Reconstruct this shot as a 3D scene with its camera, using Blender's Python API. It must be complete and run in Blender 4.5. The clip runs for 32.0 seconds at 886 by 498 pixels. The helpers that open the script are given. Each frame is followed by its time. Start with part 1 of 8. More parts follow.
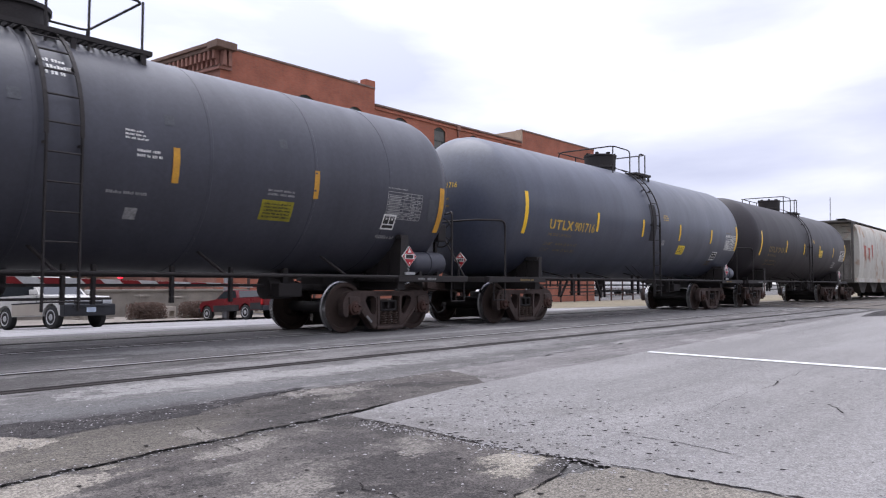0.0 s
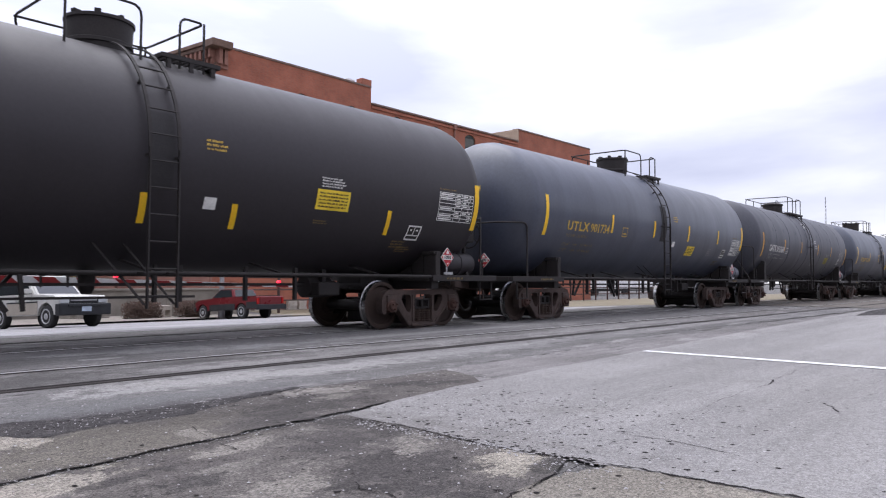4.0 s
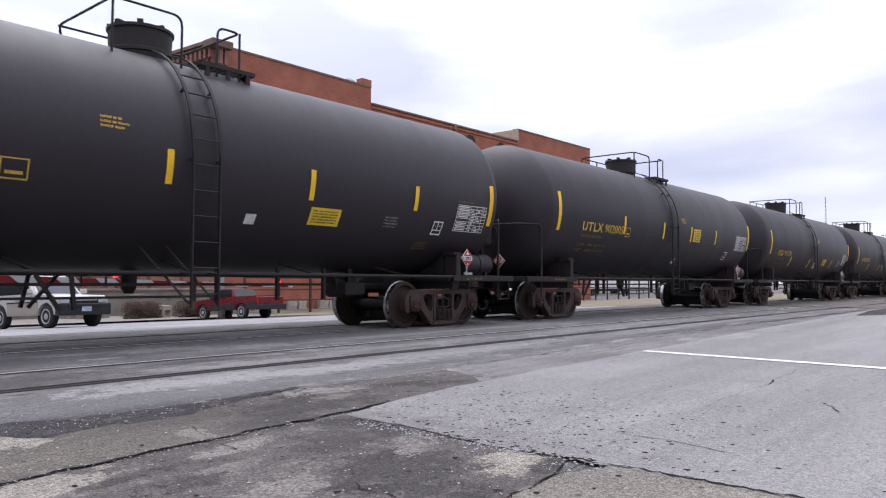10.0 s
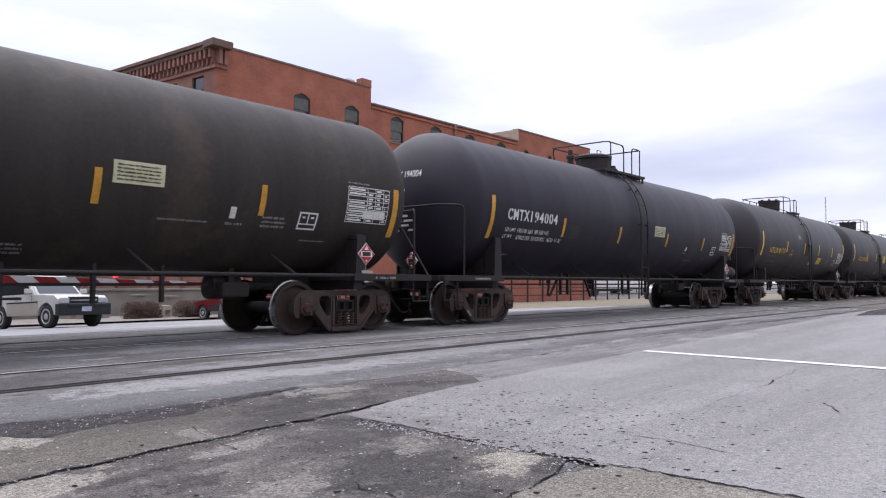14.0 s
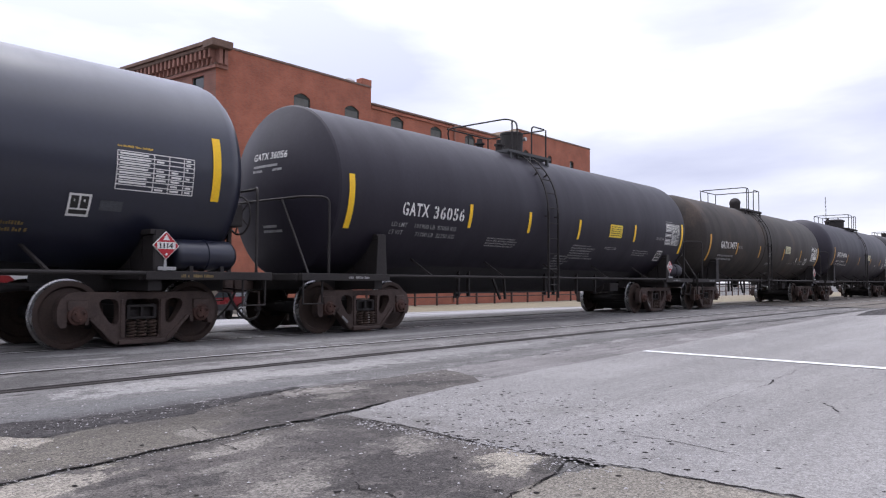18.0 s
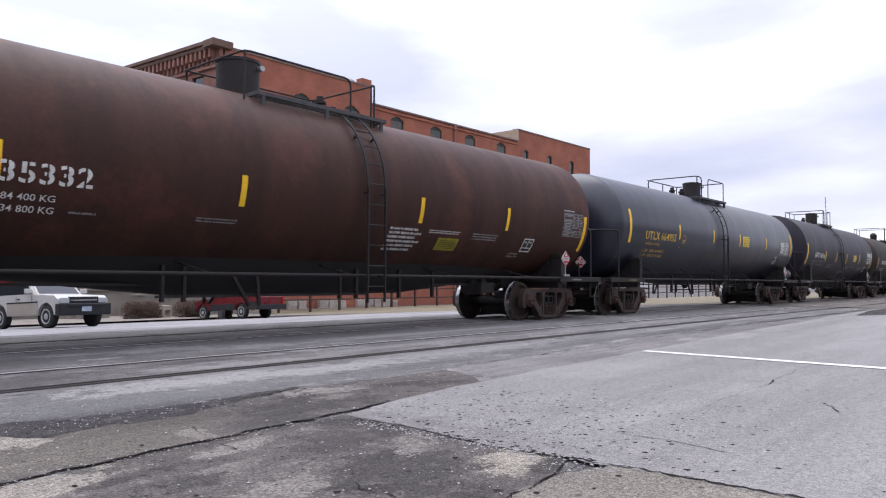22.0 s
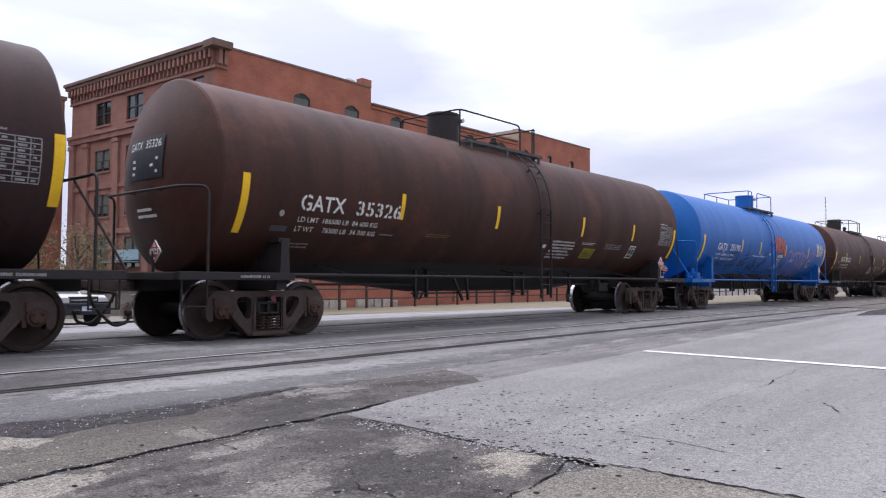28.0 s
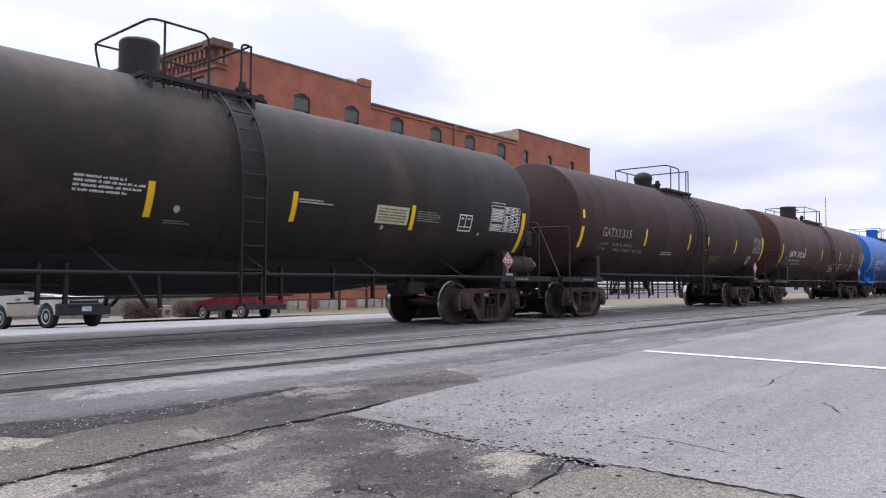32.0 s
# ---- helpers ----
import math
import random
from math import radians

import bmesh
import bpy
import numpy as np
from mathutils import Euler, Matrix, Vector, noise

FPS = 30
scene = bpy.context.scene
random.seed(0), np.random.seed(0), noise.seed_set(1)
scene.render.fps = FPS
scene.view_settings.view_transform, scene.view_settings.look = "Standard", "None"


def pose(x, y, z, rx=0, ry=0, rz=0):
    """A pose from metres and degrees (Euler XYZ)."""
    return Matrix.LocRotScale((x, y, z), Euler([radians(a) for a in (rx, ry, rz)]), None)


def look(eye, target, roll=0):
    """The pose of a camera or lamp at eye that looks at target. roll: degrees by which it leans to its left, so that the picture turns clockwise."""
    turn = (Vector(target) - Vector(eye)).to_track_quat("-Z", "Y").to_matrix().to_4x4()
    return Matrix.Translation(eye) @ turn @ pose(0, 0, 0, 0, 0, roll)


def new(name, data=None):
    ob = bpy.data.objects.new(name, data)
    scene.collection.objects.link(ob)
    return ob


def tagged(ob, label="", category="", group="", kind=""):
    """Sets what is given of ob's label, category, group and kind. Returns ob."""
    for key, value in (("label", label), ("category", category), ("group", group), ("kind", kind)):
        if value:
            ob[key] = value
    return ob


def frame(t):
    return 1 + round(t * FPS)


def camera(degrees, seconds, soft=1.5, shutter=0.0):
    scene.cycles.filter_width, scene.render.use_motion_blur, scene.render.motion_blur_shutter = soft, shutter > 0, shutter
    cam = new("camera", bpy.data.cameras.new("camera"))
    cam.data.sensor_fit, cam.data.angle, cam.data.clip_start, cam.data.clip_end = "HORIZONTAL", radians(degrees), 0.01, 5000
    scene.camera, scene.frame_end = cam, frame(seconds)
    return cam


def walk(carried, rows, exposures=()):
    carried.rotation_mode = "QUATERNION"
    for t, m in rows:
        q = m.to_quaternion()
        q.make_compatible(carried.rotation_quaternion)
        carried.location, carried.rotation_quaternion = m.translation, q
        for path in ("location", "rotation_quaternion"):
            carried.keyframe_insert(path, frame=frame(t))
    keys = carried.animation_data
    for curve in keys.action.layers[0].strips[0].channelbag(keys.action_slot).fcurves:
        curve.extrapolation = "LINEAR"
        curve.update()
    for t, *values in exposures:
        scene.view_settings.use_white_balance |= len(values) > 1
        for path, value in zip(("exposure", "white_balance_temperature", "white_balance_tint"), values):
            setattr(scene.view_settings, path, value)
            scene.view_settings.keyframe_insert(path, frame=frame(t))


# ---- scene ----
from mathutils.geometry import delaunay_2d_cdt

# ---------------------------------------------------------------- camera
DEG = 2 * math.degrees(math.atan(784 / 1300.0))
cam = camera(DEG, 32.0, 1.15, 0.06)
EYE = Vector((0.0, 0.0, 0.92))
AHEAD = Vector((0.75742, 0.65142, 0.04435))


def aim(turn, tilt):
    """The settled view, turned to the left and tilted up by so many degrees."""
    way = Matrix.Rotation(radians(turn), 3, "Z") @ AHEAD
    way.z += math.tan(radians(tilt))
    return look(EYE, EYE + way * 10, 0.23)


walk(cam, [(0.0, aim(0.29, 0.065)), (0.1, aim(0.2, 0.05)), (0.3, aim(0, 0)), (0.5, aim(0, 0)), (32.0, aim(0, 0))],
     exposures=[(0.0, 0.58), (22.0, 0.58), (24.0, 0.47), (25.5, 0.44), (27.5, 0.52), (29.0, 0.58), (32.0, 0.58)])

# ---------------------------------------------------------------- sky and sun
world = bpy.data.worlds.new("overcast_sky")
scene.world = world
world.use_nodes = True
wn, wl = world.node_tree.nodes, world.node_tree.links
SUN_EL, SUN_AZ = 73.0, 2.0
sky = wn.new("ShaderNodeTexSky")
sky.sky_type, sky.sun_disc = "NISHITA", False
sky.sun_elevation, sky.sun_rotation = radians(SUN_EL), radians(SUN_AZ)
sky_gain = wn.new("ShaderNodeVectorMath")
sky_gain.operation = "SCALE"
sky_gain.inputs["Scale"].default_value = 0.1
wl.new(sky.outputs["Color"], sky_gain.inputs[0])
wco = wn.new("ShaderNodeTexCoord")
wmap = wn.new("ShaderNodeMapping")
wmap.inputs["Scale"].default_value = (1.0, 1.0, 3.6)
wmap.inputs["Location"].default_value = (0.35, 0.1, 0.42)
wl.new(wco.outputs["Generated"], wmap.inputs["Vector"])
wnoise = wn.new("ShaderNodeTexNoise")
for key, val in (("Scale", 1.7), ("Detail", 6.0), ("Roughness", 0.5), ("Distortion", 0.3)):
    wnoise.inputs[key].default_value = val
wl.new(wmap.outputs["Vector"], wnoise.inputs["Vector"])
wramp = wn.new("ShaderNodeValToRGB")
wramp.color_ramp.elements[0].position, wramp.color_ramp.elements[0].color = 0.36, (0.45, 0.463, 0.612, 1)
wramp.color_ramp.elements[1].position, wramp.color_ramp.elements[1].color = 0.60, (0.82, 0.818, 0.898, 1)
mid_el = wramp.color_ramp.elements.new(0.48)
mid_el.color = (0.60, 0.612, 0.748, 1)
wl.new(wnoise.outputs["Fac"], wramp.inputs["Fac"])
wmix = wn.new("ShaderNodeMix")
wmix.data_type = "RGBA"
wmix.inputs["Factor"].default_value = 0.9
wl.new(sky_gain.outputs["Vector"], wmix.inputs["A"])
wl.new(wramp.outputs["Color"], wmix.inputs["B"])
# the cloud is thinner, and brighter, round the hidden sun
wdot = wn.new("ShaderNodeVectorMath")
wdot.operation = "DOT_PRODUCT"
az, el = radians(SUN_AZ), radians(SUN_EL)
SUN_DIR = Vector((math.sin(az) * math.cos(el), math.cos(az) * math.cos(el), math.sin(el)))
wdot.inputs[1].default_value = SUN_DIR
wl.new(wco.outputs["Generated"], wdot.inputs[0])
wglow = wn.new("ShaderNodeMapRange")
wglow.interpolation_type = "SMOOTHSTEP"
for key, val in (("From Min", 0.28), ("From Max", 1.0), ("To Min", 1.0), ("To Max", 2.3)):
    wglow.inputs[key].default_value = val
wl.new(wdot.outputs["Value"], wglow.inputs["Value"])
wscale = wn.new("ShaderNodeVectorMath")
wscale.operation = "SCALE"
wl.new(wmix.outputs["Result"], wscale.inputs[0])
wl.new(wglow.outputs["Result"], wscale.inputs["Scale"])
wl.new(wscale.outputs["Vector"], wn["Background"].inputs["Color"])
wn["Background"].inputs["Strength"].default_value = 1.0
sun_data = bpy.data.lights.new("sun", "SUN")
sun_data.energy, sun_data.angle, sun_data.color = 1.1, radians(50), (1.0, 0.98, 0.97)
sun_ob = new("sun", sun_data)
sun_ob.matrix_world = look(SUN_DIR * 100, (0, 0, 0))


# ---------------------------------------------------------------- materials
def rgb(c):
    return (c[0], c[1], c[2], 1.0)


def surf(name, base, other=None, rough=0.6, metal=0.0, scale=1.0, stretch=(1, 1, 1), contrast=0.5, fine=40.0,
         fine_amt=0.25, bump=0.15, bump_scale=None, spec=0.4, third=None, third_scale=0.3, vary=0.0):
    """A weathered surface: two colours in large patches, fine grain over them, relief and uneven gloss."""
    m = bpy.data.materials.new(name)
    m.use_nodes = True
    n, l = m.node_tree.nodes, m.node_tree.links
    b = n["Principled BSDF"]
    other = other or tuple(v * 0.6 for v in base)
    co = n.new("ShaderNodeTexCoord")
    mp = n.new("ShaderNodeMapping")
    mp.inputs["Scale"].default_value = stretch
    l.new(co.outputs["Object"], mp.inputs["Vector"])
    n1 = n.new("ShaderNodeTexNoise")
    n1.inputs["Scale"].default_value, n1.inputs["Detail"].default_value, n1.inputs["Roughness"].default_value = scale, 7, 0.6
    l.new(mp.outputs["Vector"], n1.inputs["Vector"])
    r1 = n.new("ShaderNodeMapRange")
    r1.inputs["From Min"].default_value, r1.inputs["From Max"].default_value = 0.5 - contrast * 0.4, 0.5 + contrast * 0.4
    l.new(n1.outputs["Fac"], r1.inputs["Value"])
    mix = n.new("ShaderNodeMix")
    mix.data_type = "RGBA"
    mix.inputs["A"].default_value, mix.inputs["B"].default_value = rgb(base), rgb(other)
    l.new(r1.outputs["Result"], mix.inputs["Factor"])
    col = mix.outputs["Result"]
    if third:
        n3 = n.new("ShaderNodeTexNoise")
        n3.inputs["Scale"].default_value, n3.inputs["Detail"].default_value = third_scale, 9
        n3.inputs["Roughness"].default_value = 0.65
        l.new(co.outputs["Object"], n3.inputs["Vector"])
        r3 = n.new("ShaderNodeMapRange")
        r3.inputs["From Min"].default_value, r3.inputs["From Max"].default_value = 0.52, 0.64
        l.new(n3.outputs["Fac"], r3.inputs["Value"])
        mix3 = n.new("ShaderNodeMix")
        mix3.data_type = "RGBA"
        l.new(r3.outputs["Result"], mix3.inputs["Factor"])
        l.new(col, mix3.inputs["A"])
        mix3.inputs["B"].default_value = rgb(third)
        col = mix3.outputs["Result"]
    n2 = n.new("ShaderNodeTexNoise")
    n2.inputs["Scale"].default_value, n2.inputs["Detail"].default_value, n2.inputs["Roughness"].default_value = fine, 5, 0.7
    l.new(co.outputs["Object"], n2.inputs["Vector"])
    r2 = n.new("ShaderNodeMapRange")
    r2.inputs["From Min"].default_value, r2.inputs["From Max"].default_value = 0.3, 0.7
    r2.inputs["To Min"].default_value, r2.inputs["To Max"].default_value = 1 - fine_amt, 1 + fine_amt
    l.new(n2.outputs["Fac"], r2.inputs["Value"])
    gain = n.new("ShaderNodeVectorMath")
    gain.operation = "SCALE"
    l.new(col, gain.inputs[0])
    if vary:
        info = n.new("ShaderNodeObjectInfo")
        rv = n.new("ShaderNodeMapRange")
        rv.inputs["To Min"].default_value, rv.inputs["To Max"].default_value = 1 - vary, 1 + vary
        l.new(info.outputs["Random"], rv.inputs["Value"])
        mul = n.new("ShaderNodeMath")
        mul.operation = "MULTIPLY"
        l.new(rv.outputs["Result"], mul.inputs[0])
        l.new(r2.outputs["Result"], mul.inputs[1])
        l.new(mul.outputs["Value"], gain.inputs["Scale"])
    else:
        l.new(r2.outputs["Result"], gain.inputs["Scale"])
    l.new(gain.outputs["Vector"], b.inputs["Base Color"])
    rr = n.new("ShaderNodeMapRange")
    rr.inputs["To Min"].default_value, rr.inputs["To Max"].default_value = max(0.05, rough - 0.12), min(1.0, rough + 0.12)
    l.new(n1.outputs["Fac"], rr.inputs["Value"])
    l.new(rr.outputs["Result"], b.inputs["Roughness"])
    b.inputs["Metallic"].default_value = metal
    b.inputs["Specular IOR Level"].default_value = spec
    if bump:
        bp = n.new("ShaderNodeBump")
        bp.inputs["Strength"].default_value, bp.inputs["Distance"].default_value = bump, 0.02
        if bump_scale:
            nb = n.new("ShaderNodeTexNoise")
            nb.inputs["Scale"].default_value, nb.inputs["Detail"].default_value = bump_scale, 4
            l.new(co.outputs["Object"], nb.inputs["Vector"])
            l.new(nb.outputs["Fac"], bp.inputs["Height"])
        else:
            l.new(n2.outputs["Fac"], bp.inputs["Height"])
        l.new(bp.outputs["Normal"], b.inputs["Normal"])
    return m


def tank_paint(name, base, grime, rough=0.37, spec=0.72, rust=None):
    """Tank paint: road grime in runs down the sides, dust, slightly wavy plate."""
    return surf(name, base, grime, rough=rough, scale=0.9, stretch=(2.2, 1.0, 0.3), contrast=0.75, fine=14.0, fine_amt=0.14,
                bump=0.05, bump_scale=1.6, spec=spec, third=rust, third_scale=0.6)


def brickwork(name, c1, c2, mortar, face):
    """Brick in courses; face: the axis along which the wall runs."""
    m = bpy.data.materials.new(name)
    m.use_nodes = True
    n, l = m.node_tree.nodes, m.node_tree.links
    b = n["Principled BSDF"]
    co = n.new("ShaderNodeTexCoord")
    sep = n.new("ShaderNodeSeparateXYZ")
    l.new(co.outputs["Object"], sep.inputs[0])
    com = n.new("ShaderNodeCombineXYZ")
    l.new(sep.outputs[face], com.inputs["X"])
    l.new(sep.outputs["Z"], com.inputs["Y"])
    br = n.new("ShaderNodeTexBrick")
    br.inputs["Color1"].default_value, br.inputs["Color2"].default_value, br.inputs["Mortar"].default_value = rgb(c1), rgb(c2), rgb(mortar)
    for key, val in (("Scale", 1.0), ("Mortar Size", 0.006), ("Brick Width", 0.22), ("Row Height", 0.075), ("Bias", -0.2)):
        br.inputs[key].default_value = val
    l.new(com.outputs[0], br.inputs["Vector"])
    no = n.new("ShaderNodeTexNoise")
    no.inputs["Scale"].default_value, no.inputs["Detail"].default_value, no.inputs["Roughness"].default_value = 0.45, 8, 0.65
    l.new(co.outputs["Object"], no.inputs["Vector"])
    mr = n.new("ShaderNodeMapRange")
    mr.inputs["From Min"].default_value, mr.inputs["From Max"].default_value = 0.3, 0.7
    mr.inputs["To Min"].default_value, mr.inputs["To Max"].default_value = 0.72, 1.2
    l.new(no.outputs["Fac"], mr.inputs["Value"])
    sc = n.new("ShaderNodeVectorMath")
    sc.operation = "SCALE"
    l.new(br.outputs["Color"], sc.inputs[0])
    l.new(mr.outputs["Result"], sc.inputs["Scale"])
    l.new(sc.outputs["Vector"], b.inputs["Base Color"])
    b.inputs["Roughness"].default_value = 0.85
    bp = n.new("ShaderNodeBump")
    bp.inputs["Strength"].default_value, bp.inputs["Distance"].default_value = 0.4, 0.01
    l.new(br.outputs["Fac"], bp.inputs["Height"])
    bp.invert = True
    l.new(bp.outputs["Normal"], b.inputs["Normal"])
    return m


def glassy(name, tint, rough=0.06):
    m = surf(name, tint, tuple(v * 0.7 for v in tint), rough=rough, scale=0.6, fine=3, fine_amt=0.1, bump=0.02, spec=0.8)
    return m


PAVING_GAIN = (0.80, 0.795, 0.772)      # even scale on every paving colour, lowered to balance the strong overhead light


def paving(name, base, other, stain, stain_at=0.55, stain_scale=0.8, grit=0.35, pits=0.35, streak=0.0, scale=0.6, blotch=None, blotch_at=0.6, along=(1, 1, 1), pit_at=0.45, spots=()):
    """Old paving: mottled patches, stains, streaks along the street, coarse grit, small dark pits, and worn spots with frayed edges.
    A spot: its middle, its half-sizes, its turn in degrees, its colour, how strong and how soft it is."""
    m = bpy.data.materials.new(name)
    m.use_nodes = True
    n, l = m.node_tree.nodes, m.node_tree.links
    b = n["Principled BSDF"]
    co = n.new("ShaderNodeTexCoord")

    def noise(size, detail, rough, stretch=(1, 1, 1)):
        mp = n.new("ShaderNodeMapping")
        mp.inputs["Scale"].default_value = stretch
        l.new(co.outputs["Object"], mp.inputs["Vector"])
        t = n.new("ShaderNodeTexNoise")
        t.inputs["Scale"].default_value, t.inputs["Detail"].default_value, t.inputs["Roughness"].default_value = size, detail, rough
        l.new(mp.outputs["Vector"], t.inputs["Vector"])
        return t.outputs["Fac"]

    def ramp(value, a, c, lo, hi):
        r = n.new("ShaderNodeMapRange")
        for key, val in (("From Min", a), ("From Max", c), ("To Min", lo), ("To Max", hi)):
            r.inputs[key].default_value = val
        l.new(value, r.inputs["Value"])
        return r.outputs["Result"]

    def scaled(c):
        return rgb(tuple(v * d for v, d in zip(c, PAVING_GAIN)))

    def blend(fac, a, c):
        x = n.new("ShaderNodeMix")
        x.data_type = "RGBA"
        l.new(fac, x.inputs["Factor"])
        if isinstance(a, tuple):
            x.inputs["A"].default_value = scaled(a)
        else:
            l.new(a, x.inputs["A"])
        x.inputs["B"].default_value = scaled(c)
        return x.outputs["Result"]

    def times(a, c):
        x = n.new("ShaderNodeMath")
        x.operation = "MULTIPLY"
        l.new(a, x.inputs[0])
        l.new(c, x.inputs[1])
        return x.outputs["Value"]

    col = blend(ramp(noise(scale, 8, 0.62), 0.38, 0.62, 0, 1), base, other)
    col = blend(ramp(noise(stain_scale, 12, 0.74, along), stain_at, stain_at + 0.045, 0, 1), col, stain)
    if blotch:
        col = blend(ramp(noise(stain_scale * 1.9, 12, 0.76, tuple(v * 1.13 for v in along)), blotch_at, blotch_at + 0.05, 0, 1), col, blotch)
    if spots:
        fray = {True: ramp(noise(1.1, 9, 0.68, (0.3, 1.6, 1)), 0.25, 0.75, -1.0, 1.0), False: ramp(noise(3.4, 12, 0.78), 0.25, 0.75, -1.5, 1.5)}
        thin = ramp(noise(7.0, 8, 0.75), 0.36, 0.46, 0.45, 1.0)
    for cx, cy, rx, ry, turn, tone, power, soft in spots:
        mp = n.new("ShaderNodeMapping")
        mp.vector_type = "TEXTURE"
        mp.inputs["Location"].default_value = (cx, cy, 0)
        mp.inputs["Rotation"].default_value = (0, 0, radians(turn))
        mp.inputs["Scale"].default_value = (rx, ry, 1)
        l.new(co.outputs["Object"], mp.inputs["Vector"])
        far = n.new("ShaderNodeVectorMath")
        far.operation = "LENGTH"
        l.new(mp.outputs["Vector"], far.inputs[0])
        add = n.new("ShaderNodeMath")
        l.new(far.outputs["Value"], add.inputs[0])
        l.new(fray[max(rx, ry) > 2], add.inputs[1])
        col = blend(times(ramp(add.outputs["Value"], 1 + soft, 1 - soft, 0.0, power), thin), col, tone)
    gain = ramp(noise(22.0, 6, 0.75), 0.3, 0.7, 0.80, 1.20)
    if streak:
        gain = times(gain, ramp(noise(1.5, 8, 0.7, (0.22, 2.6, 1)), 0.36, 0.64, 1 - streak, 1 + streak))
        gain = times(gain, ramp(noise(0.9, 4, 0.5, (0.10, 1.3, 1)), 0.40, 0.60, 1 - streak * 0.8, 1 + streak * 0.8))
    vo = n.new("ShaderNodeTexVoronoi")
    vo.inputs["Scale"].default_value = 120.0
    l.new(co.outputs["Object"], vo.inputs["Vector"])
    sp = n.new("ShaderNodeSeparateColor")
    l.new(vo.outputs["Color"], sp.inputs[0])
    gain = times(gain, ramp(sp.outputs["Red"], 0, 1, 1 - grit, 1 + grit))
    pv = n.new("ShaderNodeTexVoronoi")
    pv.inputs["Scale"].default_value = 17.0
    l.new(co.outputs["Object"], pv.inputs["Vector"])
    ps = n.new("ShaderNodeSeparateColor")
    l.new(pv.outputs["Color"], ps.inputs[0])
    size = ramp(ps.outputs["Green"], pit_at, 1.0, 0.0, 0.30)
    lt = n.new("ShaderNodeMath")
    lt.operation = "LESS_THAN"
    l.new(pv.outputs["Distance"], lt.inputs[0])
    l.new(size, lt.inputs[1])
    where = ramp(noise(1.3, 5, 0.6), 0.42, 0.58, 0.1, 1)
    pit = times(lt.outputs["Value"], where)
    gain = times(gain, ramp(pit, 0, 1, 1.0, 1 - pits))
    sc = n.new("ShaderNodeVectorMath")
    sc.operation = "SCALE"
    l.new(col, sc.inputs[0])
    l.new(gain, sc.inputs["Scale"])
    l.new(sc.outputs["Vector"], b.inputs["Base Color"])
    b.inputs["Roughness"].default_value = 0.92
    b.inputs["Specular IOR Level"].default_value = 0.25
    bp = n.new("ShaderNodeBump")
    bp.inputs["Strength"].default_value, bp.inputs["Distance"].default_value = 0.55, 0.012
    l.new(gain, bp.inputs["Height"])
    l.new(bp.outputs["Normal"], b.inputs["Normal"])
    return m


M = {}
M["black"] = tank_paint("black_tank_paint", (0.0205, 0.0168, 0.0198), (0.0265, 0.0222, 0.0257), rough=0.50, spec=0.42)
M["slate"] = tank_paint("faded_slate_tank_paint", (0.062, 0.071, 0.102), (0.040, 0.045, 0.064), rough=0.38, spec=0.72)
M["grey"] = tank_paint("dark_grey_tank_paint", (0.060, 0.062, 0.079), (0.038, 0.0385, 0.050), rough=0.46, spec=0.5)
M["navy"] = tank_paint("black_satin_tank_paint", (0.0205, 0.0172, 0.0265), (0.0160, 0.0134, 0.0208), rough=0.52, spec=0.34)
M["steel"] = tank_paint("blue_black_tank_paint", (0.0135, 0.0155, 0.0310), (0.0100, 0.0116, 0.0235), rough=0.34, spec=0.74)
M["olive"] = tank_paint("sooty_olive_tank_paint", (0.039, 0.031, 0.0265), (0.0225, 0.019, 0.0175), rough=0.62, spec=0.22, rust=(0.058, 0.040, 0.030))
M["tan"] = tank_paint("faded_olive_grey_tank_paint", (0.052, 0.044, 0.039), (0.031, 0.027, 0.0247), rough=0.62, spec=0.2, rust=(0.070, 0.053, 0.042))
M["brown"] = tank_paint("rust_brown_tank_paint", (0.074, 0.0305, 0.022), (0.034, 0.0175, 0.014), rough=0.56, spec=0.22, rust=(0.088, 0.034, 0.0235))
M["plum"] = tank_paint("dark_brown_tank_paint", (0.058, 0.0315, 0.0295), (0.033, 0.0202, 0.0195), rough=0.6, spec=0.18)
M["blue"] = tank_paint("bright_blue_tank_paint", (0.0030, 0.122, 0.440), (0.0024, 0.092, 0.345), rough=0.46, spec=0.34)
M["underframe"] = surf("sooty_black_underframe", (0.018, 0.0150, 0.0150), (0.030, 0.025, 0.024), rough=0.7, scale=3, fine_amt=0.3)
M["truck"] = surf("rusty_cast_steel", (0.088, 0.059, 0.050), (0.052, 0.037, 0.033), rough=0.75, scale=5, fine_amt=0.35, bump=0.3)
M["wheel"] = surf("dirty_wheel_steel", (0.042, 0.028, 0.023), (0.062, 0.040, 0.032), rough=0.7, metal=0.1, scale=4, fine_amt=0.3)
M["tread"] = surf("polished_wheel_tread", (0.45, 0.45, 0.46), (0.25, 0.24, 0.23), rough=0.28, metal=0.9, scale=6, fine_amt=0.2, bump=0.02)
M["cap"] = surf("rusty_bearing_cap", (0.10, 0.048, 0.036), (0.05, 0.03, 0.026), rough=0.8, scale=8)
M["spring"] = surf("rusty_spring_steel", (0.095, 0.062, 0.05), (0.05, 0.037, 0.03), rough=0.6, metal=0.2, scale=8)
M["stripe"] = surf("yellow_reflective_tape", (0.94, 0.59, 0.02), (0.86, 0.50, 0.02), rough=0.4, scale=5, fine_amt=0.12, bump=0.02)
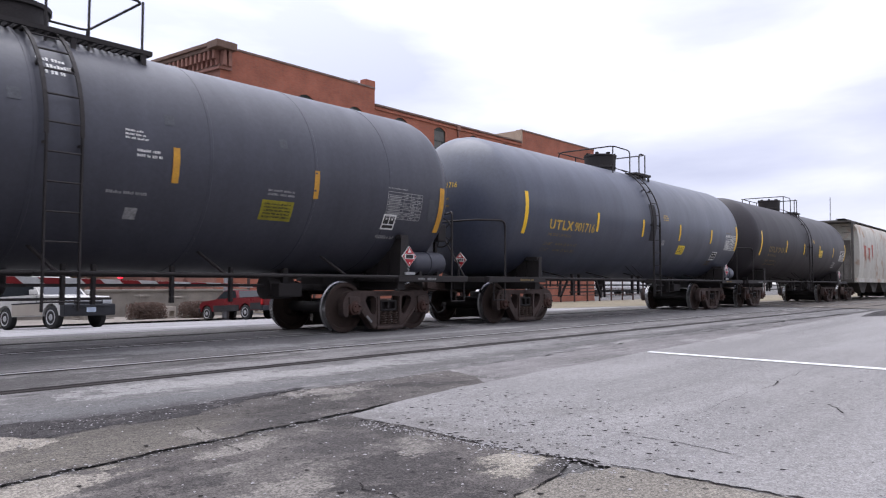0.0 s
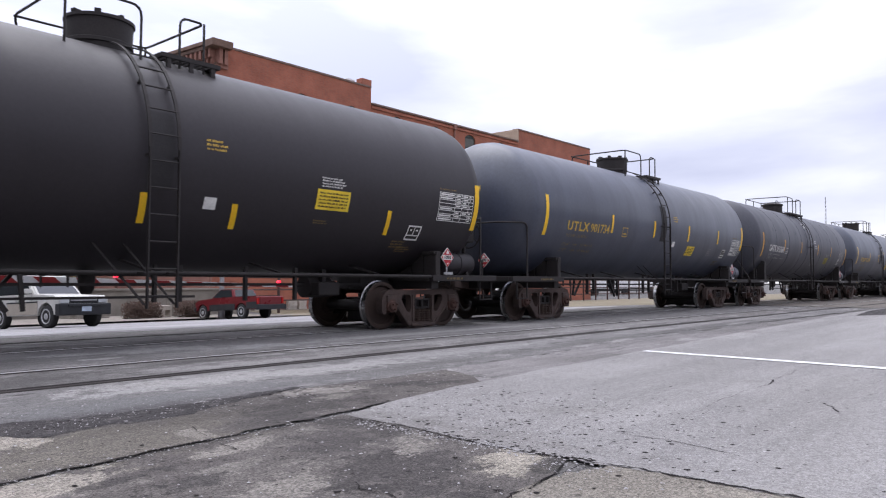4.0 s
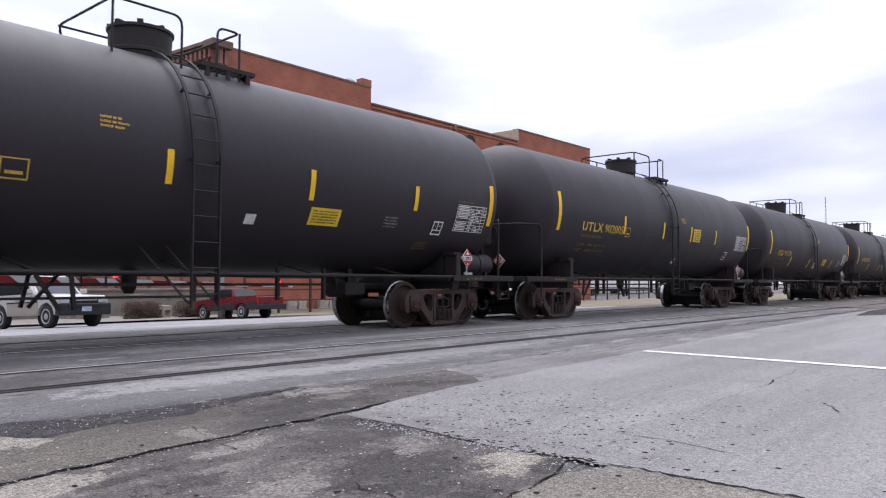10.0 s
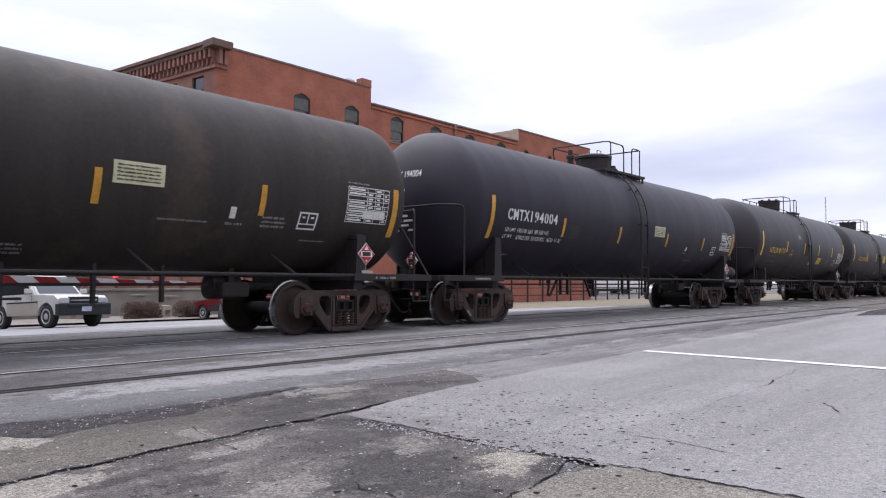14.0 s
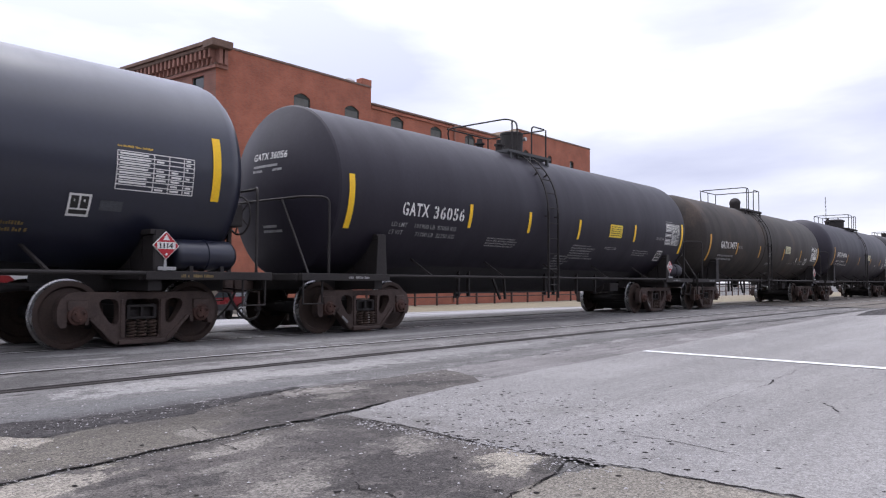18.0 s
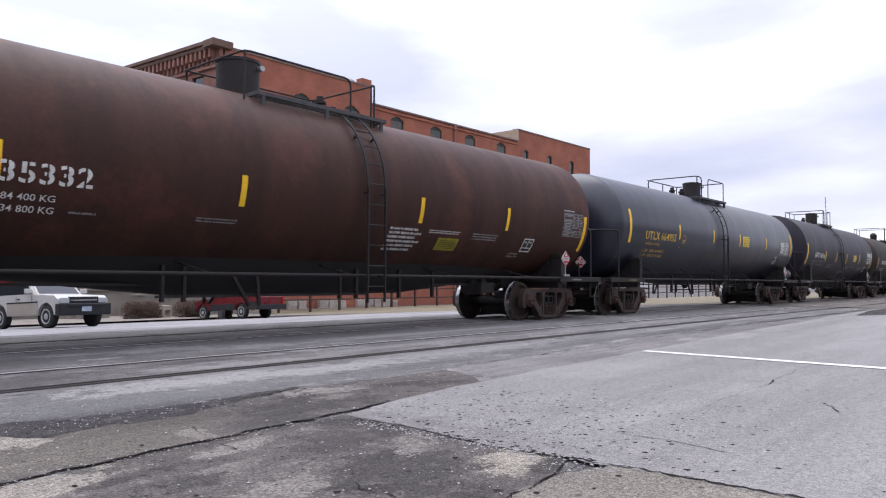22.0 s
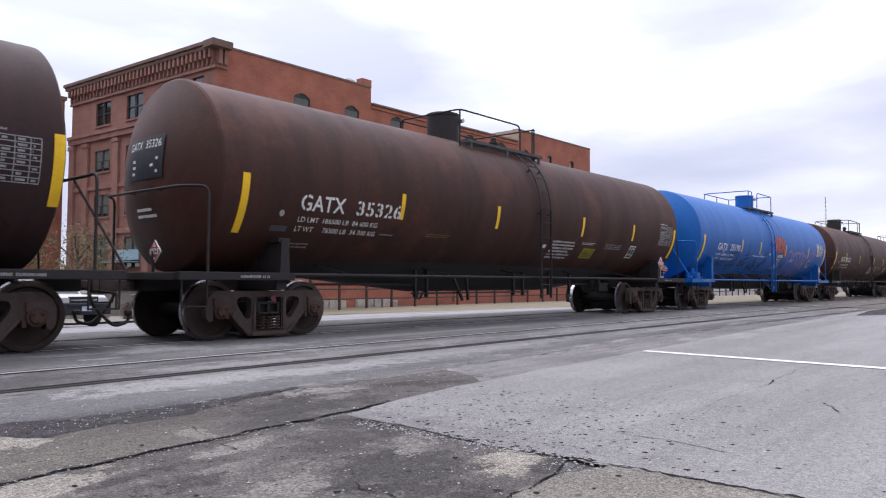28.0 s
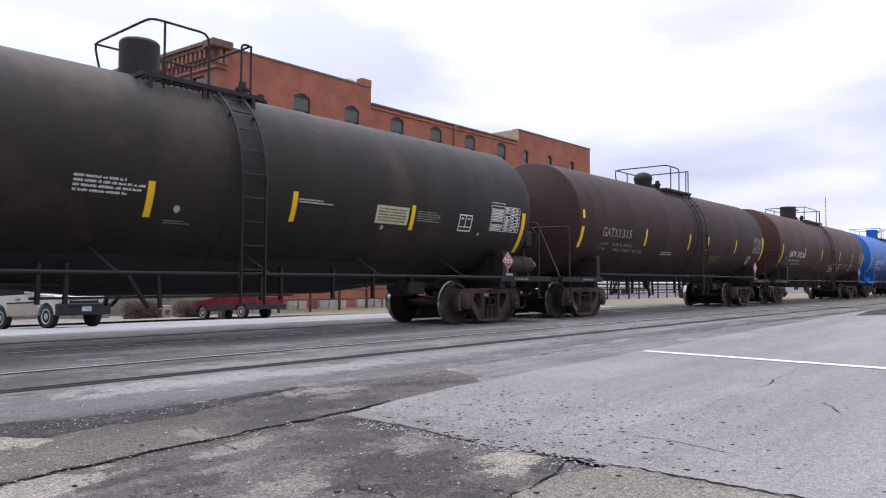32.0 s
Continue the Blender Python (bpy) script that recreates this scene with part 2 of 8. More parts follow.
M["stripe_old"] = surf("faded_orange_reflective_tape", (0.66, 0.34, 0.035), (0.48, 0.24, 0.035), rough=0.5, scale=6, fine_amt=0.2, bump=0.02)
M["yellow"] = surf("yellow_stencil_paint", (0.70, 0.46, 0.07), (0.50, 0.32, 0.06), rough=0.6, scale=9, fine_amt=0.3, bump=0)
M["dim"] = surf("faded_yellow_stencil_paint", (0.27, 0.185, 0.07), (0.15, 0.11, 0.05), rough=0.7, scale=9, fine_amt=0.4, bump=0)
M["white"] = surf("white_stencil_paint", (0.80, 0.79, 0.76), (0.62, 0.61, 0.58), rough=0.6, scale=9, fine_amt=0.2, bump=0)
M["grey_ink"] = surf("faded_white_stencil_paint", (0.36, 0.355, 0.35), (0.21, 0.205, 0.205), rough=0.7, scale=9, fine_amt=0.35, bump=0)
M["decal"] = surf("yellow_notice_plate", (0.90, 0.66, 0.05), (0.78, 0.54, 0.04), rough=0.45, scale=4, fine_amt=0.1, bump=0)
M["decal_pale"] = surf("pale_yellow_notice_plate", (0.66, 0.64, 0.42), (0.50, 0.48, 0.30), rough=0.5, scale=4, fine_amt=0.1, bump=0)
M["decal_dirty"] = surf("dirty_yellow_notice_plate", (0.36, 0.31, 0.02), (0.22, 0.19, 0.02), rough=0.6, scale=6, fine_amt=0.3, bump=0)
M["ink"] = surf("black_ink", (0.03, 0.028, 0.025), rough=0.6, bump=0)
M["red"] = surf("red_placard_enamel", (0.50, 0.025, 0.035), (0.38, 0.02, 0.03), rough=0.4, scale=8, fine_amt=0.1, bump=0)
M["patch"] = surf("grey_primer_patch", (0.085, 0.09, 0.10), (0.06, 0.062, 0.07), rough=0.6, scale=4)
M["patch_pale"] = surf("pale_grey_paint_spot", (0.46, 0.455, 0.45), (0.36, 0.355, 0.35), rough=0.6, scale=6, bump=0)
M["patch_dark"] = surf("fresh_blue_black_paint_patch", (0.018, 0.021, 0.030), (0.012, 0.014, 0.02), rough=0.45, scale=3, bump=0)
M["pink"] = surf("lilac_spray_paint", (0.27, 0.175, 0.35), (0.19, 0.135, 0.33), rough=0.5, scale=2.5, fine_amt=0.35, bump=0)
M["orange"] = surf("orange_red_spray_paint", (0.50, 0.085, 0.03), (0.34, 0.05, 0.04), rough=0.5, scale=3, fine_amt=0.3, bump=0)
M["near_black"] = surf("dull_near_black_paint", (0.020, 0.0185, 0.0205), (0.029, 0.026, 0.027), rough=0.65, scale=2, fine_amt=0.25)
M["spill"] = surf("dried_grey_brown_spill", (0.055, 0.050, 0.048), (0.03, 0.027, 0.03), rough=0.7, scale=6, fine_amt=0.4, bump=0)
M["grating"] = surf("weathered_steel_grating", (0.085, 0.085, 0.088), (0.05, 0.05, 0.053), rough=0.7, scale=5, fine_amt=0.25)
M["tagblack"] = surf("black_spray_paint", (0.012, 0.02, 0.06), rough=0.5, bump=0)
M["silver"] = surf("bare_aluminium", (0.5, 0.5, 0.5), (0.35, 0.35, 0.35), rough=0.4, metal=0.7, scale=10)
M["hopper"] = surf("stained_white_hopper_paint", (0.58, 0.56, 0.50), (0.40, 0.38, 0.33), rough=0.65, scale=0.8, stretch=(2.5, 1, 0.3), contrast=0.6, third=(0.34, 0.22, 0.14), third_scale=0.9)
M["hopper_end"] = surf("grimy_hopper_end_paint", (0.10, 0.09, 0.08), (0.05, 0.045, 0.04), rough=0.7, scale=1.5)
M["asphalt"] = paving("weathered_grey_asphalt", (0.12, 0.115, 0.115), (0.17, 0.165, 0.165), (0.085, 0.08, 0.078))
M["slab"] = paving("pale_grey_asphalt", (0.303, 0.293, 0.296), (0.268, 0.259, 0.262), (0.235, 0.225, 0.223), 0.58, 0.5, 0.28, 0.6, 0.07, pit_at=0.82, spots=(
    (9.0, 3.0, 9.0, 0.35, 4, (0.25, 0.242, 0.243), 0.6, 0.5), (17.0, 4.2, 7.0, 0.4, 4, (0.24, 0.232, 0.235), 0.7, 0.5), (6.5, 1.6, 2.4, 0.3, 10, (0.262, 0.252, 0.252), 0.6, 0.5),
    (3.55, 2.9, 0.14, 1.0, 0, (0.20, 0.19, 0.188), 0.7, 0.7), (22.0, 3.0, 8.0, 1.0, 3, (0.34, 0.33, 0.335), 0.6, 0.6)))
M["road"] = paving("light_grey_worn_roadway", (0.205, 0.199, 0.202), (0.155, 0.149, 0.151), (0.30, 0.291, 0.292), 0.54, 1.1, 0.35, 0.4, 0.06, blotch=(0.098, 0.092, 0.093), blotch_at=0.545, along=(0.62, 1.6, 1), spots=(
    (6.0, 9.1, 40.0, 0.75, 0, (0.215, 0.208, 0.210), 0.7, 0.5), (2.0, 5.85, 1.4, 0.30, 0, (0.175, 0.170, 0.173), 0.85, 0.35), (1.6, 8.9, 2.2, 0.55, 0, (0.105, 0.101, 0.103), 0.9, 0.4), (1.9, 5.15, 1.9, 0.20, 0, (0.085, 0.083, 0.087), 0.9, 0.6),
    (3.7, 6.15, 1.1, 0.28, 0, (0.345, 0.335, 0.335), 0.95, 0.25), (2.85, 5.98, 0.45, 0.13, 5, (0.325, 0.317, 0.32), 0.9, 0.25), (5.2, 6.0, 1.2, 0.26, 0, (0.34, 0.33, 0.33), 0.9, 0.3), (7.6, 6.2, 1.9, 0.28, 2, (0.30, 0.292, 0.295), 0.8, 0.35),
    (2.8, 5.42, 1.5, 0.20, 0, (0.160, 0.158, 0.164), 0.95, 0.3), (4.25, 5.36, 0.9, 0.14, 0, (0.165, 0.161, 0.166), 0.9, 0.3), (6.2, 5.45, 1.3, 0.13, 2, (0.150, 0.145, 0.147), 0.75, 0.4),
    (3.85, 9.35, 0.45, 0.14, 0, (0.32, 0.312, 0.315), 0.9, 0.25), (3.9, 8.68, 0.28, 0.09, 0, (0.32, 0.312, 0.315), 0.9, 0.25), (5.05, 9.25, 0.75, 0.30, 0, (0.31, 0.302, 0.305), 0.9, 0.2), (6.25, 8.75, 0.8, 0.24, 0, (0.32, 0.312, 0.32), 0.9, 0.25),
    (8.4, 8.9, 1.2, 0.22, 0, (0.30, 0.292, 0.295), 0.8, 0.3), (11.0, 8.9, 2.6, 0.16, 0, (0.33, 0.32, 0.325), 0.75, 0.5), (15.0, 9.5, 3.0, 0.2, 0, (0.13, 0.125, 0.127), 0.6, 0.5),
    (14.5, 5.95, 7.0, 0.16, 3, (0.125, 0.119, 0.12), 0.75, 0.5), (18.0, 6.35, 6.0, 0.2, 2, (0.30, 0.29, 0.295), 0.6, 0.5)))
M["dark_patch"] = paving("dark_patched_asphalt", (0.098, 0.088, 0.086), (0.130, 0.118, 0.113), (0.185, 0.170, 0.160), 0.575, 1.9, 0.5, 0.7, 0.15, 1.6, blotch=(0.046, 0.042, 0.042), blotch_at=0.575, spots=(
    (1.85, 4.12, 0.95, 0.50, 0, (0.140, 0.127, 0.111), 0.85, 0.2), (2.6, 4.38, 0.55, 0.20, 15, (0.125, 0.113, 0.102), 0.8, 0.3), (3.45, 4.30, 0.55, 0.30, 20, (0.066, 0.060, 0.059), 0.9, 0.2),
    (3.0, 4.05, 0.5, 0.13, 5, (0.070, 0.064, 0.063), 0.85, 0.3), (1.50, 4.58, 0.26, 0.20, 0, (0.34, 0.31, 0.275), 1.0, 0.08), (4.10, 4.80, 0.46, 0.17, -20, (0.26, 0.24, 0.225), 0.95, 0.12),
    (3.92, 4.50, 0.24, 0.09, 10, (0.235, 0.218, 0.202), 0.9, 0.15), (4.85, 4.55, 0.42, 0.14, -20, (0.060, 0.055, 0.055), 0.9, 0.2), (4.75, 5.02, 0.5, 0.07, 0, (0.065, 0.060, 0.060), 0.9, 0.25),
    (3.08, 2.22, 0.33, 0.20, 15, (0.31, 0.283, 0.247), 1.0, 0.08), (1.30, 3.52, 0.36, 0.17, 10, (0.29, 0.265, 0.236), 0.95, 0.12), (1.70, 3.36, 0.24, 0.05, 10, (0.055, 0.050, 0.050), 0.9, 0.2),
    (2.65, 2.50, 0.46, 0.36, 30, (0.062, 0.056, 0.056), 0.92, 0.15), (3.15, 2.92, 0.30, 0.12, 40, (0.225, 0.207, 0.193), 0.9, 0.15), (2.38, 3.55, 0.25, 0.10, 10, (0.24, 0.222, 0.206), 0.9, 0.15),
    (2.40, 4.02, 0.09, 0.17, -10, (0.22, 0.203, 0.186), 0.9, 0.15), (2.80, 3.25, 0.26, 0.28, 30, (0.075, 0.068, 0.068), 0.85, 0.2), (3.25, 3.45, 0.14, 0.45, 0, (0.066, 0.060, 0.060), 0.85, 0.3),
    (2.05, 2.72, 0.30, 0.14, 20, (0.24, 0.222, 0.205), 0.85, 0.15), (2.30, 2.42, 0.14, 0.05, -30, (0.045, 0.041, 0.041), 0.9, 0.2), (3.20, 2.02, 0.22, 0.08, 10, (0.050, 0.046, 0.046), 0.9, 0.2),
    (2.05, 3.15, 0.22, 0.08, 20, (0.205, 0.19, 0.178), 0.8, 0.2), (1.85, 3.05, 0.12, 0.10, 0, (0.06, 0.055, 0.055), 0.85, 0.2)))
M["worn_strip"] = paving("worn_purplish_grey_asphalt", (0.225, 0.213, 0.217), (0.18, 0.170, 0.172), (0.275, 0.265, 0.268), 0.56, 1.2, 0.4, 0.5, 0.15, blotch=(0.115, 0.108, 0.11), blotch_at=0.56, along=(0.4, 1.2, 1))
M["warm_patch"] = paving("worn_brownish_concrete", (0.235, 0.215, 0.190), (0.180, 0.164, 0.146), (0.28, 0.257, 0.226), 0.55, 2.2, 0.5, 0.7, blotch=(0.12, 0.109, 0.098), blotch_at=0.63)
M["tar"] = paving("crumbled_tarry_asphalt", (0.040, 0.037, 0.039), (0.062, 0.057, 0.059), (0.120, 0.111, 0.111), 0.56, 5.0, 0.6, 0.7, 0.0, 3.0)
M["bleached"] = paving("bleached_pale_roadway", (0.37, 0.365, 0.38), (0.29, 0.285, 0.30), (0.23, 0.225, 0.232), 0.58, 0.3, 0.15, 0.1, 0.15, 0.3)
M["road_behind"] = paving("mottled_dark_roadway", (0.135, 0.13, 0.138), (0.19, 0.185, 0.193), (0.27, 0.265, 0.275), 0.54, 1.2, 0.25, 0.2, 0.16, blotch=(0.085, 0.081, 0.086), blotch_at=0.56, along=(0.5, 1.6, 1))
M["between"] = paving("grimy_roadway_between_rails", (0.185, 0.177, 0.178), (0.148, 0.140, 0.141), (0.285, 0.275, 0.275), 0.535, 1.5, 0.35, 0.35, 0.10, blotch=(0.090, 0.083, 0.084), blotch_at=0.545, along=(0.6, 1.6, 1), spots=(
    (3.0, 7.06, 0.45, 0.08, 2, (0.27, 0.26, 0.262), 0.85, 0.3), (4.6, 7.05, 0.8, 0.13, 0, (0.265, 0.256, 0.258), 0.85, 0.3), (2.2, 7.2, 1.2, 0.5, 0, (0.105, 0.100, 0.101), 0.9, 0.35), (5.4, 7.0, 0.9, 0.16, 2, (0.27, 0.26, 0.26), 0.8, 0.3), (4.6, 7.6, 0.6, 0.14, 0, (0.105, 0.099, 0.10), 0.85, 0.3), (8.0, 7.4, 3.0, 0.12, 0, (0.28, 0.272, 0.272), 0.6, 0.5), (14.0, 7.3, 6.0, 0.25, 0, (0.26, 0.252, 0.254), 0.6, 0.5)))
M["crack"] = surf("tar_and_dirt_in_a_crack", (0.016, 0.0145, 0.015), (0.034, 0.030, 0.030), rough=0.95, spec=0.05, scale=9, fine=90, fine_amt=0.4, bump=0.5)
M["pebble"] = surf("grey_gravel_stone", (0.44, 0.425, 0.43), (0.20, 0.192, 0.195), rough=0.9, scale=30, fine=120, bump=0.2)
M["line"] = surf("white_road_paint", (0.75, 0.75, 0.75), (0.55, 0.55, 0.55), rough=0.7, scale=4, fine=60, fine_amt=0.15)
M["rail"] = surf("dull_rail_steel", (0.060, 0.054, 0.052), (0.034, 0.029, 0.028), rough=0.8, metal=0.0, spec=0.1, scale=2, stretch=(0.3, 3, 1))
M["rail_bright"] = surf("worn_rail_head", (0.48, 0.465, 0.455), (0.25, 0.24, 0.235), rough=0.5, metal=0.15, scale=0.5, stretch=(0.5, 3, 1))
M["grass"] = surf("dry_winter_grass", (0.22, 0.185, 0.125), (0.15, 0.13, 0.085), rough=0.95, scale=0.8, fine=30, fine_amt=0.4, bump=0.8, bump_scale=25)
M["ballast"] = surf("dark_ballast", (0.10, 0.09, 0.08), (0.16, 0.14, 0.12), rough=0.95, scale=6, fine=40, fine_amt=0.4, bump=1.0, bump_scale=30)
# the front repeats the side's brick, its shade put in as duller colour
M["brick_side"] = brickwork("orange_red_brick", (0.365, 0.118, 0.070), (0.300, 0.094, 0.058), (0.28, 0.138, 0.10), "X")
M["brick_front_shaded"] = brickwork("shaded_red_brick", (0.30, 0.115, 0.084), (0.25, 0.094, 0.070), (0.24, 0.13, 0.10), "Y")
M["stone"] = surf("red_sandstone_trim", (0.30, 0.150, 0.116), (0.225, 0.112, 0.088), rough=0.85, scale=1.2, fine=20)
M["cornice"] = surf("sooty_sandstone_cornice", (0.19, 0.115, 0.085), (0.125, 0.082, 0.065), rough=0.85, scale=1.5, fine=20)
M["coping"] = surf("weathered_coping", (0.215, 0.145, 0.118), (0.14, 0.096, 0.080), rough=0.8, scale=2)
M["grey_wall"] = surf("plain_grey_render", (0.15, 0.155, 0.18), (0.11, 0.115, 0.135), rough=0.9, scale=0.6)
M["tan_wall"] = surf("tan_stucco_wall", (0.42, 0.33, 0.25), (0.34, 0.26, 0.20), rough=0.85, scale=1.5)
M["glass"] = glassy("dark_window_glass", (0.016, 0.019, 0.020))
M["sash"] = surf("dark_green_window_sash", (0.035, 0.045, 0.040), (0.025, 0.03, 0.028), rough=0.6, scale=4)
M["blind"] = surf("grey_green_window_board", (0.125, 0.125, 0.118), (0.090, 0.091, 0.086), rough=0.7, scale=2)
M["limestone"] = surf("pale_limestone_block", (0.50, 0.445, 0.385), (0.33, 0.29, 0.25), rough=0.9, scale=2, fine=25, bump=0.5, vary=0.15)
M["fence"] = surf("rust_painted_pipe", (0.085, 0.045, 0.038), (0.05, 0.03, 0.028), rough=0.7, scale=4)
M["trailer"] = surf("white_trailer_panel", (0.78, 0.78, 0.78), (0.66, 0.66, 0.66), rough=0.5, scale=0.6)
M["suv_white"] = surf("white_car_paint", (0.54, 0.53, 0.50), (0.46, 0.45, 0.43), rough=0.3, scale=1, fine_amt=0.05, bump=0, spec=0.5)
M["suv_trim"] = surf("beige_lower_car_paint", (0.40, 0.355, 0.30), (0.33, 0.295, 0.25), rough=0.4, scale=1, fine_amt=0.05, bump=0)
M["car_red"] = surf("red_car_paint", (0.15, 0.011, 0.015), (0.11, 0.009, 0.012), rough=0.3, scale=1, fine_amt=0.05, bump=0, spec=0.5)
M["car_grey"] = surf("grey_plastic_cladding", (0.028, 0.027, 0.029), rough=0.6, scale=3, fine_amt=0.1)
M["bumper"] = surf("dark_bumper", (0.017, 0.018, 0.022), rough=0.5, scale=3, fine_amt=0.1)
M["tyre"] = surf("tyre_rubber", (0.02, 0.02, 0.02), (0.03, 0.03, 0.03), rough=0.85, scale=8)
M["rim"] = surf("dull_alloy_rim", (0.50, 0.50, 0.51), (0.36, 0.36, 0.37), rough=0.45, metal=0.5, scale=8)
M["lamp"] = surf("headlight_glass", (0.60, 0.62, 0.64), rough=0.15, scale=4, fine_amt=0.1, bump=0, spec=0.8)
M["tail"] = surf("red_tail_light", (0.45, 0.02, 0.02), rough=0.2, scale=4, fine_amt=0.1, bump=0)
M["plate"] = surf("pale_number_plate", (0.50, 0.58, 0.70), rough=0.5, scale=4, fine_amt=0.1, bump=0)
M["bark"] = surf("grey_brown_bark", (0.14, 0.105, 0.08), (0.09, 0.07, 0.055), rough=0.95, scale=5, stretch=(2, 2, 0.5), bump=0.5)
M["leaf"] = surf("withered_brown_leaves", (0.17, 0.13, 0.06), (0.11, 0.10, 0.05), rough=0.9, scale=1.5, fine_amt=0.4)
M["hedge"] = surf("bare_brown_hedge_twigs", (0.10, 0.06, 0.045), (0.07, 0.045, 0.035), rough=0.95, scale=3, fine_amt=0.4)
M["concrete"] = surf("pale_concrete", (0.24, 0.215, 0.185), (0.165, 0.148, 0.128), rough=0.9, scale=1.5, fine=30)
M["awning"] = surf("pale_blue_awning", (0.30, 0.42, 0.46), (0.24, 0.34, 0.38), rough=0.8, scale=2)
M["gate_red"] = surf("red_gate_sheeting", (0.27, 0.022, 0.024), (0.20, 0.018, 0.02), rough=0.45, scale=5, fine_amt=0.12, bump=0)
M["gate_white"] = surf("white_gate_sheeting", (0.66, 0.66, 0.66), (0.56, 0.56, 0.56), rough=0.45, scale=5, fine_amt=0.1, bump=0)
M["gate_lamp"] = surf("lit_red_lamp_lens", (0.6, 0.02, 0.03), rough=0.2, scale=5, fine_amt=0.05, bump=0)
M["gate_lamp"].node_tree.nodes["Principled BSDF"].inputs["Emission Color"].default_value = (1.0, 0.02, 0.05, 1)
M["gate_lamp"].node_tree.nodes["Principled BSDF"].inputs["Emission Strength"].default_value = 1.6
M["sheet_white"] = surf("white_sheet_metal", (0.72, 0.72, 0.72), (0.6, 0.6, 0.6), rough=0.5, scale=2)
M["galv"] = surf("galvanised_pole", (0.34, 0.34, 0.35), (0.24, 0.24, 0.25), rough=0.5, metal=0.4, scale=5)


# ---------------------------------------------------------------- mesh helpers
MESHES = {}


def make(name, bm, mat, smooth=False, key=None):
    """A mesh from a bmesh, kept under key for parts that are alike."""
    me = bpy.data.meshes.new(name)
    bmesh.ops.recalc_face_normals(bm, faces=bm.faces)
    bm.to_mesh(me)
    bm.free()
    for mm in (mat if isinstance(mat, (list, tuple)) else [mat]):
        me.materials.append(mm)
    if smooth:
        me.polygons.foreach_set("use_smooth", [True] * len(me.polygons))
        if smooth != "all":
            me.set_sharp_from_angle(angle=radians(smooth if smooth > 1 else 40))
    if key:
        MESHES[key] = me
    return me


def part(name, bm, mat, parent, label="", smooth=False, at=None):
    me = bm if isinstance(bm, bpy.types.Mesh) else make(name, bm, mat, smooth)
    ob = new(name, me)
    if parent is not None:
        ob.parent = parent
    if at is not None:
        ob.matrix_basis = at
    if label:
        tagged(ob, label)
    return ob


def box(bm, x0, x1, y0, y1, z0, z1, bevel=0.0, m=None, mi=0):
    """A box between the given limits, its edges rounded by bevel."""
    r = bmesh.ops.create_cube(bm, size=1.0)
    vs = r["verts"]
    for v in vs:
        v.co = Vector((x0 + (v.co.x + 0.5) * (x1 - x0), y0 + (v.co.y + 0.5) * (y1 - y0), z0 + (v.co.z + 0.5) * (z1 - z0)))
        if m is not None:
            v.co = m @ v.co
    fs = {f for v in vs for f in v.link_faces}
    for f in fs:
        f.material_index = mi
    if bevel:
        es = list({e for v in vs for e in v.link_edges})
        bmesh.ops.bevel(bm, geom=es, offset=bevel, segments=2, affect="EDGES", profile=0.6)
    return bm


def bar(bm, a, b, w, h, bevel=0.0):
    """A square bar from a to b, w wide and h high."""
    a, b = Vector(a), Vector(b)
    d = b - a
    q = d.to_track_quat("X", "Z").to_matrix().to_4x4()
    box(bm, 0, d.length, -w / 2, w / 2, -h / 2, h / 2, bevel, Matrix.Translation(a) @ q)
    return bm


def tube(bm, pts, r, seg=8, closed=False, mi=0):
    """A round pipe along pts, with mitred joints and closed ends."""
    pts = [Vector(p) for p in pts]
    rings = []
    n = len(pts)
    up = None
    for i, p in enumerate(pts):
        a = pts[i - 1] if i else (pts[-1] if closed else None)
        c = pts[(i + 1) % n] if (i < n - 1 or closed) else None
        t = ((c - p).normalized() if c is not None else Vector()) + ((p - a).normalized() if a is not None else Vector())
        t = t.normalized() if t.length > 1e-6 else Vector((1, 0, 0))
        if up is None:
            up = Vector((0, 0, 1)) if abs(t.z) < 0.9 else Vector((0, 1, 0))
        side = t.cross(up).normalized()
        up = side.cross(t).normalized()
        rings.append([bm.verts.new(p + r * (math.cos(k * 2 * math.pi / seg) * side + math.sin(k * 2 * math.pi / seg) * up)) for k in range(seg)])
    pairs = list(zip(rings, rings[1:])) + ([(rings[-1], rings[0])] if closed else [])
    for p, q in pairs:
        for k in range(seg):
            bm.faces.new((p[k], p[(k + 1) % seg], q[(k + 1) % seg], q[k])).material_index = mi
    if not closed:
        bm.faces.new(rings[0][::-1]).material_index = mi
        bm.faces.new(rings[-1]).material_index = mi
    return bm


def bend(pts, r=0.12, k=4):
    """Pts with their inner corners rounded."""
    pts = [Vector(p) for p in pts]
    out = [pts[0]]
    for a, p, c in zip(pts, pts[1:], pts[2:]):
        u, v = (a - p), (c - p)
        rr = min(r, u.length * 0.45, v.length * 0.45)
        s, e = p + u.normalized() * rr, p + v.normalized() * rr
        for i in range(k + 1):
            t = i / k
            out.append((1 - t) ** 2 * s + 2 * t * (1 - t) * p + t * t * e)
    out.append(pts[-1])
    return out


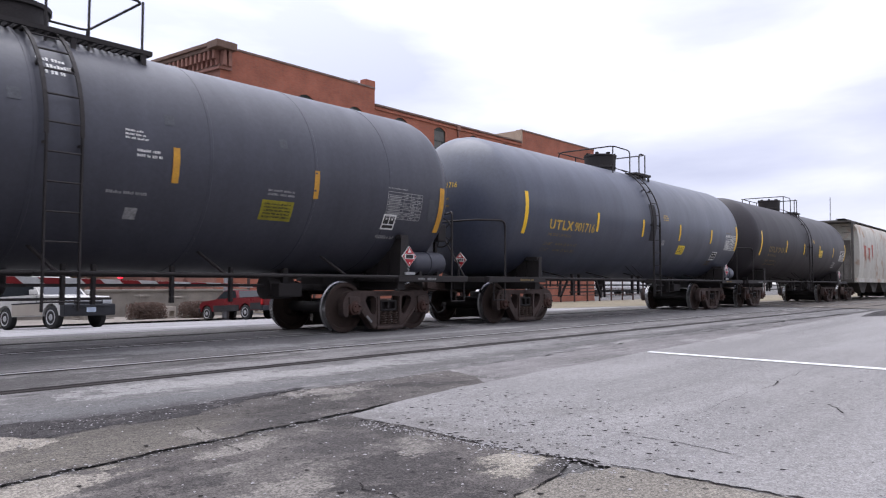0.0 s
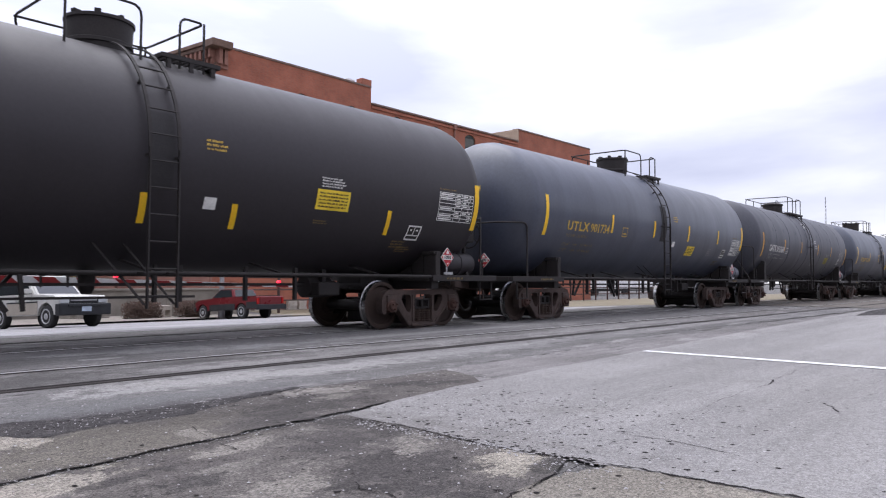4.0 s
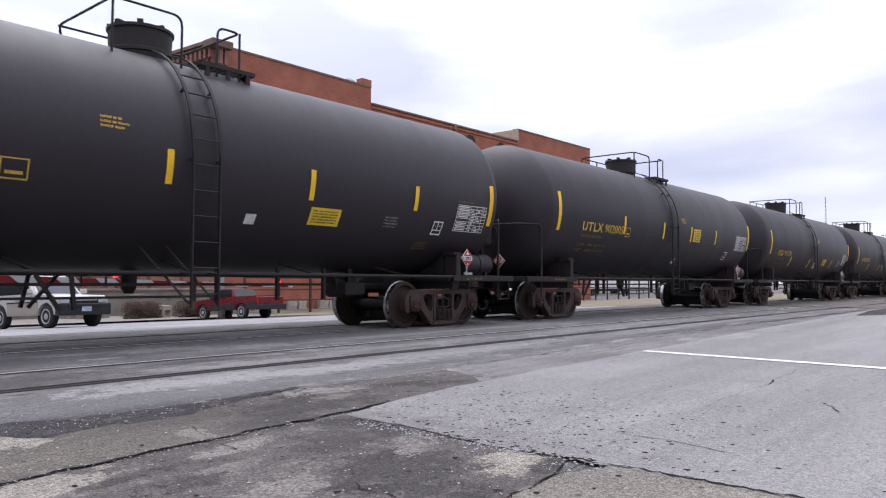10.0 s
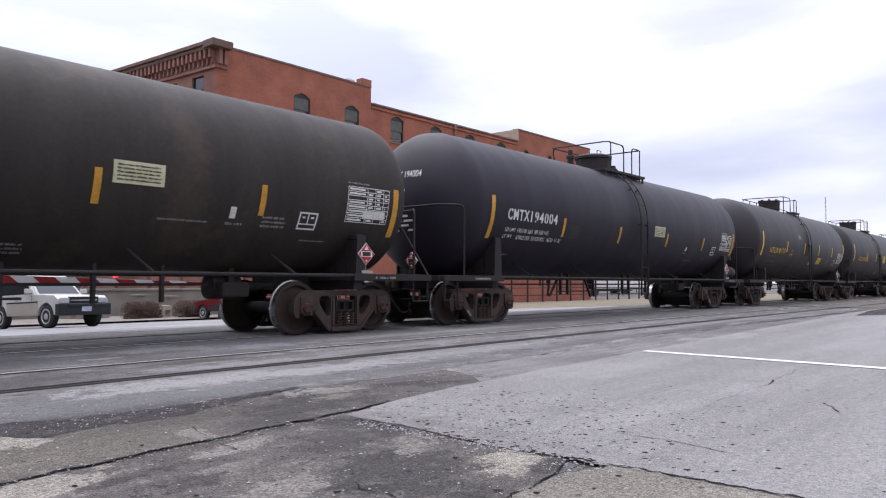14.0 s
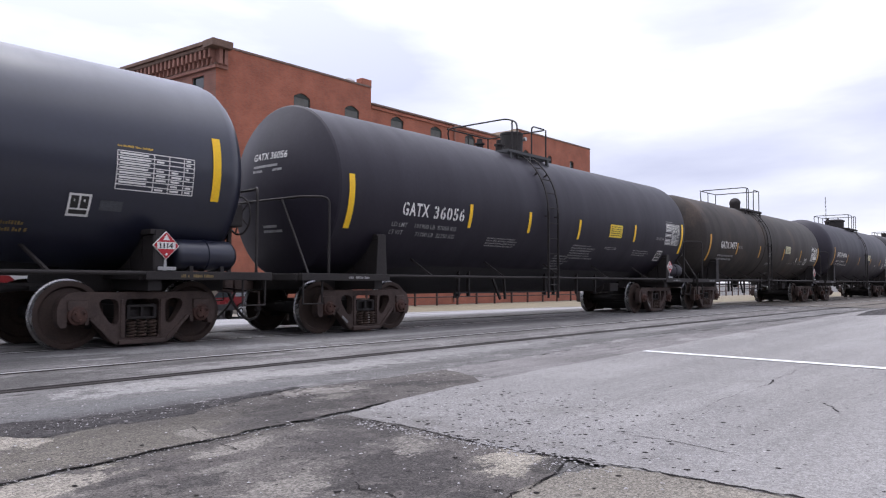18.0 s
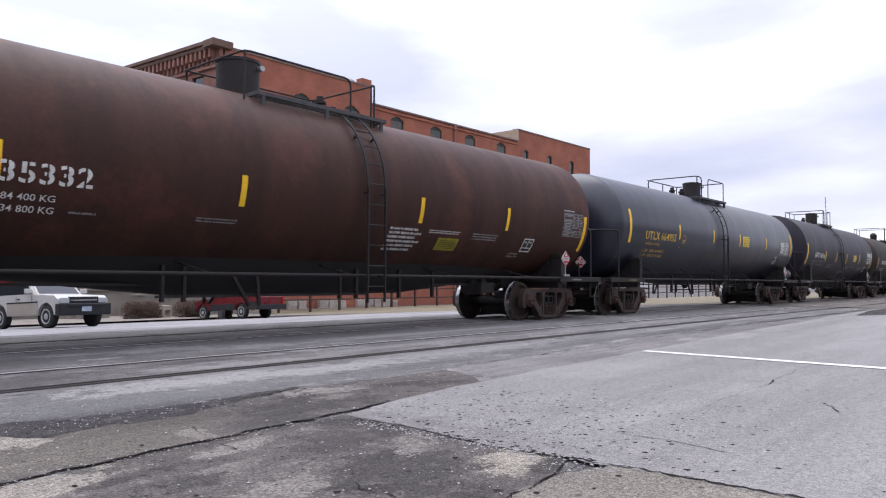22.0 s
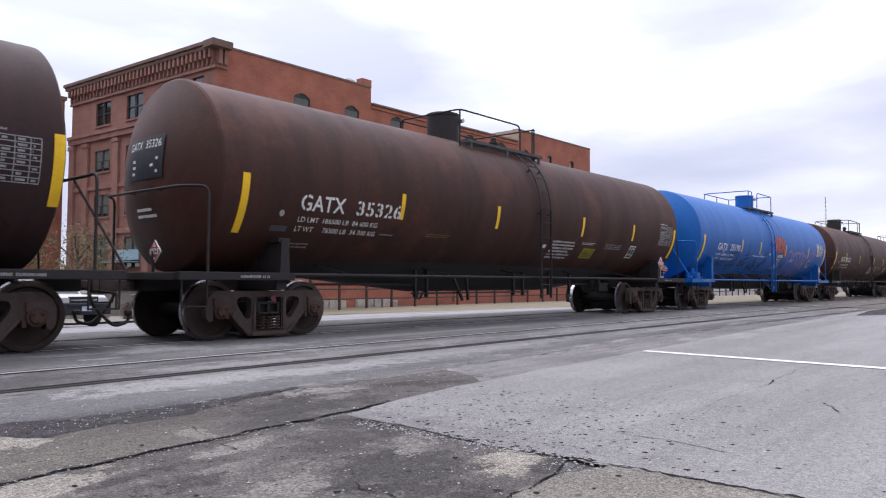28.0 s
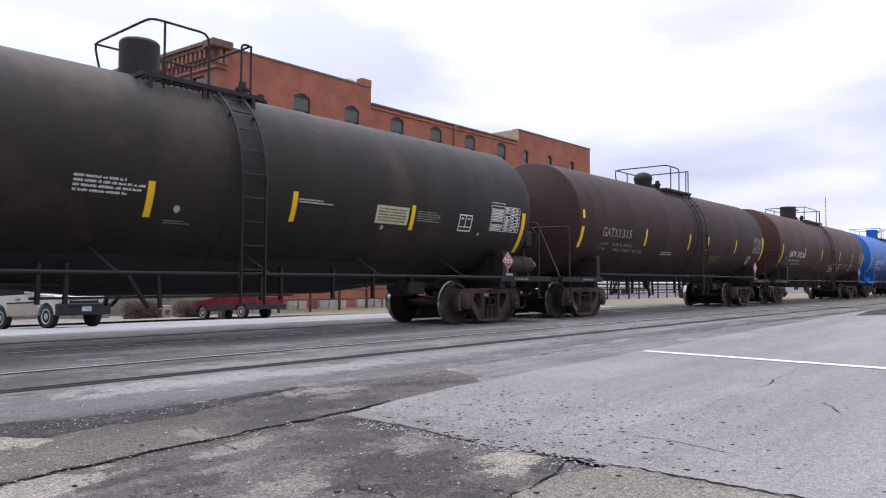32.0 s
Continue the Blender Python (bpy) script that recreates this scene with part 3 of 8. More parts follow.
def lathe(bm, prof, seg=32, axis="x", centre=(0, 0, 0), mi=None):
    """Turns a profile of (along, radius) round an axis."""
    cx, cy, cz = centre
    rings = []
    for a, r in prof:
        ring = []
        for k in range(seg):
            t = 2 * math.pi * k / seg
            c, s = r * math.cos(t), r * math.sin(t)
            co = {"x": (cx + a, cy + c, cz + s), "y": (cx + c, cy + a, cz + s), "z": (cx + c, cy + s, cz + a)}[axis]
            ring.append(bm.verts.new(co))
        rings.append(ring)
    for i, (p, q) in enumerate(zip(rings, rings[1:])):
        for k in range(seg):
            f = bm.faces.new((p[k], p[(k + 1) % seg], q[(k + 1) % seg], q[k]))
            if mi:
                f.material_index = mi(prof[i], prof[i + 1])
    bm.faces.new(rings[0][::-1])
    bm.faces.new(rings[-1])
    return bm


def inside(p, loop):
    """Whether a point lies within a closed outline."""
    hit = False
    for (xa, ya), (xb, yb) in zip(loop, loop[1:] + loop[:1]):
        if (ya > p[1]) != (yb > p[1]) and p[0] < (xb - xa) * (p[1] - ya) / (yb - ya) + xa:
            hit = not hit
    return hit


def prism(bm, outline, y0, y1, holes=()):
    """An outline in x and z, with holes, as a plate from y0 to y1."""
    loops = [list(outline)] + [list(h) for h in holes]
    flat, edges = [], []
    for lp in loops:
        b0 = len(flat)
        flat += [Vector(p) for p in lp]
        edges += [(b0 + i, b0 + (i + 1) % len(lp)) for i in range(len(lp))]
    co, _, tris, _, _, _ = delaunay_2d_cdt(flat, edges, [], 0, 1e-6)
    keep = []
    for t in tris:
        c = sum((Vector(co[i]) for i in t), Vector((0, 0))) / len(t)
        if inside(c, loops[0]) and not any(inside(c, h) for h in loops[1:]):
            keep.append(t)
    front = [bm.verts.new((p[0], y0, p[1])) for p in co]
    back = [bm.verts.new((p[0], y1, p[1])) for p in co]
    rim = {}
    for t in keep:
        bm.faces.new([front[i] for i in t])
        bm.faces.new([back[i] for i in t[::-1]])
        for i, j in zip(t, list(t[1:]) + [t[0]]):
            rim[(i, j)] = rim.get((i, j), 0) + 1
    for i, j in rim:
        if (j, i) not in rim:
            bm.faces.new((front[i], back[i], back[j], front[j]))
    for v in front + back:
        if not v.link_faces:
            bm.verts.remove(v)
    return bm


def glyphs(body, fat=0.0, space=1.0):
    """The built-in font's letters as a flat mesh, with its width and height."""
    key = ("text", body, fat, space)
    if key not in MESHES:
        cu = bpy.data.curves.new("letters", "FONT")
        cu.body, cu.size, cu.resolution_u, cu.offset, cu.space_character = body, 1.0, 3, fat, space
        ob = bpy.data.objects.new("letters", cu)
        scene.collection.objects.link(ob)
        bpy.context.view_layer.update()
        me = bpy.data.meshes.new_from_object(ob.evaluated_get(bpy.context.evaluated_depsgraph_get()))
        bpy.data.objects.remove(ob)
        bpy.data.curves.remove(cu)
        co = np.empty(len(me.vertices) * 3)
        me.vertices.foreach_get("co", co)
        co = co.reshape(-1, 3)
        faces = [tuple(p.vertices) for p in me.polygons]
        bpy.data.meshes.remove(me)
        MESHES[key] = (co, faces)
    return MESHES[key]


def stencilled(body, fat):
    """Letters as a stencil leaves them: the round ones are broken by a narrow bridge down their middle."""
    key = ("stencil", body, fat)
    if key not in MESHES:
        co, faces = glyphs(body, fat, 1.2 if fat > 0.024 else 1.06)
        letters = [ch for ch in body if ch != " "]
        left = set(range(len(faces)))
        touch = {}
        for i, f in enumerate(faces):
            for v in f:
                touch.setdefault(v, []).append(i)
        isles = []
        while left:
            stack, isle = [left.pop()], []
            while stack:
                i = stack.pop()
                isle.append(i)
                for v in faces[i]:
                    for j in touch[v]:
                        if j in left:
                            left.discard(j)
                            stack.append(j)
            isles.append(isle)
        span = [(min(co[v][0] for i in isle for v in faces[i]), max(co[v][0] for i in isle for v in faces[i]), isle) for isle in isles]
        span.sort(key=lambda q: q[0])
        one_each = span[:1]
        for xa, xb, isle in span[1:]:      # pieces that overlap belong to one letter
            pa, pb, before = one_each[-1]
            if xa < pb - 0.3 * min(xb - xa, pb - pa):
                one_each[-1] = (pa, max(pb, xb), before + isle)
            else:
                one_each.append((xa, xb, isle))
        span = one_each
        bm = bmesh.new()
        for k, (xa, xb, isle) in enumerate(span):
            one = bmesh.new()
            vs = {v: one.verts.new(co[v]) for i in isle for v in faces[i]}
            for i in isle:
                try:
                    one.faces.new([vs[v] for v in faces[i]])
                except ValueError:
                    pass
            ch = letters[k] if k < len(letters) else "1"
            if ch in "UGCQOD02356896":
                mid, w = (xa + xb) / 2, 0.075 * (xb - xa)
                for x in (mid - w, mid + w):
                    bmesh.ops.bisect_plane(one, geom=one.verts[:] + one.edges[:] + one.faces[:], plane_co=(x, 0, 0), plane_no=(1, 0, 0))
                gone = [f for f in one.faces if abs(f.calc_center_median().x - mid) < w]
                bmesh.ops.delete(one, geom=gone, context="FACES")
            at = {v: bm.verts.new(v.co) for v in one.verts}
            for f in one.faces:
                bm.faces.new([at[v] for v in f.verts])
            one.free()
        bm.verts.index_update()
        MESHES[key] = (np.array([v.co[:] for v in bm.verts]), [tuple(v.index for v in f.verts) for f in bm.faces])
        bm.free()
    return MESHES[key]


class Shell:
    """The curved side of a tank: turns a place along and up the side into a point on it."""

    def __init__(self, r, zc):
        self.r, self.zc = r, zc

    def at(self, x, z, off=0.004):
        a = math.asin(max(-0.99, min(0.99, (z - self.zc) / self.r)))
        return Vector((x, -(self.r + off) * math.cos(a), self.zc + (self.r + off) * math.sin(a)))


def on_shell(sh, name, x0, x1, z0, z1, mat, parent, label="", body=None, fat=0.0, off=0.007, lean=0.0):
    """Letters, or a plain patch, laid on the shell in the given limits."""
    bm = bmesh.new()
    if body is None:
        nz = max(2, int((z1 - z0) / 0.08) + 1)
        nx = 2
        grid = [[bm.verts.new(sh.at(x0 + (x1 - x0) * i / (nx - 1) + lean * (j / (nz - 1) - 0.5), z0 + (z1 - z0) * j / (nz - 1), off)) for i in range(nx)] for j in range(nz)]
        for j in range(nz - 1):
            for i in range(nx - 1):
                bm.faces.new((grid[j][i], grid[j][i + 1], grid[j + 1][i + 1], grid[j + 1][i]))
    else:
        co, faces = stencilled(body, fat) if fat > 0.01 else glyphs(body, fat)
        lo, hi = co[:, :2].min(0), co[:, :2].max(0)
        span = np.maximum(hi - lo, 1e-6)
        spots = [sh.at(x0 + (c[0] - lo[0]) / span[0] * (x1 - x0), z0 + (c[1] - lo[1]) / span[1] * (z1 - z0), off) for c in co]
        runs = [list(faces)]
        if fat > 0.01:      # large letters: one part each, parted at the widest gaps
            order = sorted(faces, key=lambda f: min(co[i][0] for i in f))
            reach, gaps = -1e9, []
            for k, f in enumerate(order):
                if k:
                    gaps.append((min(co[i][0] for i in f) - reach, k))
                reach = max(reach, max(co[i][0] for i in f))
            cuts = sorted(k for g, k in sorted(gaps)[-(len(body.replace(" ", "")) - 1):] if g > 0)
            runs = [order[i:j] for i, j in zip([0] + cuts, cuts + [len(order)])]
        bm.free()
        for run in runs:
            bm, vs = bmesh.new(), {}
            for f in run:
                for i in f:
                    if i not in vs:
                        vs[i] = bm.verts.new(spots[i])
                try:
                    bm.faces.new([vs[i] for i in f])
                except ValueError:
                    pass
            ob = part("letter" if len(runs) > 1 else name, bm, mat, parent, label)
            if len(runs) == 1:
                tagged(ob, label, kind="stuff")
        return ob
    return part(name, bm, mat, parent, label)


def bars_on_shell(sh, name, x0, x1, z0, z1, rows, mat, parent, off=0.007, fill=0.55, ragged=True, seed=1, label=""):
    """Lines of writing too small to read: plain upright bars in word-like runs."""
    rnd = random.Random(seed)
    bm = bmesh.new()
    h = (z1 - z0) / rows
    w, gap = h * fill * 0.62, h * fill * 0.24
    for k in range(rows):
        zb = z1 - (k + 1) * h + h * (1 - fill) / 2
        x = x0
        end = x1 - (rnd.uniform(0, 0.3) * (x1 - x0) if ragged else 0)
        left = rnd.randint(2, 8)
        while x < end - w:
            ww, zt = w * rnd.uniform(0.55, 1.1), zb + h * fill * rnd.choice((1.0, 1.0, 1.0, 0.7))
            a = [sh.at(x, zb, off), sh.at(x + ww, zb, off), sh.at(x + ww, zt, off), sh.at(x, zt, off)]
            bm.faces.new([bm.verts.new(p) for p in a])
            x += ww + gap
            left -= 1
            if left == 0:
                x += w * 0.9
                left = rnd.randint(2, 8)
    if not bm.faces:
        bm.faces.new([bm.verts.new(sh.at(*p, off)) for p in ((x0, z0), (x1, z0), (x1, z1), (x0, z1))])
    return tagged(part(name, bm, mat, parent), label, kind="stuff")


def strokes_on_shell(sh, name, lines, width, mat, parent, label, off=0.006, wobble=0.3):
    """Spray-paint strokes with rounded ends along curved lines on the shell, one part a stroke."""
    for ln in lines:
        bm = bmesh.new()
        pts = [Vector((p[0], p[1], 0)) for p in ln]
        sm = []
        for i in range(len(pts) - 1):
            p0, p1, p2, p3 = pts[max(i - 1, 0)], pts[i], pts[i + 1], pts[min(i + 2, len(pts) - 1)]
            for k in range(6):
                t = k / 6
                sm.append(0.5 * ((2 * p1) + (p2 - p0) * t + (2 * p0 - 5 * p1 + 4 * p2 - p3) * t * t + (3 * p1 - p0 - 3 * p2 + p3) * t ** 3))
        sm.append(pts[-1])
        prev = None
        for i, p in enumerate(sm):
            t = (sm[min(i + 1, len(sm) - 1)] - sm[max(i - 1, 0)]).normalized()
            w = width * (1 - wobble + wobble * math.sin(i * 0.9))
            nrm = Vector((-t.y, t.x, 0)) * w
            cur = (bm.verts.new(sh.at(p.x + nrm.x, p.y + nrm.y, off)), bm.verts.new(sh.at(p.x - nrm.x, p.y - nrm.y, off)))
            if prev:
                bm.faces.new((prev[0], prev[1], cur[1], cur[0]))
            if i in (0, len(sm) - 1):
                out = t * w * (1 if i else -1)
                cap = []
                for k in range(1, 6):
                    q = p + nrm * math.cos(k * math.pi / 6) + out * math.sin(k * math.pi / 6)
                    cap.append(bm.verts.new(sh.at(q.x, q.y, off)))
                bm.faces.new([cur[0]] + cap + [cur[1]])
            prev = cur
        part(name, bm, mat, parent, label)


def shell_strip(bm, sh, xa, xb, za, zb, off=0.009):
    """A narrow painted line on the shell, bent to it."""
    n = max(1, math.ceil((zb - za) / 0.09))
    prev = None
    for k in range(n + 1):
        z = za + (zb - za) * k / n
        cur = (bm.verts.new(sh.at(xa, z, off)), bm.verts.new(sh.at(xb, z, off)))
        if prev:
            bm.faces.new((prev[0], prev[1], cur[1], cur[0]))
        prev = cur


# ---------------------------------------------------------------- running gear
WR = 0.457          # wheel radius
CY = 10.95          # the train's centre line


def wheel_mesh():
    if "wheel" not in MESHES:
        bm = bmesh.new()
        prof = [(-0.060, 0.10), (-0.060, 0.16), (-0.030, 0.20), (-0.020, 0.36), (-0.062, 0.385), (-0.066, 0.445), (-0.060, 0.455), (0.035, 0.460),
                (0.045, 0.482), (0.062, 0.484), (0.070, 0.47), (0.066, 0.39), (0.020, 0.36), (0.030, 0.20), (0.075, 0.16), (0.075, 0.10)]

        def which(p, q):
            return 1 if (p[1] > 0.45 and q[1] > 0.45) else 0
        lathe(bm, prof, 40, "y", mi=which)
        make("wheel", bm, [M["wheel"], M["tread"]], 35, "wheel")
    return MESHES["wheel"]


def axle_mesh():
    if "axle" not in MESHES:
        bm = bmesh.new()
        lathe(bm, [(-1.02, 0.07), (-0.78, 0.08), (-0.77, 0.105), (-0.6, 0.10), (0.6, 0.10), (0.77, 0.105), (0.78, 0.08), (1.02, 0.07)], 16, "y")
        make("axle", bm, M["underframe"], 40, "axle")
    return MESHES["axle"]


def side_frame_mesh():
    """A cast truck side: rounded pedestals, spring window, two rounded windows beside it, sloped tension members, soft edges."""
    if "side_frame" not in MESHES:
        bm = bmesh.new()
        half = [(1.09, 0.30), (1.13, 0.36), (1.14, 0.55), (1.10, 0.66), (1.02, 0.735), (0.90, 0.765), (0.50, 0.760), (0.0, 0.755)]
        top = half + [(-x, z) for x, z in half[-2::-1]]
        right = [(0.40, 0.07), (0.47, 0.12), (0.66, 0.36), (0.73, 0.43), (0.73, 0.33), (0.78, 0.33), (0.79, 0.52), (0.84, 0.56), (0.95, 0.56), (1.0, 0.52), (1.02, 0.30)]
        low = [(-x, z) for x, z in right[::-1]] + [(-0.32, 0.045), (0.32, 0.045)] + right
        win = [(-0.22, 0.13), (0.22, 0.13), (0.245, 0.16), (0.245, 0.63), (0.22, 0.665), (-0.22, 0.665), (-0.245, 0.63), (-0.245, 0.16)]
        tri = [(0.335, 0.40), (0.36, 0.33), (0.41, 0.315), (0.47, 0.36), (0.58, 0.52), (0.605, 0.60), (0.58, 0.65), (0.52, 0.67), (0.40, 0.665), (0.35, 0.63), (0.335, 0.57)]
        rows = [win, tri, [(-x, z) for x, z in tri[::-1]]]
        prism(bm, top + low, -0.075, 0.075, rows)
        es = [e for e in bm.edges if abs(e.verts[0].co.y + 0.075) < 1e-5 and abs(e.verts[1].co.y + 0.075) < 1e-5 and len(e.link_faces) == 2 and e.calc_face_angle(0) > 1.2]
        bmesh.ops.bevel(bm, geom=es, offset=0.016, segments=2, affect="EDGES", clamp_overlap=True)
        # ribs along the slopes and the lower member, and the bearing housings
        for s in (-1, 1):
            bar(bm, (s * 0.36, -0.078, 0.085), (s * 0.69, -0.078, 0.415), 0.035, 0.05, 0.012)
            box(bm, s * 0.89 - 0.13, s * 0.89 + 0.13, -0.115, 0.0, 0.52, 0.66, 0.03)
            box(bm, s * 0.285 - 0.03, s * 0.285 + 0.03, -0.10, -0.05, 0.14, 0.66, 0.012)
        box(bm, -0.34, 0.34, -0.12, 0.08, 0.045, 0.105, 0.02)
        make("side_frame", bm, M["truck"], 30, "side_frame")
    return MESHES["side_frame"]


def cap_mesh():
    if "cap" not in MESHES:
        bm = bmesh.new()
        lathe(bm, [(-0.17, 0.03), (-0.17, 0.075), (-0.155, 0.092), (-0.12, 0.095), (-0.115, 0.125), (0.06, 0.135), (0.06, 0.05)], 20, "y")
        for k in range(3):
            a = k * 2 * math.pi / 3 + 0.5
            lathe(bm, [(-0.215, 0.008), (-0.215, 0.018), (-0.18, 0.018)], 6, "y", (0.06 * math.cos(a), 0, 0.06 * math.sin(a)))
        make("bearing_cap", bm, M["cap"], 35, "cap")
    return MESHES["cap"]


def spring_mesh():
    if "spring" not in MESHES:
        bm = bmesh.new()
        pts = [(0.062 * math.cos(t * 2 * math.pi / 8), 0.062 * math.sin(t * 2 * math.pi / 8), 0.13 + 0.245 * t / 44) for t in range(45)]
        tube(bm, pts, 0.0125, 5)
        make("spring", bm, M["spring"], 60, "spring")
    return MESHES["spring"]


def bolster_mesh():
    if "bolster" not in MESHES:
        bm = bmesh.new()
        box(bm, -0.21, 0.21, -0.98, 0.98, 0.39, 0.58, 0.02)
        box(bm, -0.24, 0.24, -0.88, 0.88, 0.09, 0.40, 0.02)
        for s in (-1, 1):      # the bolster's open ends: two shelves and a web
            for z0, z1 in ((0.385, 0.42), (0.55, 0.585)):
                box(bm, -0.21, 0.21, s * 1.03 - 0.035, s * 1.03 + 0.035, z0, z1, 0.01)
            for xa, xb in ((-0.215, -0.17), (-0.02, 0.02), (0.17, 0.215)):
                box(bm, xa, xb, s * 1.03 - 0.035, s * 1.03 + 0.035, 0.39, 0.58, 0.01)
        box(bm, -0.15, 0.15, -0.5, 0.5, 0.5, 0.70, 0.03)
        lathe(bm, [(0.66, 0.20), (0.74, 0.20)], 20, "z")
        for s in (-1, 1):
            box(bm, -0.75, -0.55, s * 0.74 - 0.05, s * 0.74 + 0.05, 0.25, 0.55, 0.02)
            box(bm, 0.55, 0.75, s * 0.74 - 0.05, s * 0.74 + 0.05, 0.25, 0.55, 0.02)
        bar(bm, (-0.62, -0.7, 0.36), (-0.62, 0.7, 0.36), 0.09, 0.12, 0.02)
        bar(bm, (0.62, -0.7, 0.36), (0.62, 0.7, 0.36), 0.09, 0.12, 0.02)
        make("truck_bolster", bm, M["underframe"], 40, "bolster")
    return MESHES["bolster"]


AXLES = []


def add_truck(car, x, stripe=None):
    """A two-axle truck under a car, at x along it. The axles roll."""
    part("truck_bolster", bolster_mesh(), None, car, at=pose(x, 0, 0))
    for s in (-1, 1):
        fr = part("truck_side_frame", side_frame_mesh(), None, car, at=pose(x, s * 1.0, 0, 0, 0, 0 if s < 0 else 180))
        for a in (-0.89, 0.89):
            part("bearing_cap", cap_mesh(), None, fr, at=pose(a, 0, WR))
        for a in (-0.145, 0.0, 0.145):
            part("spring", spring_mesh(), None, fr, at=pose(a, -0.055, 0))
        if stripe:
            bm = bmesh.new()
            bar(bm, (-0.60, -0.107, 0.30), (-0.47, -0.107, 0.19), 0.006, 0.04)
            part("lettering", bm, stripe, fr, "pale owner's mark on the casting")
    for a in (-0.89, 0.89):
        ax = part("axle", axle_mesh(), None, car, at=pose(x + a, 0, WR))
        for s in (-1, 1):
            part("wheel", wheel_mesh(), None, ax, at=pose(0, s * 0.765, 0, 0, 0, 0 if s < 0 else 180))
        AXLES.append((ax, x + a))


def coupler_mesh():
    if "coupler" not in MESHES:
        bm = bmesh.new()
        box(bm, -0.75, -0.10, -0.08, 0.08, 0.77, 0.92, 0.02)
        box(bm, -0.14, 0.10, -0.17, 0.11, 0.72, 0.98, 0.04)
        box(bm, 0.05, 0.19, -0.06, 0.14, 0.74, 0.96, 0.04)
        bar(bm, (-0.35, -0.10, 0.80), (-0.35, -1.15, 0.74), 0.025, 0.025)
        bar(bm, (-0.35, -1.15, 0.74), (-0.35, -1.15, 0.52), 0.025, 0.025)
        make("coupler", bm, M["truck"], 40, "coupler")
    return MESHES["coupler"]


def hose_mesh():
    if "hose" not in MESHES:
        bm = bmesh.new()
        tube(bm, bend([(-0.35, -0.30, 0.72), (-0.25, -0.32, 0.50), (0.0, -0.34, 0.25), (0.2, -0.34, 0.30), (0.24, -0.33, 0.42)], 0.2), 0.024, 8)
        lathe(bm, [(0, 0.04), (0.09, 0.04)], 8, "x", (0.17, -0.33, 0.44))
        make("air_hose", bm, M["underframe"], 40, "hose")
    return MESHES["hose"]


# ---------------------------------------------------------------- placards
def placard(parent, x, y, z, number, size=0.27, turn=0):
    """A red diamond plate with a white band and its number, on a short stem."""
    bm = bmesh.new()
    h = size * 0.72
    c = [(0, -h), (h, 0), (0, h), (-h, 0)]
    vs = [bm.verts.new((p[0], 0, p[1])) for p in c]
    f = bm.faces.new(vs)
    ex = bmesh.ops.extrude_face_region(bm, geom=[f])
    for v in [g for g in ex["geom"] if isinstance(g, bmesh.types.BMVert)]:
        v.co.y += 0.02
    pl = part("placard", bm, M["white"], parent, "red and white diamond hazard placard", at=pose(x, y, z, 0, 0, turn))
    bm = bmesh.new()
    q = h * 0.94
    bm.faces.new([bm.verts.new(p) for p in ((0, -0.004, -q), (q, -0.004, 0), (0, -0.004, q), (-q, -0.004, 0))])
    part("field", bm, M["red"], pl)
    bm = bmesh.new()
    bm.faces.new([bm.verts.new(p) for p in ((-q * 0.73, -0.006, -q * 0.26), (q * 0.73, -0.006, -q * 0.26), (q * 0.73, -0.006, q * 0.26), (-q * 0.73, -0.006, q * 0.26))])
    part("number_band", bm, M["white"], pl)
    bm = bmesh.new()
    if number == "-":
        co, faces = np.array([(0, 0, 0), (1, 0, 0), (1, 1, 0), (0, 1, 0)], float), [(0, 1, 2, 3)]
    else:
        co, faces = glyphs(number, 0.045)
    lo, hi = co[:, :2].min(0), co[:, :2].max(0)
    vs = [bm.verts.new(((p[0] - lo[0]) / (hi[0] - lo[0]) * q * 1.06 - q * 0.53, -0.008, (p[1] - lo[1]) / (hi[1] - lo[1]) * q * 0.40 - q * 0.20)) for p in co]
    for fc in faces:
        bm.faces.new([vs[i] for i in fc])
    part("number", bm, M["ink"], pl)
    bm = bmesh.new()
    bm.faces.new([bm.verts.new(p) for p in ((0, -0.006, q * 0.84), (0.05, -0.006, q * 0.40), (-0.05, -0.006, q * 0.40))])
    part("symbol", bm, M["white"], pl)
    bm = bmesh.new()
    lathe(bm, [(-0.008, 0.018), (-0.004, 0.018)], 10, "y", (0, 0, -q * 0.66))
    part("class_mark", bm, M["white"], pl)
    return pl


# ---------------------------------------------------------------- tank cars
def tank_mesh(r, zc, half, head, sharp, bands, mat):
    bm = bmesh.new()
    end = []
    for k in range(9):
        a = math.pi / 2 * k / 8
        end.append((head * math.sin(a), r * math.cos(a)))
    if sharp:      # a jacketed end: a tight rim, then a shallow dish
        end = [(0.0, r), (0.028, r - 0.028)] + [(0.028 + (head - 0.028) * (1 - (1 - k / 7) ** 2), (r - 0.028) * (1 - k / 7)) for k in range(1, 8)]
    end[-1] = (head, 0.02)
    prof = [(-half - x, q) for x, q in end[::-1]]
    marks = sorted(bands)
    for b in marks:
        prof += [(b - 0.030, r), (b - 0.022, r + 0.007), (b + 0.022, r + 0.007), (b + 0.030, r)]
    prof += [(half + x, q) for x, q in end]
    lathe(bm, prof, 72, "x", (0, 0, zc))
    return make("tank", bm, mat, 14 if sharp else 28)


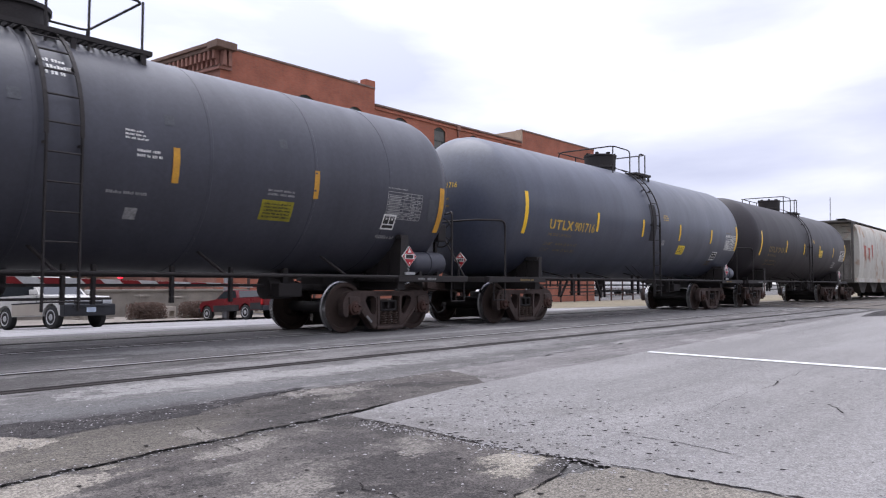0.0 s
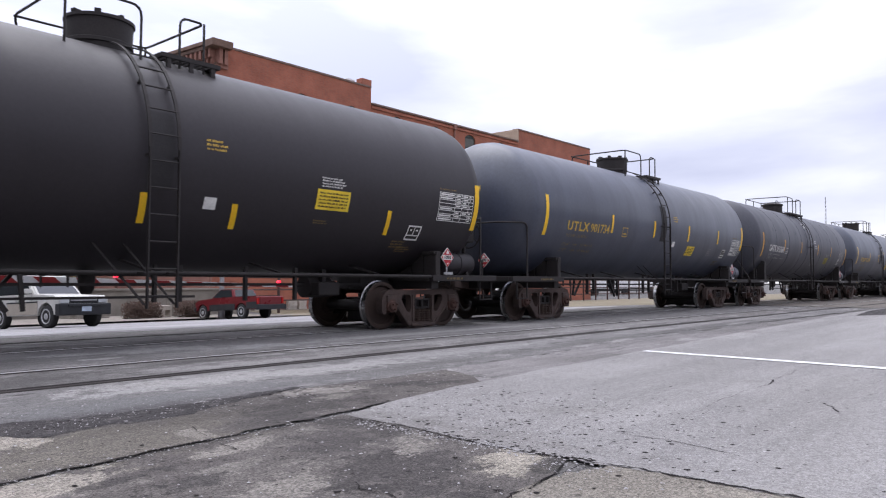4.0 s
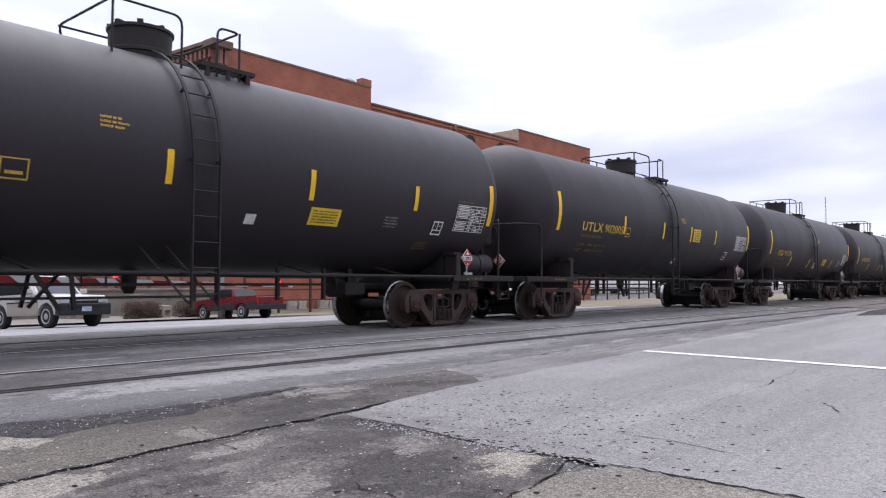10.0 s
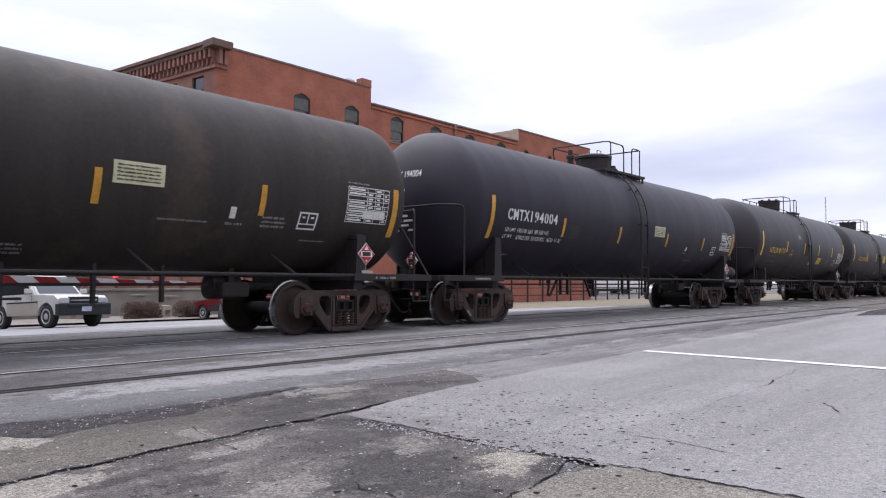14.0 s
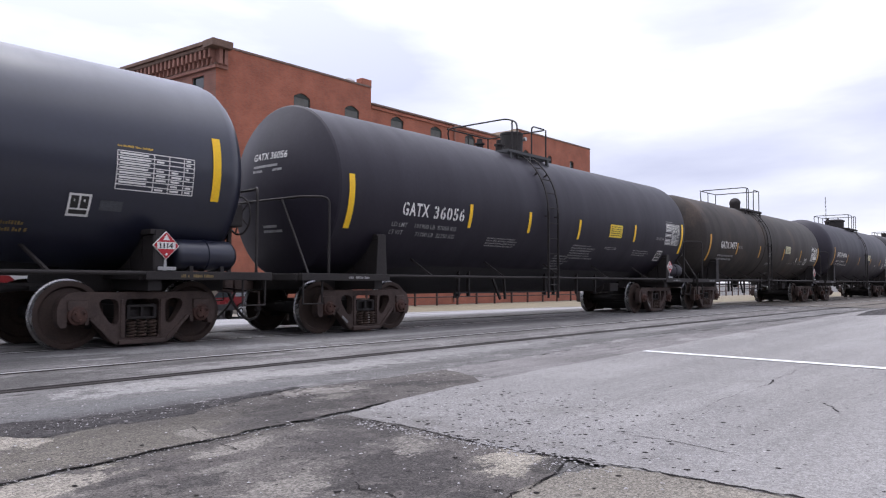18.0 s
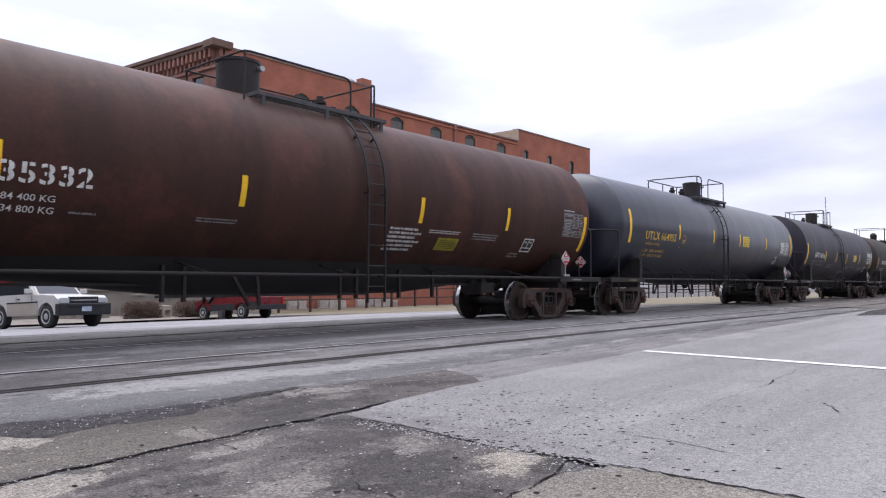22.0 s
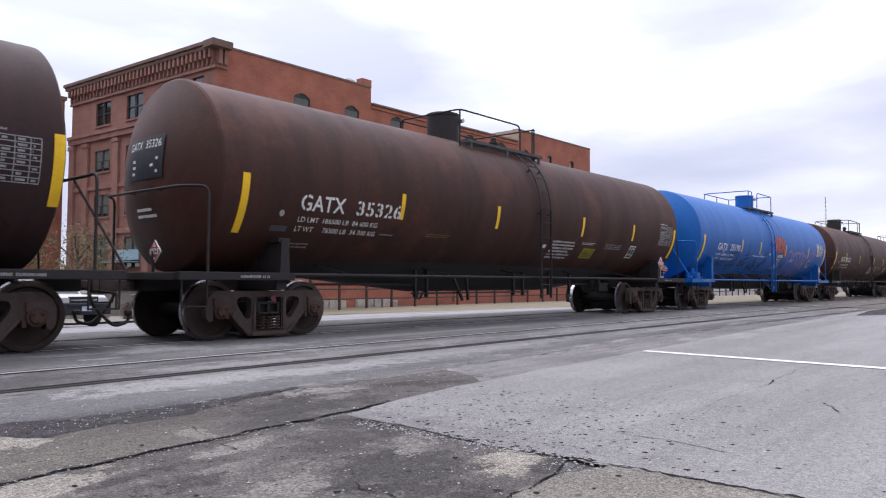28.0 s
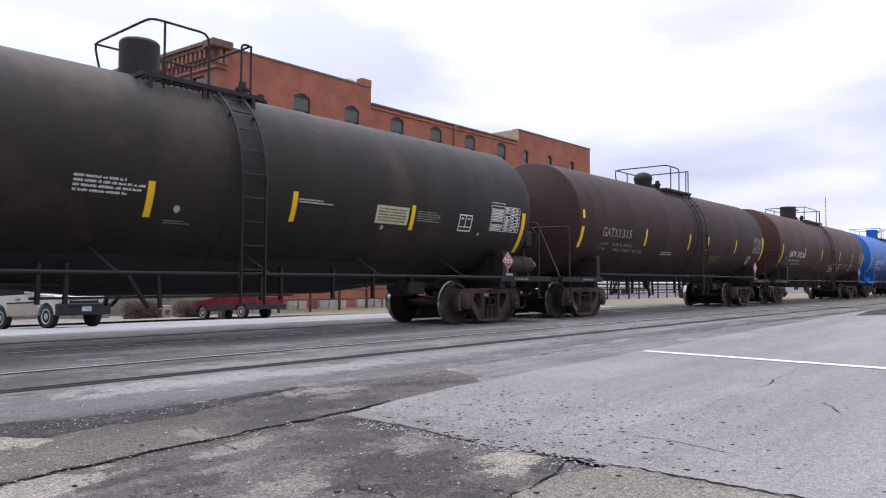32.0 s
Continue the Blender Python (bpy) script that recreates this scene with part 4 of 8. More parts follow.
def ladder(car, sh, x, mat, bottom=0.62, side=-1, fold=False):
    """A side ladder: two rails that hug the tank and hang straight below its middle, and rungs."""
    top = math.radians(72)
    rail = []
    for k in range(13):
        a = top * (1 - k / 12)
        rail.append((-(sh.r + 0.09) * math.cos(a), sh.zc + (sh.r + 0.09) * math.sin(a)))
    rail.append((-(sh.r + 0.09), bottom))
    bm = bmesh.new()
    for dx in (-0.21, 0.21):
        for p, q in zip(rail, rail[1:]):
            bar(bm, (x + dx, -side * p[0], p[1]), (x + dx, -side * q[0], q[1]), 0.05, 0.022)
        for z in (sh.zc + 0.9, sh.zc - 0.1):
            g = sh.at(x + dx, z, 0.10)
            g2 = sh.at(x + dx, z, -0.02)
            bar(bm, (g.x, -side * g.y, g.z), (g2.x, -side * g2.y, g2.z), 0.04, 0.03)
        bar(bm, (x + dx, side * (sh.r + 0.09), 1.0), (x + dx, side * 1.2, 1.03), 0.05, 0.04)
    ob = part("ladder", bm, mat, car)
    s, step, acc = 0.0, 0.36, 0.2
    for p, q in zip(rail, rail[1:]):
        d = math.hypot(q[0] - p[0], q[1] - p[1])
        while acc < s + d:
            t = (acc - s) / d
            y, z = p[0] + (q[0] - p[0]) * t, p[1] + (q[1] - p[1]) * t
            if "rung" not in MESHES:
                b2 = bmesh.new()
                tube(b2, [(-0.22, 0, 0), (0.22, 0, 0)], 0.013, 6)
                make("rung", b2, mat, 50, "rung")
            me = MESHES["rung"]
            if mat is not M["underframe"]:
                if ("rung", mat.name) not in MESHES:
                    b2 = bmesh.new()
                    tube(b2, [(-0.22, 0, 0), (0.22, 0, 0)], 0.013, 6)
                    make("rung", b2, mat, 50, ("rung", mat.name))
                me = MESHES[("rung", mat.name)]
            part("rung", me, None, ob, at=pose(x, -side * y, z))
            acc += step
        s += d
    if fold:      # stays that slope from the ladder's foot up to the tank
        y = side * (sh.r + 0.085)
        for dx in (-0.21, 0.21):
            g = sh.at(x + dx - 0.42, 1.42, 0.0)
            bm = bmesh.new()
            bar(bm, (x + dx - 0.03, y, bottom + 0.05), (g.x, -side * g.y if g.y * side < 0 else g.y, g.z), 0.055, 0.012)
            part("ladder_stay", bm, mat, car)
    return ob


def manway(car, sh, kind, x, mat, k=1.0):
    top = sh.zc + sh.r
    bm = bmesh.new()
    if kind == "pan":      # a low round bonnet with a rolled lid rim and a foot ring
        lathe(bm, [(top - 0.12, 0.45), (top + 0.02, 0.45), (top + 0.03, 0.475), (top + 0.08, 0.475), (top + 0.09, 0.46), (top + 0.37, 0.47), (top + 0.38, 0.495), (top + 0.425, 0.495), (top + 0.44, 0.45), (top + 0.45, 0.05)], 32, "z", (x, 0, 0))
        ob = part("manway", bm, mat, car, smooth=35)
        for j in range(8):
            a = j * math.pi / 4 + 0.3
            b2 = bmesh.new()
            box(b2, -0.045, 0.045, -0.03, 0.03, top + 0.40, top + 0.475, 0.015, pose(x + 0.42 * math.cos(a), 0.42 * math.sin(a), 0, 0, 0, math.degrees(a)))
            part("clamp", b2, mat, ob)
    elif kind == "drum":      # a plain upright drum
        lathe(bm, [(top - 0.12, 0.37 * k), (top + 0.54, 0.37 * k), (top + 0.55, 0.385 * k), (top + 0.60, 0.385 * k), (top + 0.62, 0.33 * k)], 28, "z", (x, 0, 0))
        ob = part("manway", bm, mat, car, smooth=35)
        b2 = bmesh.new()
        lathe(b2, [(0, 0.05), (0.12, 0.05), (0.14, 0.03)], 10, "y", (x + 0.2 * k, -0.44 * k, top + 0.45))
        part("vent", b2, M["silver"], ob)
    elif kind == "stack":      # a slim upright drum
        lathe(bm, [(top - 0.12, 0.30), (top + 0.56, 0.30), (top + 0.60, 0.27), (top + 0.61, 0.05)], 26, "z", (x, 0, 0))
        ob = part("manway", bm, mat, car, smooth=35)
    elif kind == "low":
        lathe(bm, [(top + h * (k if h > 0 else 1), q * k) for h, q in ((-0.12, 0.44), (0.30, 0.44), (0.31, 0.48), (0.37, 0.48), (0.42, 0.36))], 28, "z", (x, 0, 0))
        ob = part("manway", bm, mat, car, smooth=35)
        b2 = bmesh.new()
        tube(b2, bend([(x - 0.12, -0.2, top + 0.40 * k), (x - 0.12, -0.2, top + 0.40 * k + 0.15), (x + 0.12, -0.2, top + 0.40 * k + 0.15), (x + 0.12, -0.2, top + 0.40 * k)], 0.05), 0.012, 6)
        part("lid_handle", b2, mat, ob)
    else:      # "bell": a rounded cap
        lathe(bm, [(top - 0.12, 0.34 * k), (top + 0.22, 0.34 * k), (top + 0.27, 0.37 * k), (top + 0.36, 0.36 * k), (top + 0.46, 0.27 * k), (top + 0.51, 0.12 * k), (top + 0.52, 0.02)], 24, "z", (x, 0, 0))
        ob = part("manway", bm, mat, car, smooth=40)
    return ob


def valve(car, sh, x, y, mat, h=0.3, r=0.09):
    top = sh.zc + math.sqrt(sh.r ** 2 - y * y)
    bm = bmesh.new()
    lathe(bm, [(top - 0.06, r), (top + h * 0.5, r), (top + h * 0.52, r * 1.35), (top + h * 0.66, r * 1.35), (top + h * 0.7, r * 0.8), (top + h, r * 0.75)], 14, "z", (x, y, 0))
    return part("valve", bm, mat, car, smooth=35)


def top_platform(car, sh, walk_x, guard, rise, mat, floor_mat):
    """The grating walk along one flank of the bonnet, and the pipe guard rail round both, open at the ladder."""
    x0, x1 = walk_x
    yc, z = -0.76, sh.zc + math.sqrt(sh.r ** 2 - 0.76 ** 2) + 0.07
    bm = bmesh.new()
    slots = [[(x0 + 0.05 + 0.1 * j, yc - 0.16), (x0 + 0.115 + 0.1 * j, yc - 0.16), (x0 + 0.115 + 0.1 * j, yc + 0.16), (x0 + 0.05 + 0.1 * j, yc + 0.16)] for j in range(int((x1 - x0 - 0.1) / 0.1))]
    prism(bm, [(x0, yc - 0.2), (x1, yc - 0.2), (x1, yc + 0.2), (x0, yc + 0.2)], z - 0.035, z + 0.03, slots)
    for v in bm.verts:
        v.co = Vector((v.co.x, v.co.z, v.co.y))
    part("platform", bm, floor_mat, car)
    for x in (x0 + 0.12, (x0 + x1) / 2, x1 - 0.12):
        for y in (yc - 0.17, yc + 0.15):
            bm = bmesh.new()
            zs = sh.zc + math.sqrt(sh.r ** 2 - y * y)
            box(bm, x - 0.035, x + 0.035, y - 0.02, y + 0.02, zs - 0.05, z - 0.02, 0.005)
            part("bracket", bm, floor_mat, car)
    xl, post, g0, g1, xr = guard
    top = sh.zc + sh.r + rise
    yn, yf = -0.88, 0.95

    def foot(y):
        return sh.zc + math.sqrt(sh.r ** 2 - y * y) - 0.03
    # from the ladder gap round the far side and back to the gap
    bm = bmesh.new()
    tube(bm, bend([(g0, yn, foot(yn)), (g0, yn, top), (xl, yn, top), (xl, yf, top), (xl + 0.25, yf, foot(yf))], 0.16), 0.019, 8)
    part("platform_rail", bm, mat, car, smooth=50)
    bm = bmesh.new()
    tube(bm, bend([(g1, yn, foot(yn)), (g1, yn, top), (xr, yn, top), (xr, yf, top), (xl, yf, top)], 0.13), 0.019, 8)
    part("platform_rail", bm, mat, car, smooth=50)
    bm = bmesh.new()
    tube(bm, [(xr, yf, top - 0.42), (xl, yf, top - 0.42)], 0.016, 7)
    part("platform_rail", bm, mat, car, smooth=50)
    for x, y in ((post, yn), (xr, yn), (xr, yf), ((xl + xr) / 2, yf)):
        bm = bmesh.new()
        tube(bm, [(x, y, foot(y)), (x, y, top)], 0.019, 8)
        part("rail_post", bm, mat, car, smooth=50)


def end_gear(car, sh, half, s, mat, frame_mat, braces, rail_z, reservoir, number, post_z, reach, post_x, plac, plac_z, post_w, rear_plac):
    """One end of a tank car: draft sill, end platform, wrap-round rail, bolster posts, coupler, hose."""
    x = s * half
    bm = bmesh.new()
    a, b = x - s * 1.0, x + s * 1.75
    box(bm, min(a, b), max(a, b), -0.33, 0.33, 0.76, 1.02, 0.02)
    part("draft_sill", bm, M["underframe"], car)
    bm = bmesh.new()
    tip = max(1.82, reach + 0.06)
    a, b = x - s * 0.18, x + s * tip
    lo, hi = min(a, b), max(a, b)
    for y in (-1.46, 1.46):
        box(bm, lo, hi, y - 0.05, y + 0.05, 0.93, 1.05, 0.01)
    for xx in (a, x + s * 0.75, b):
        box(bm, xx - 0.05, xx + 0.05, -1.41, 1.41, 0.93, 1.04, 0.01)
    a2, b2 = x + s * 1.05, x + s * tip
    box(bm, min(a2, b2), max(a2, b2), -1.41, 1.41, 1.02, 1.045)
    part("end_platform", bm, frame_mat, car)
    # body bolster: a web under the tank, with a post to each side
    bm = bmesh.new()
    box(bm, x - 0.10, x + 0.10, -1.40, 1.40, 0.78, 1.05, 0.01)
    for k in range(-4, 5):
        y0 = k * 0.33
        zz = sh.zc - math.sqrt(max(0.05, (sh.r + 0.0) ** 2 - (abs(y0) + 0.10) ** 2)) if abs(y0) < sh.r - 0.1 else sh.zc - 0.3
        box(bm, x - 0.07, x + 0.07, y0 - 0.15, y0 + 0.15, 1.0, max(1.06, min(zz + 0.06, post_z - 0.06)))
    part("body_bolster", bm, frame_mat, car)
    for y in (-1.46, 1.46):
        bm = bmesh.new()
        yi = math.copysign(math.sqrt(max(0.2, sh.r ** 2 - (post_z - sh.zc) ** 2)) - 0.03, y)
        zz = [(-post_w * 1.2, 0.98), (post_w * 1.2, 0.98), (post_w * 0.85, post_z), (-post_w * 0.85, post_z)]
        prism(bm, [(x + px, pz) for px, pz in zz], y - 0.02, y + 0.02)
        box(bm, x - 0.11, x + 0.11, min(y, yi), max(y, yi), post_z - 0.05, post_z + 0.02, 0.008)
        part("bolster_post", bm, frame_mat, car)
    # rail wrapped round the end
    xr = x + s * reach
    xp = x + s * post_x
    bm = bmesh.new()
    tube(bm, bend([(xp, -1.47, 1.04), (xp, -1.47, rail_z), (x + s * (reach - 0.02), -1.12, rail_z), (xr, 0, rail_z), (x + s * (reach - 0.02), 1.12, rail_z), (xp, 1.47, rail_z), (xp, 1.47, 1.04)], 0.14), 0.022, 8)
    part("end_rail", bm, frame_mat, car, smooth=50)
    if braces:
        for y in (-0.85, 0.85):
            bm = bmesh.new()
            tube(bm, [(xr, y * 0.75, rail_z - 0.02), (xp + s * 0.42, math.copysign(1.45, y), 1.05)], 0.018, 7)
            part("rail_brace", bm, frame_mat, car, smooth=50)
    for y in (-0.45, 0.45):
        bm = bmesh.new()
        xs = s * (abs(xr) - 0.02)
        hx = x + s * (reach - 0.2)
        tube(bm, [(xr, y, rail_z), (hx, y * 0.9, rail_z)], 0.016, 6)
        part("rail_bracket", bm, frame_mat, car, smooth=50)
    # side step below the end platform
    for y in (-1.46, 1.46):
        bm = bmesh.new()
        xa, xb = x + s * 1.36, x + s * 1.76
        tube(bm, [(xa, y, 0.95), (xa, y, 0.55), (xb, y, 0.55), (xb, y, 0.95)], 0.018, 6)
        part("sill_step", bm, M["underframe"], car)
    part("coupler", coupler_mesh(), None, car, at=pose(s * (half + 2.22), 0, 0, 0, 0, 0 if s > 0 else 180))
    part("air_hose", hose_mesh(), None, car, at=pose(s * (half + 2.22), 0, 0, 0, 0, 0 if s > 0 else 180))
    if reservoir:
        bm = bmesh.new()
        lathe(bm, [(-0.52, 0.05), (-0.50, 0.16), (-0.44, 0.215), (-0.40, 0.225), (0.0, 0.225), (0.005, 0.24), (0.03, 0.24), (0.035, 0.225), (0.40, 0.225), (0.44, 0.215), (0.50, 0.16), (0.52, 0.05)], 24, "x", (x + s * 0.82, -1.18, 1.29))
        ob = part("air_reservoir", bm, mat, car, smooth=40)
        for dx in (-0.25, 0.25):
            bm = bmesh.new()
            box(bm, x + s * 0.82 + dx - 0.03, x + s * 0.82 + dx + 0.03, -1.36, -1.0, 1.03, 1.13, 0.005)
            part("saddle", bm, frame_mat, ob)
        bm = bmesh.new()
        xw = x + s * 1.62
        c = Vector((xw, -0.95, 1.95))
        tube(bm, [c + 0.30 * Vector((0, math.cos(k * math.pi / 12), math.sin(k * math.pi / 12))) for k in range(24)], 0.016, 6, True)
        for k in range(5):
            t = k * 2 * math.pi / 5
            tube(bm, [c, c + 0.30 * Vector((0, math.cos(t), math.sin(t)))], 0.012, 5)
        part("brake_wheel", bm, M["underframe"], car)
        bm = bmesh.new()
        box(bm, xw - 0.30, xw - 0.06, -1.15, -0.75, 1.75, 2.12, 0.04)
        bar(bm, (xw - 0.18, -0.95, 1.76), (xw - 0.18, -0.95, 1.02), 0.06, 0.06)
        part("brake_housing", bm, M["underframe"], car)
    elif number == "valve":      # the control valve and its pipes on the plain end
        bm = bmesh.new()
        box(bm, x + s * 0.62 - 0.13, x + s * 0.62 + 0.13, -1.30, -0.95, 1.05, 1.22, 0.03)
        lathe(bm, [(0, 0.07), (0.14, 0.07), (0.16, 0.05)], 12, "z", (x + s * 0.62, -1.12, 1.2))
        part("brake_valve", bm, frame_mat, car)
    # hazard placards: by the post on one end, on the rail at the other
    if s > 0:
        xq = x + plac
        placard(car, xq, -1.50, plac_z, number)
        bm = bmesh.new()
        box(bm, xq - 0.02, xq + 0.02, -1.48, -1.475, 1.04, 1.30)
        box(bm, xq - 0.12, xq + 0.14, -1.52, -1.50, 1.06, 1.11)
        part("placard_stem", bm, M["silver"], car)
    elif rear_plac:
        qx, qy, qz, turn = rear_plac
        placard(car, x - qx, qy, qz, number, 0.24, turn)
        bm = bmesh.new()
        box(bm, x - qx - 0.02, x - qx + 0.02, qy + 0.022, qy + 0.05, 1.03, qz)
        part("placard_stem", bm, M["underframe"], car)


def data_panel(sh, car, x0, x1, z0, z1, mat, rows=8, cols=3):
    """The boxed table of test dates: a ruled panel with unreadable entries."""
    bm = bmesh.new()

    def strip(xa, xb, za, zb):
        shell_strip(bm, sh, xa, xb, za, zb)
    t = 0.013
    rnd = random.Random(int(abs(x0) * 100))
    for k in range(rows + 1):
        z = z0 + (z1 - z0) * k / rows
        strip(x0, x1, z - t / 2, z + t / 2)
    cuts = [0, 0.46, 0.66, 0.86, 1.0]
    for c in cuts:
        x = x0 + (x1 - x0) * c
        strip(x - t / 2, x + t / 2, z0, z1)
    for k in range(rows):
        za, zb = z0 + (z1 - z0) * (k + 0.3) / rows, z0 + (z1 - z0) * (k + 0.72) / rows
        for c, d in zip(cuts, cuts[1:]):
            if rnd.random() < 0.8:
                xa = x0 + (x1 - x0) * c + 0.03
                strip(xa, x0 + (x1 - x0) * d - rnd.uniform(0.03, 0.10), za, zb)
    return part("test_panel", bm, mat, car, "ruled table of test dates")


def small_box(sh, car, x0, x1, z0, z1, mat):
    """A stencilled frame with two dark columns and a line below them."""
    bm = bmesh.new()
    t = 0.028
    xm = (x0 + x1) / 2
    for xa, xb, za, zb in ((x0, x1, z0, z0 + t), (x0, x1, z1 - t, z1), (x0, x0 + t, z0, z1), (x1 - t, x1, z0, z1), (xm - 0.012, xm + 0.012, z0 + 0.09, z1), (x0, x1, z0 + 0.08, z0 + 0.10),
                           (x0 + 0.07, xm - 0.06, z1 - 0.10, z1 - 0.07), (xm + 0.05, x1 - 0.07, z1 - 0.10, z1 - 0.07)):
        shell_strip(bm, sh, xa, xb, za, zb, 0.011)
    ob = part("stencil_box", bm, mat, car)
    on_shell(sh, "field", x0 + 0.01, x1 - 0.01, z0 + 0.01, z1 - 0.01, M["ink"], ob, off=0.008)
    return ob


def belly(car, sh, half, drop, mat, taper=1.7):
    """The jacket under the tank, which slopes down to the outlet in the middle."""
    bm = bmesh.new()
    rows = []
    for k in range(25):
        x = (half - 0.7) * (k / 12 - 1)
        d = drop * min(1.0, taper * max(0.0, 1 - abs(x) / (half - 0.7))) + 0.004
        row = []
        for j in range(17):
            a = math.radians(-126 + 72 * j / 16)
            w = math.sin(math.pi * j / 16) ** 1.3
            row.append(bm.verts.new((x, (sh.r - 0.02) * math.cos(a), sh.zc + (sh.r - 0.02) * math.sin(a) - (d + 0.02) * w)))
        rows.append(row)
    for p, q in zip(rows, rows[1:]):
        for j in range(16):
            bm.faces.new((p[j], p[j + 1], q[j + 1], q[j]))
    return part("belly_jacket", bm, mat, car, smooth=40)


TRAIN = []


def tank_car(c):
    """One tank car with all its parts. Its origin is on the rail head, midway between the trucks."""
    half, r, zc, shell_half, head = c["half"], c["r"], c["zc"], c["len"], c["head"]
    sh = Shell(r, zc)
    car = tagged(new("tank_car"), c["label"], "tank car", "freight train")
    car.empty_display_size = 0.5
    paint = M[c["paint"]]
    fm = M[c.get("frame", "underframe")]
    tm = M[c.get("top", "underframe")]
    part("tank", tank_mesh(r, zc, shell_half, head, c.get("sharp"), c.get("bands", ()), paint), None, car)
    manway(car, sh, c["dome"], c["dome_x"], tm, c.get("dome_k", 1.0))
    for vx, vy, *tall in c.get("valves", ()):
        valve(car, sh, vx, vy, tm, *tall)
    top_platform(car, sh, c["plat"], c["guard"], c.get("rise", 0.6), tm, M["grating"] if c["dome"] == "drum" else tm)
    lm = M[c.get("ladder_mat", "underframe")]
    ladder(car, sh, c["ladder"], lm, c.get("ladder_low", 0.55), -1, c.get("fold", False))
    ladder(car, sh, c["ladder"], lm, 0.8, 1)
    if c["dome"] == "pan":      # the scuffed dark plate behind the ladder
        on_shell(sh, "scuff_plate", c["ladder"] - 0.19, c["ladder"] + 0.19, 2.15, 3.20, M["near_black"], car, "dark scuffed plate behind the ladder", off=0.006)
    if c.get("ladder_band"):
        bm = bmesh.new()
        lathe(bm, [(c["ladder"] - 0.32, r), (c["ladder"] - 0.30, r + 0.015), (c["ladder"] + 0.30, r + 0.015), (c["ladder"] + 0.32, r)], 72, "x", (0, 0, zc))
        part("tank_band", bm, paint, car, smooth=30)
    for s in (-1, 1):
        hs = c.get("front", half) if s > 0 else half
        end_gear(car, sh, hs, s, paint, fm, c.get("braces", False), c.get("rail_z", 2.28), s > 0 and c.get("reservoir", True), c["number"], c.get("post_z", 1.62), max(1.42, shell_half - hs + head + 0.09), c.get("front_post", c.get("post_x", 1.36)) if s > 0 else c.get("post_x", 1.36), c.get("plac", 0.10), c.get("plac_z", 1.40), c.get("post_w", 0.11), c.get("rear_plac", (1.62, -0.42, 1.36, -90)))
        add_truck(car, s * hs, M["grey_ink"] if c.get("truck_mark") else None)
    if c.get("rear_box"):      # brake valve and pipes on the rear platform
        bm = bmesh.new()
        box(bm, -half - 1.05, -half - 0.65, -1.32, -0.95, 1.04, 1.26, 0.04)
        lathe(bm, [(1.2, 0.10), (1.38, 0.10), (1.42, 0.06)], 14, "z", (-half - 0.95, -1.14, 0))
        tube(bm, bend([(-half - 1.5, -1.2, 1.12), (-half - 0.85, -1.2, 1.12), (-half - 0.3, -1.25, 1.10)], 0.1), 0.03, 8)
        part("brake_valve", bm, fm, car, smooth=40)
    # side pipes and their struts
    for y in (-1.47, 1.47):
        bm = bmesh.new()
        pz = c.get("pipe_z", 1.02)
        tube(bm, [(-half + 0.1, y, pz), (half - 0.1, y, pz)], 0.03, 8)
        part("side_pipe", bm, fm, car, smooth=50)
        for k in range(5):
            xs = -half + 1.4 + k * (2 * half - 2.8) / 4
            bm = bmesh.new()
            g = sh.at(xs - 0.16, 1.36 if c.get("struts") else 1.2, -0.02)
            bar(bm, (xs, y, pz), (g.x, math.copysign(abs(g.y), y), g.z), 0.05, 0.03)
            part("pipe_strut", bm, fm if c.get("struts") else M["underframe"], car)
    # brake rigging under the tank
    bm = bmesh.new()
    for xs in (-3.1, -2.75, 0.35, 0.75, 1.9, 2.9):
        bar(bm, (xs, -0.75, 1.15), (xs, -0.75, 0.60), 0.07, 0.05)
    for xa, xb in ((-1.75, -1.62), (-1.3, -1.43)):
        bar(bm, (xa - 0.18, -0.8, 1.0), (xb, -0.8, 0.52), 0.05, 0.05)
    for xa, xb in ((-1.35, -1.5), (-1.75, -1.6)):
        bar(bm, (xa + 0.25, 0.6, 1.0), (xb, 0.6, 0.52), 0.05, 0.05)
    bar(bm, (-half + 0.9, -0.35, 0.86), (half - 0.9, -0.35, 0.86), 0.045, 0.045)
    bar(bm, (-3.2, -0.75, 0.68), (1.0, -0.75, 0.68), 0.035, 0.035)
    part("brake_rigging", bm, M["underframe"], car)
    bm = bmesh.new()
    lathe(bm, [(-0.3, 0.1), (-0.28, 0.2), (0.25, 0.2), (0.3, 0.08), (0.8, 0.04)], 16, "x", (half - 2.0, -0.3, 0.82))
    part("brake_cylinder", bm, M["underframe"], car, smooth=40)
    bm = bmesh.new()
    lathe(bm, [(0.72, 0.07), (0.80, 0.11), (zc - r + 0.1, 0.13)], 16, "z", (c.get("outlet", -0.2), 0, 0))
    part("bottom_outlet", bm, M["underframe"], car, smooth=40)
    bm = bmesh.new()
    box(bm, half - 2.25, half - 1.75, -0.70, -0.3, 0.66, 0.90, 0.03)
    bar(bm, (half - 2.0, -0.5, 0.86), (half - 2.0, -0.5, 1.2), 0.1, 0.1)
    part("brake_bracket", bm, M["underframe"], car)
    # the belly jacket is near-black whatever the car's paint
    if c.get("drop"):
        belly(car, sh, half, c["drop"], M["near_black"], c.get("taper", 1.7))
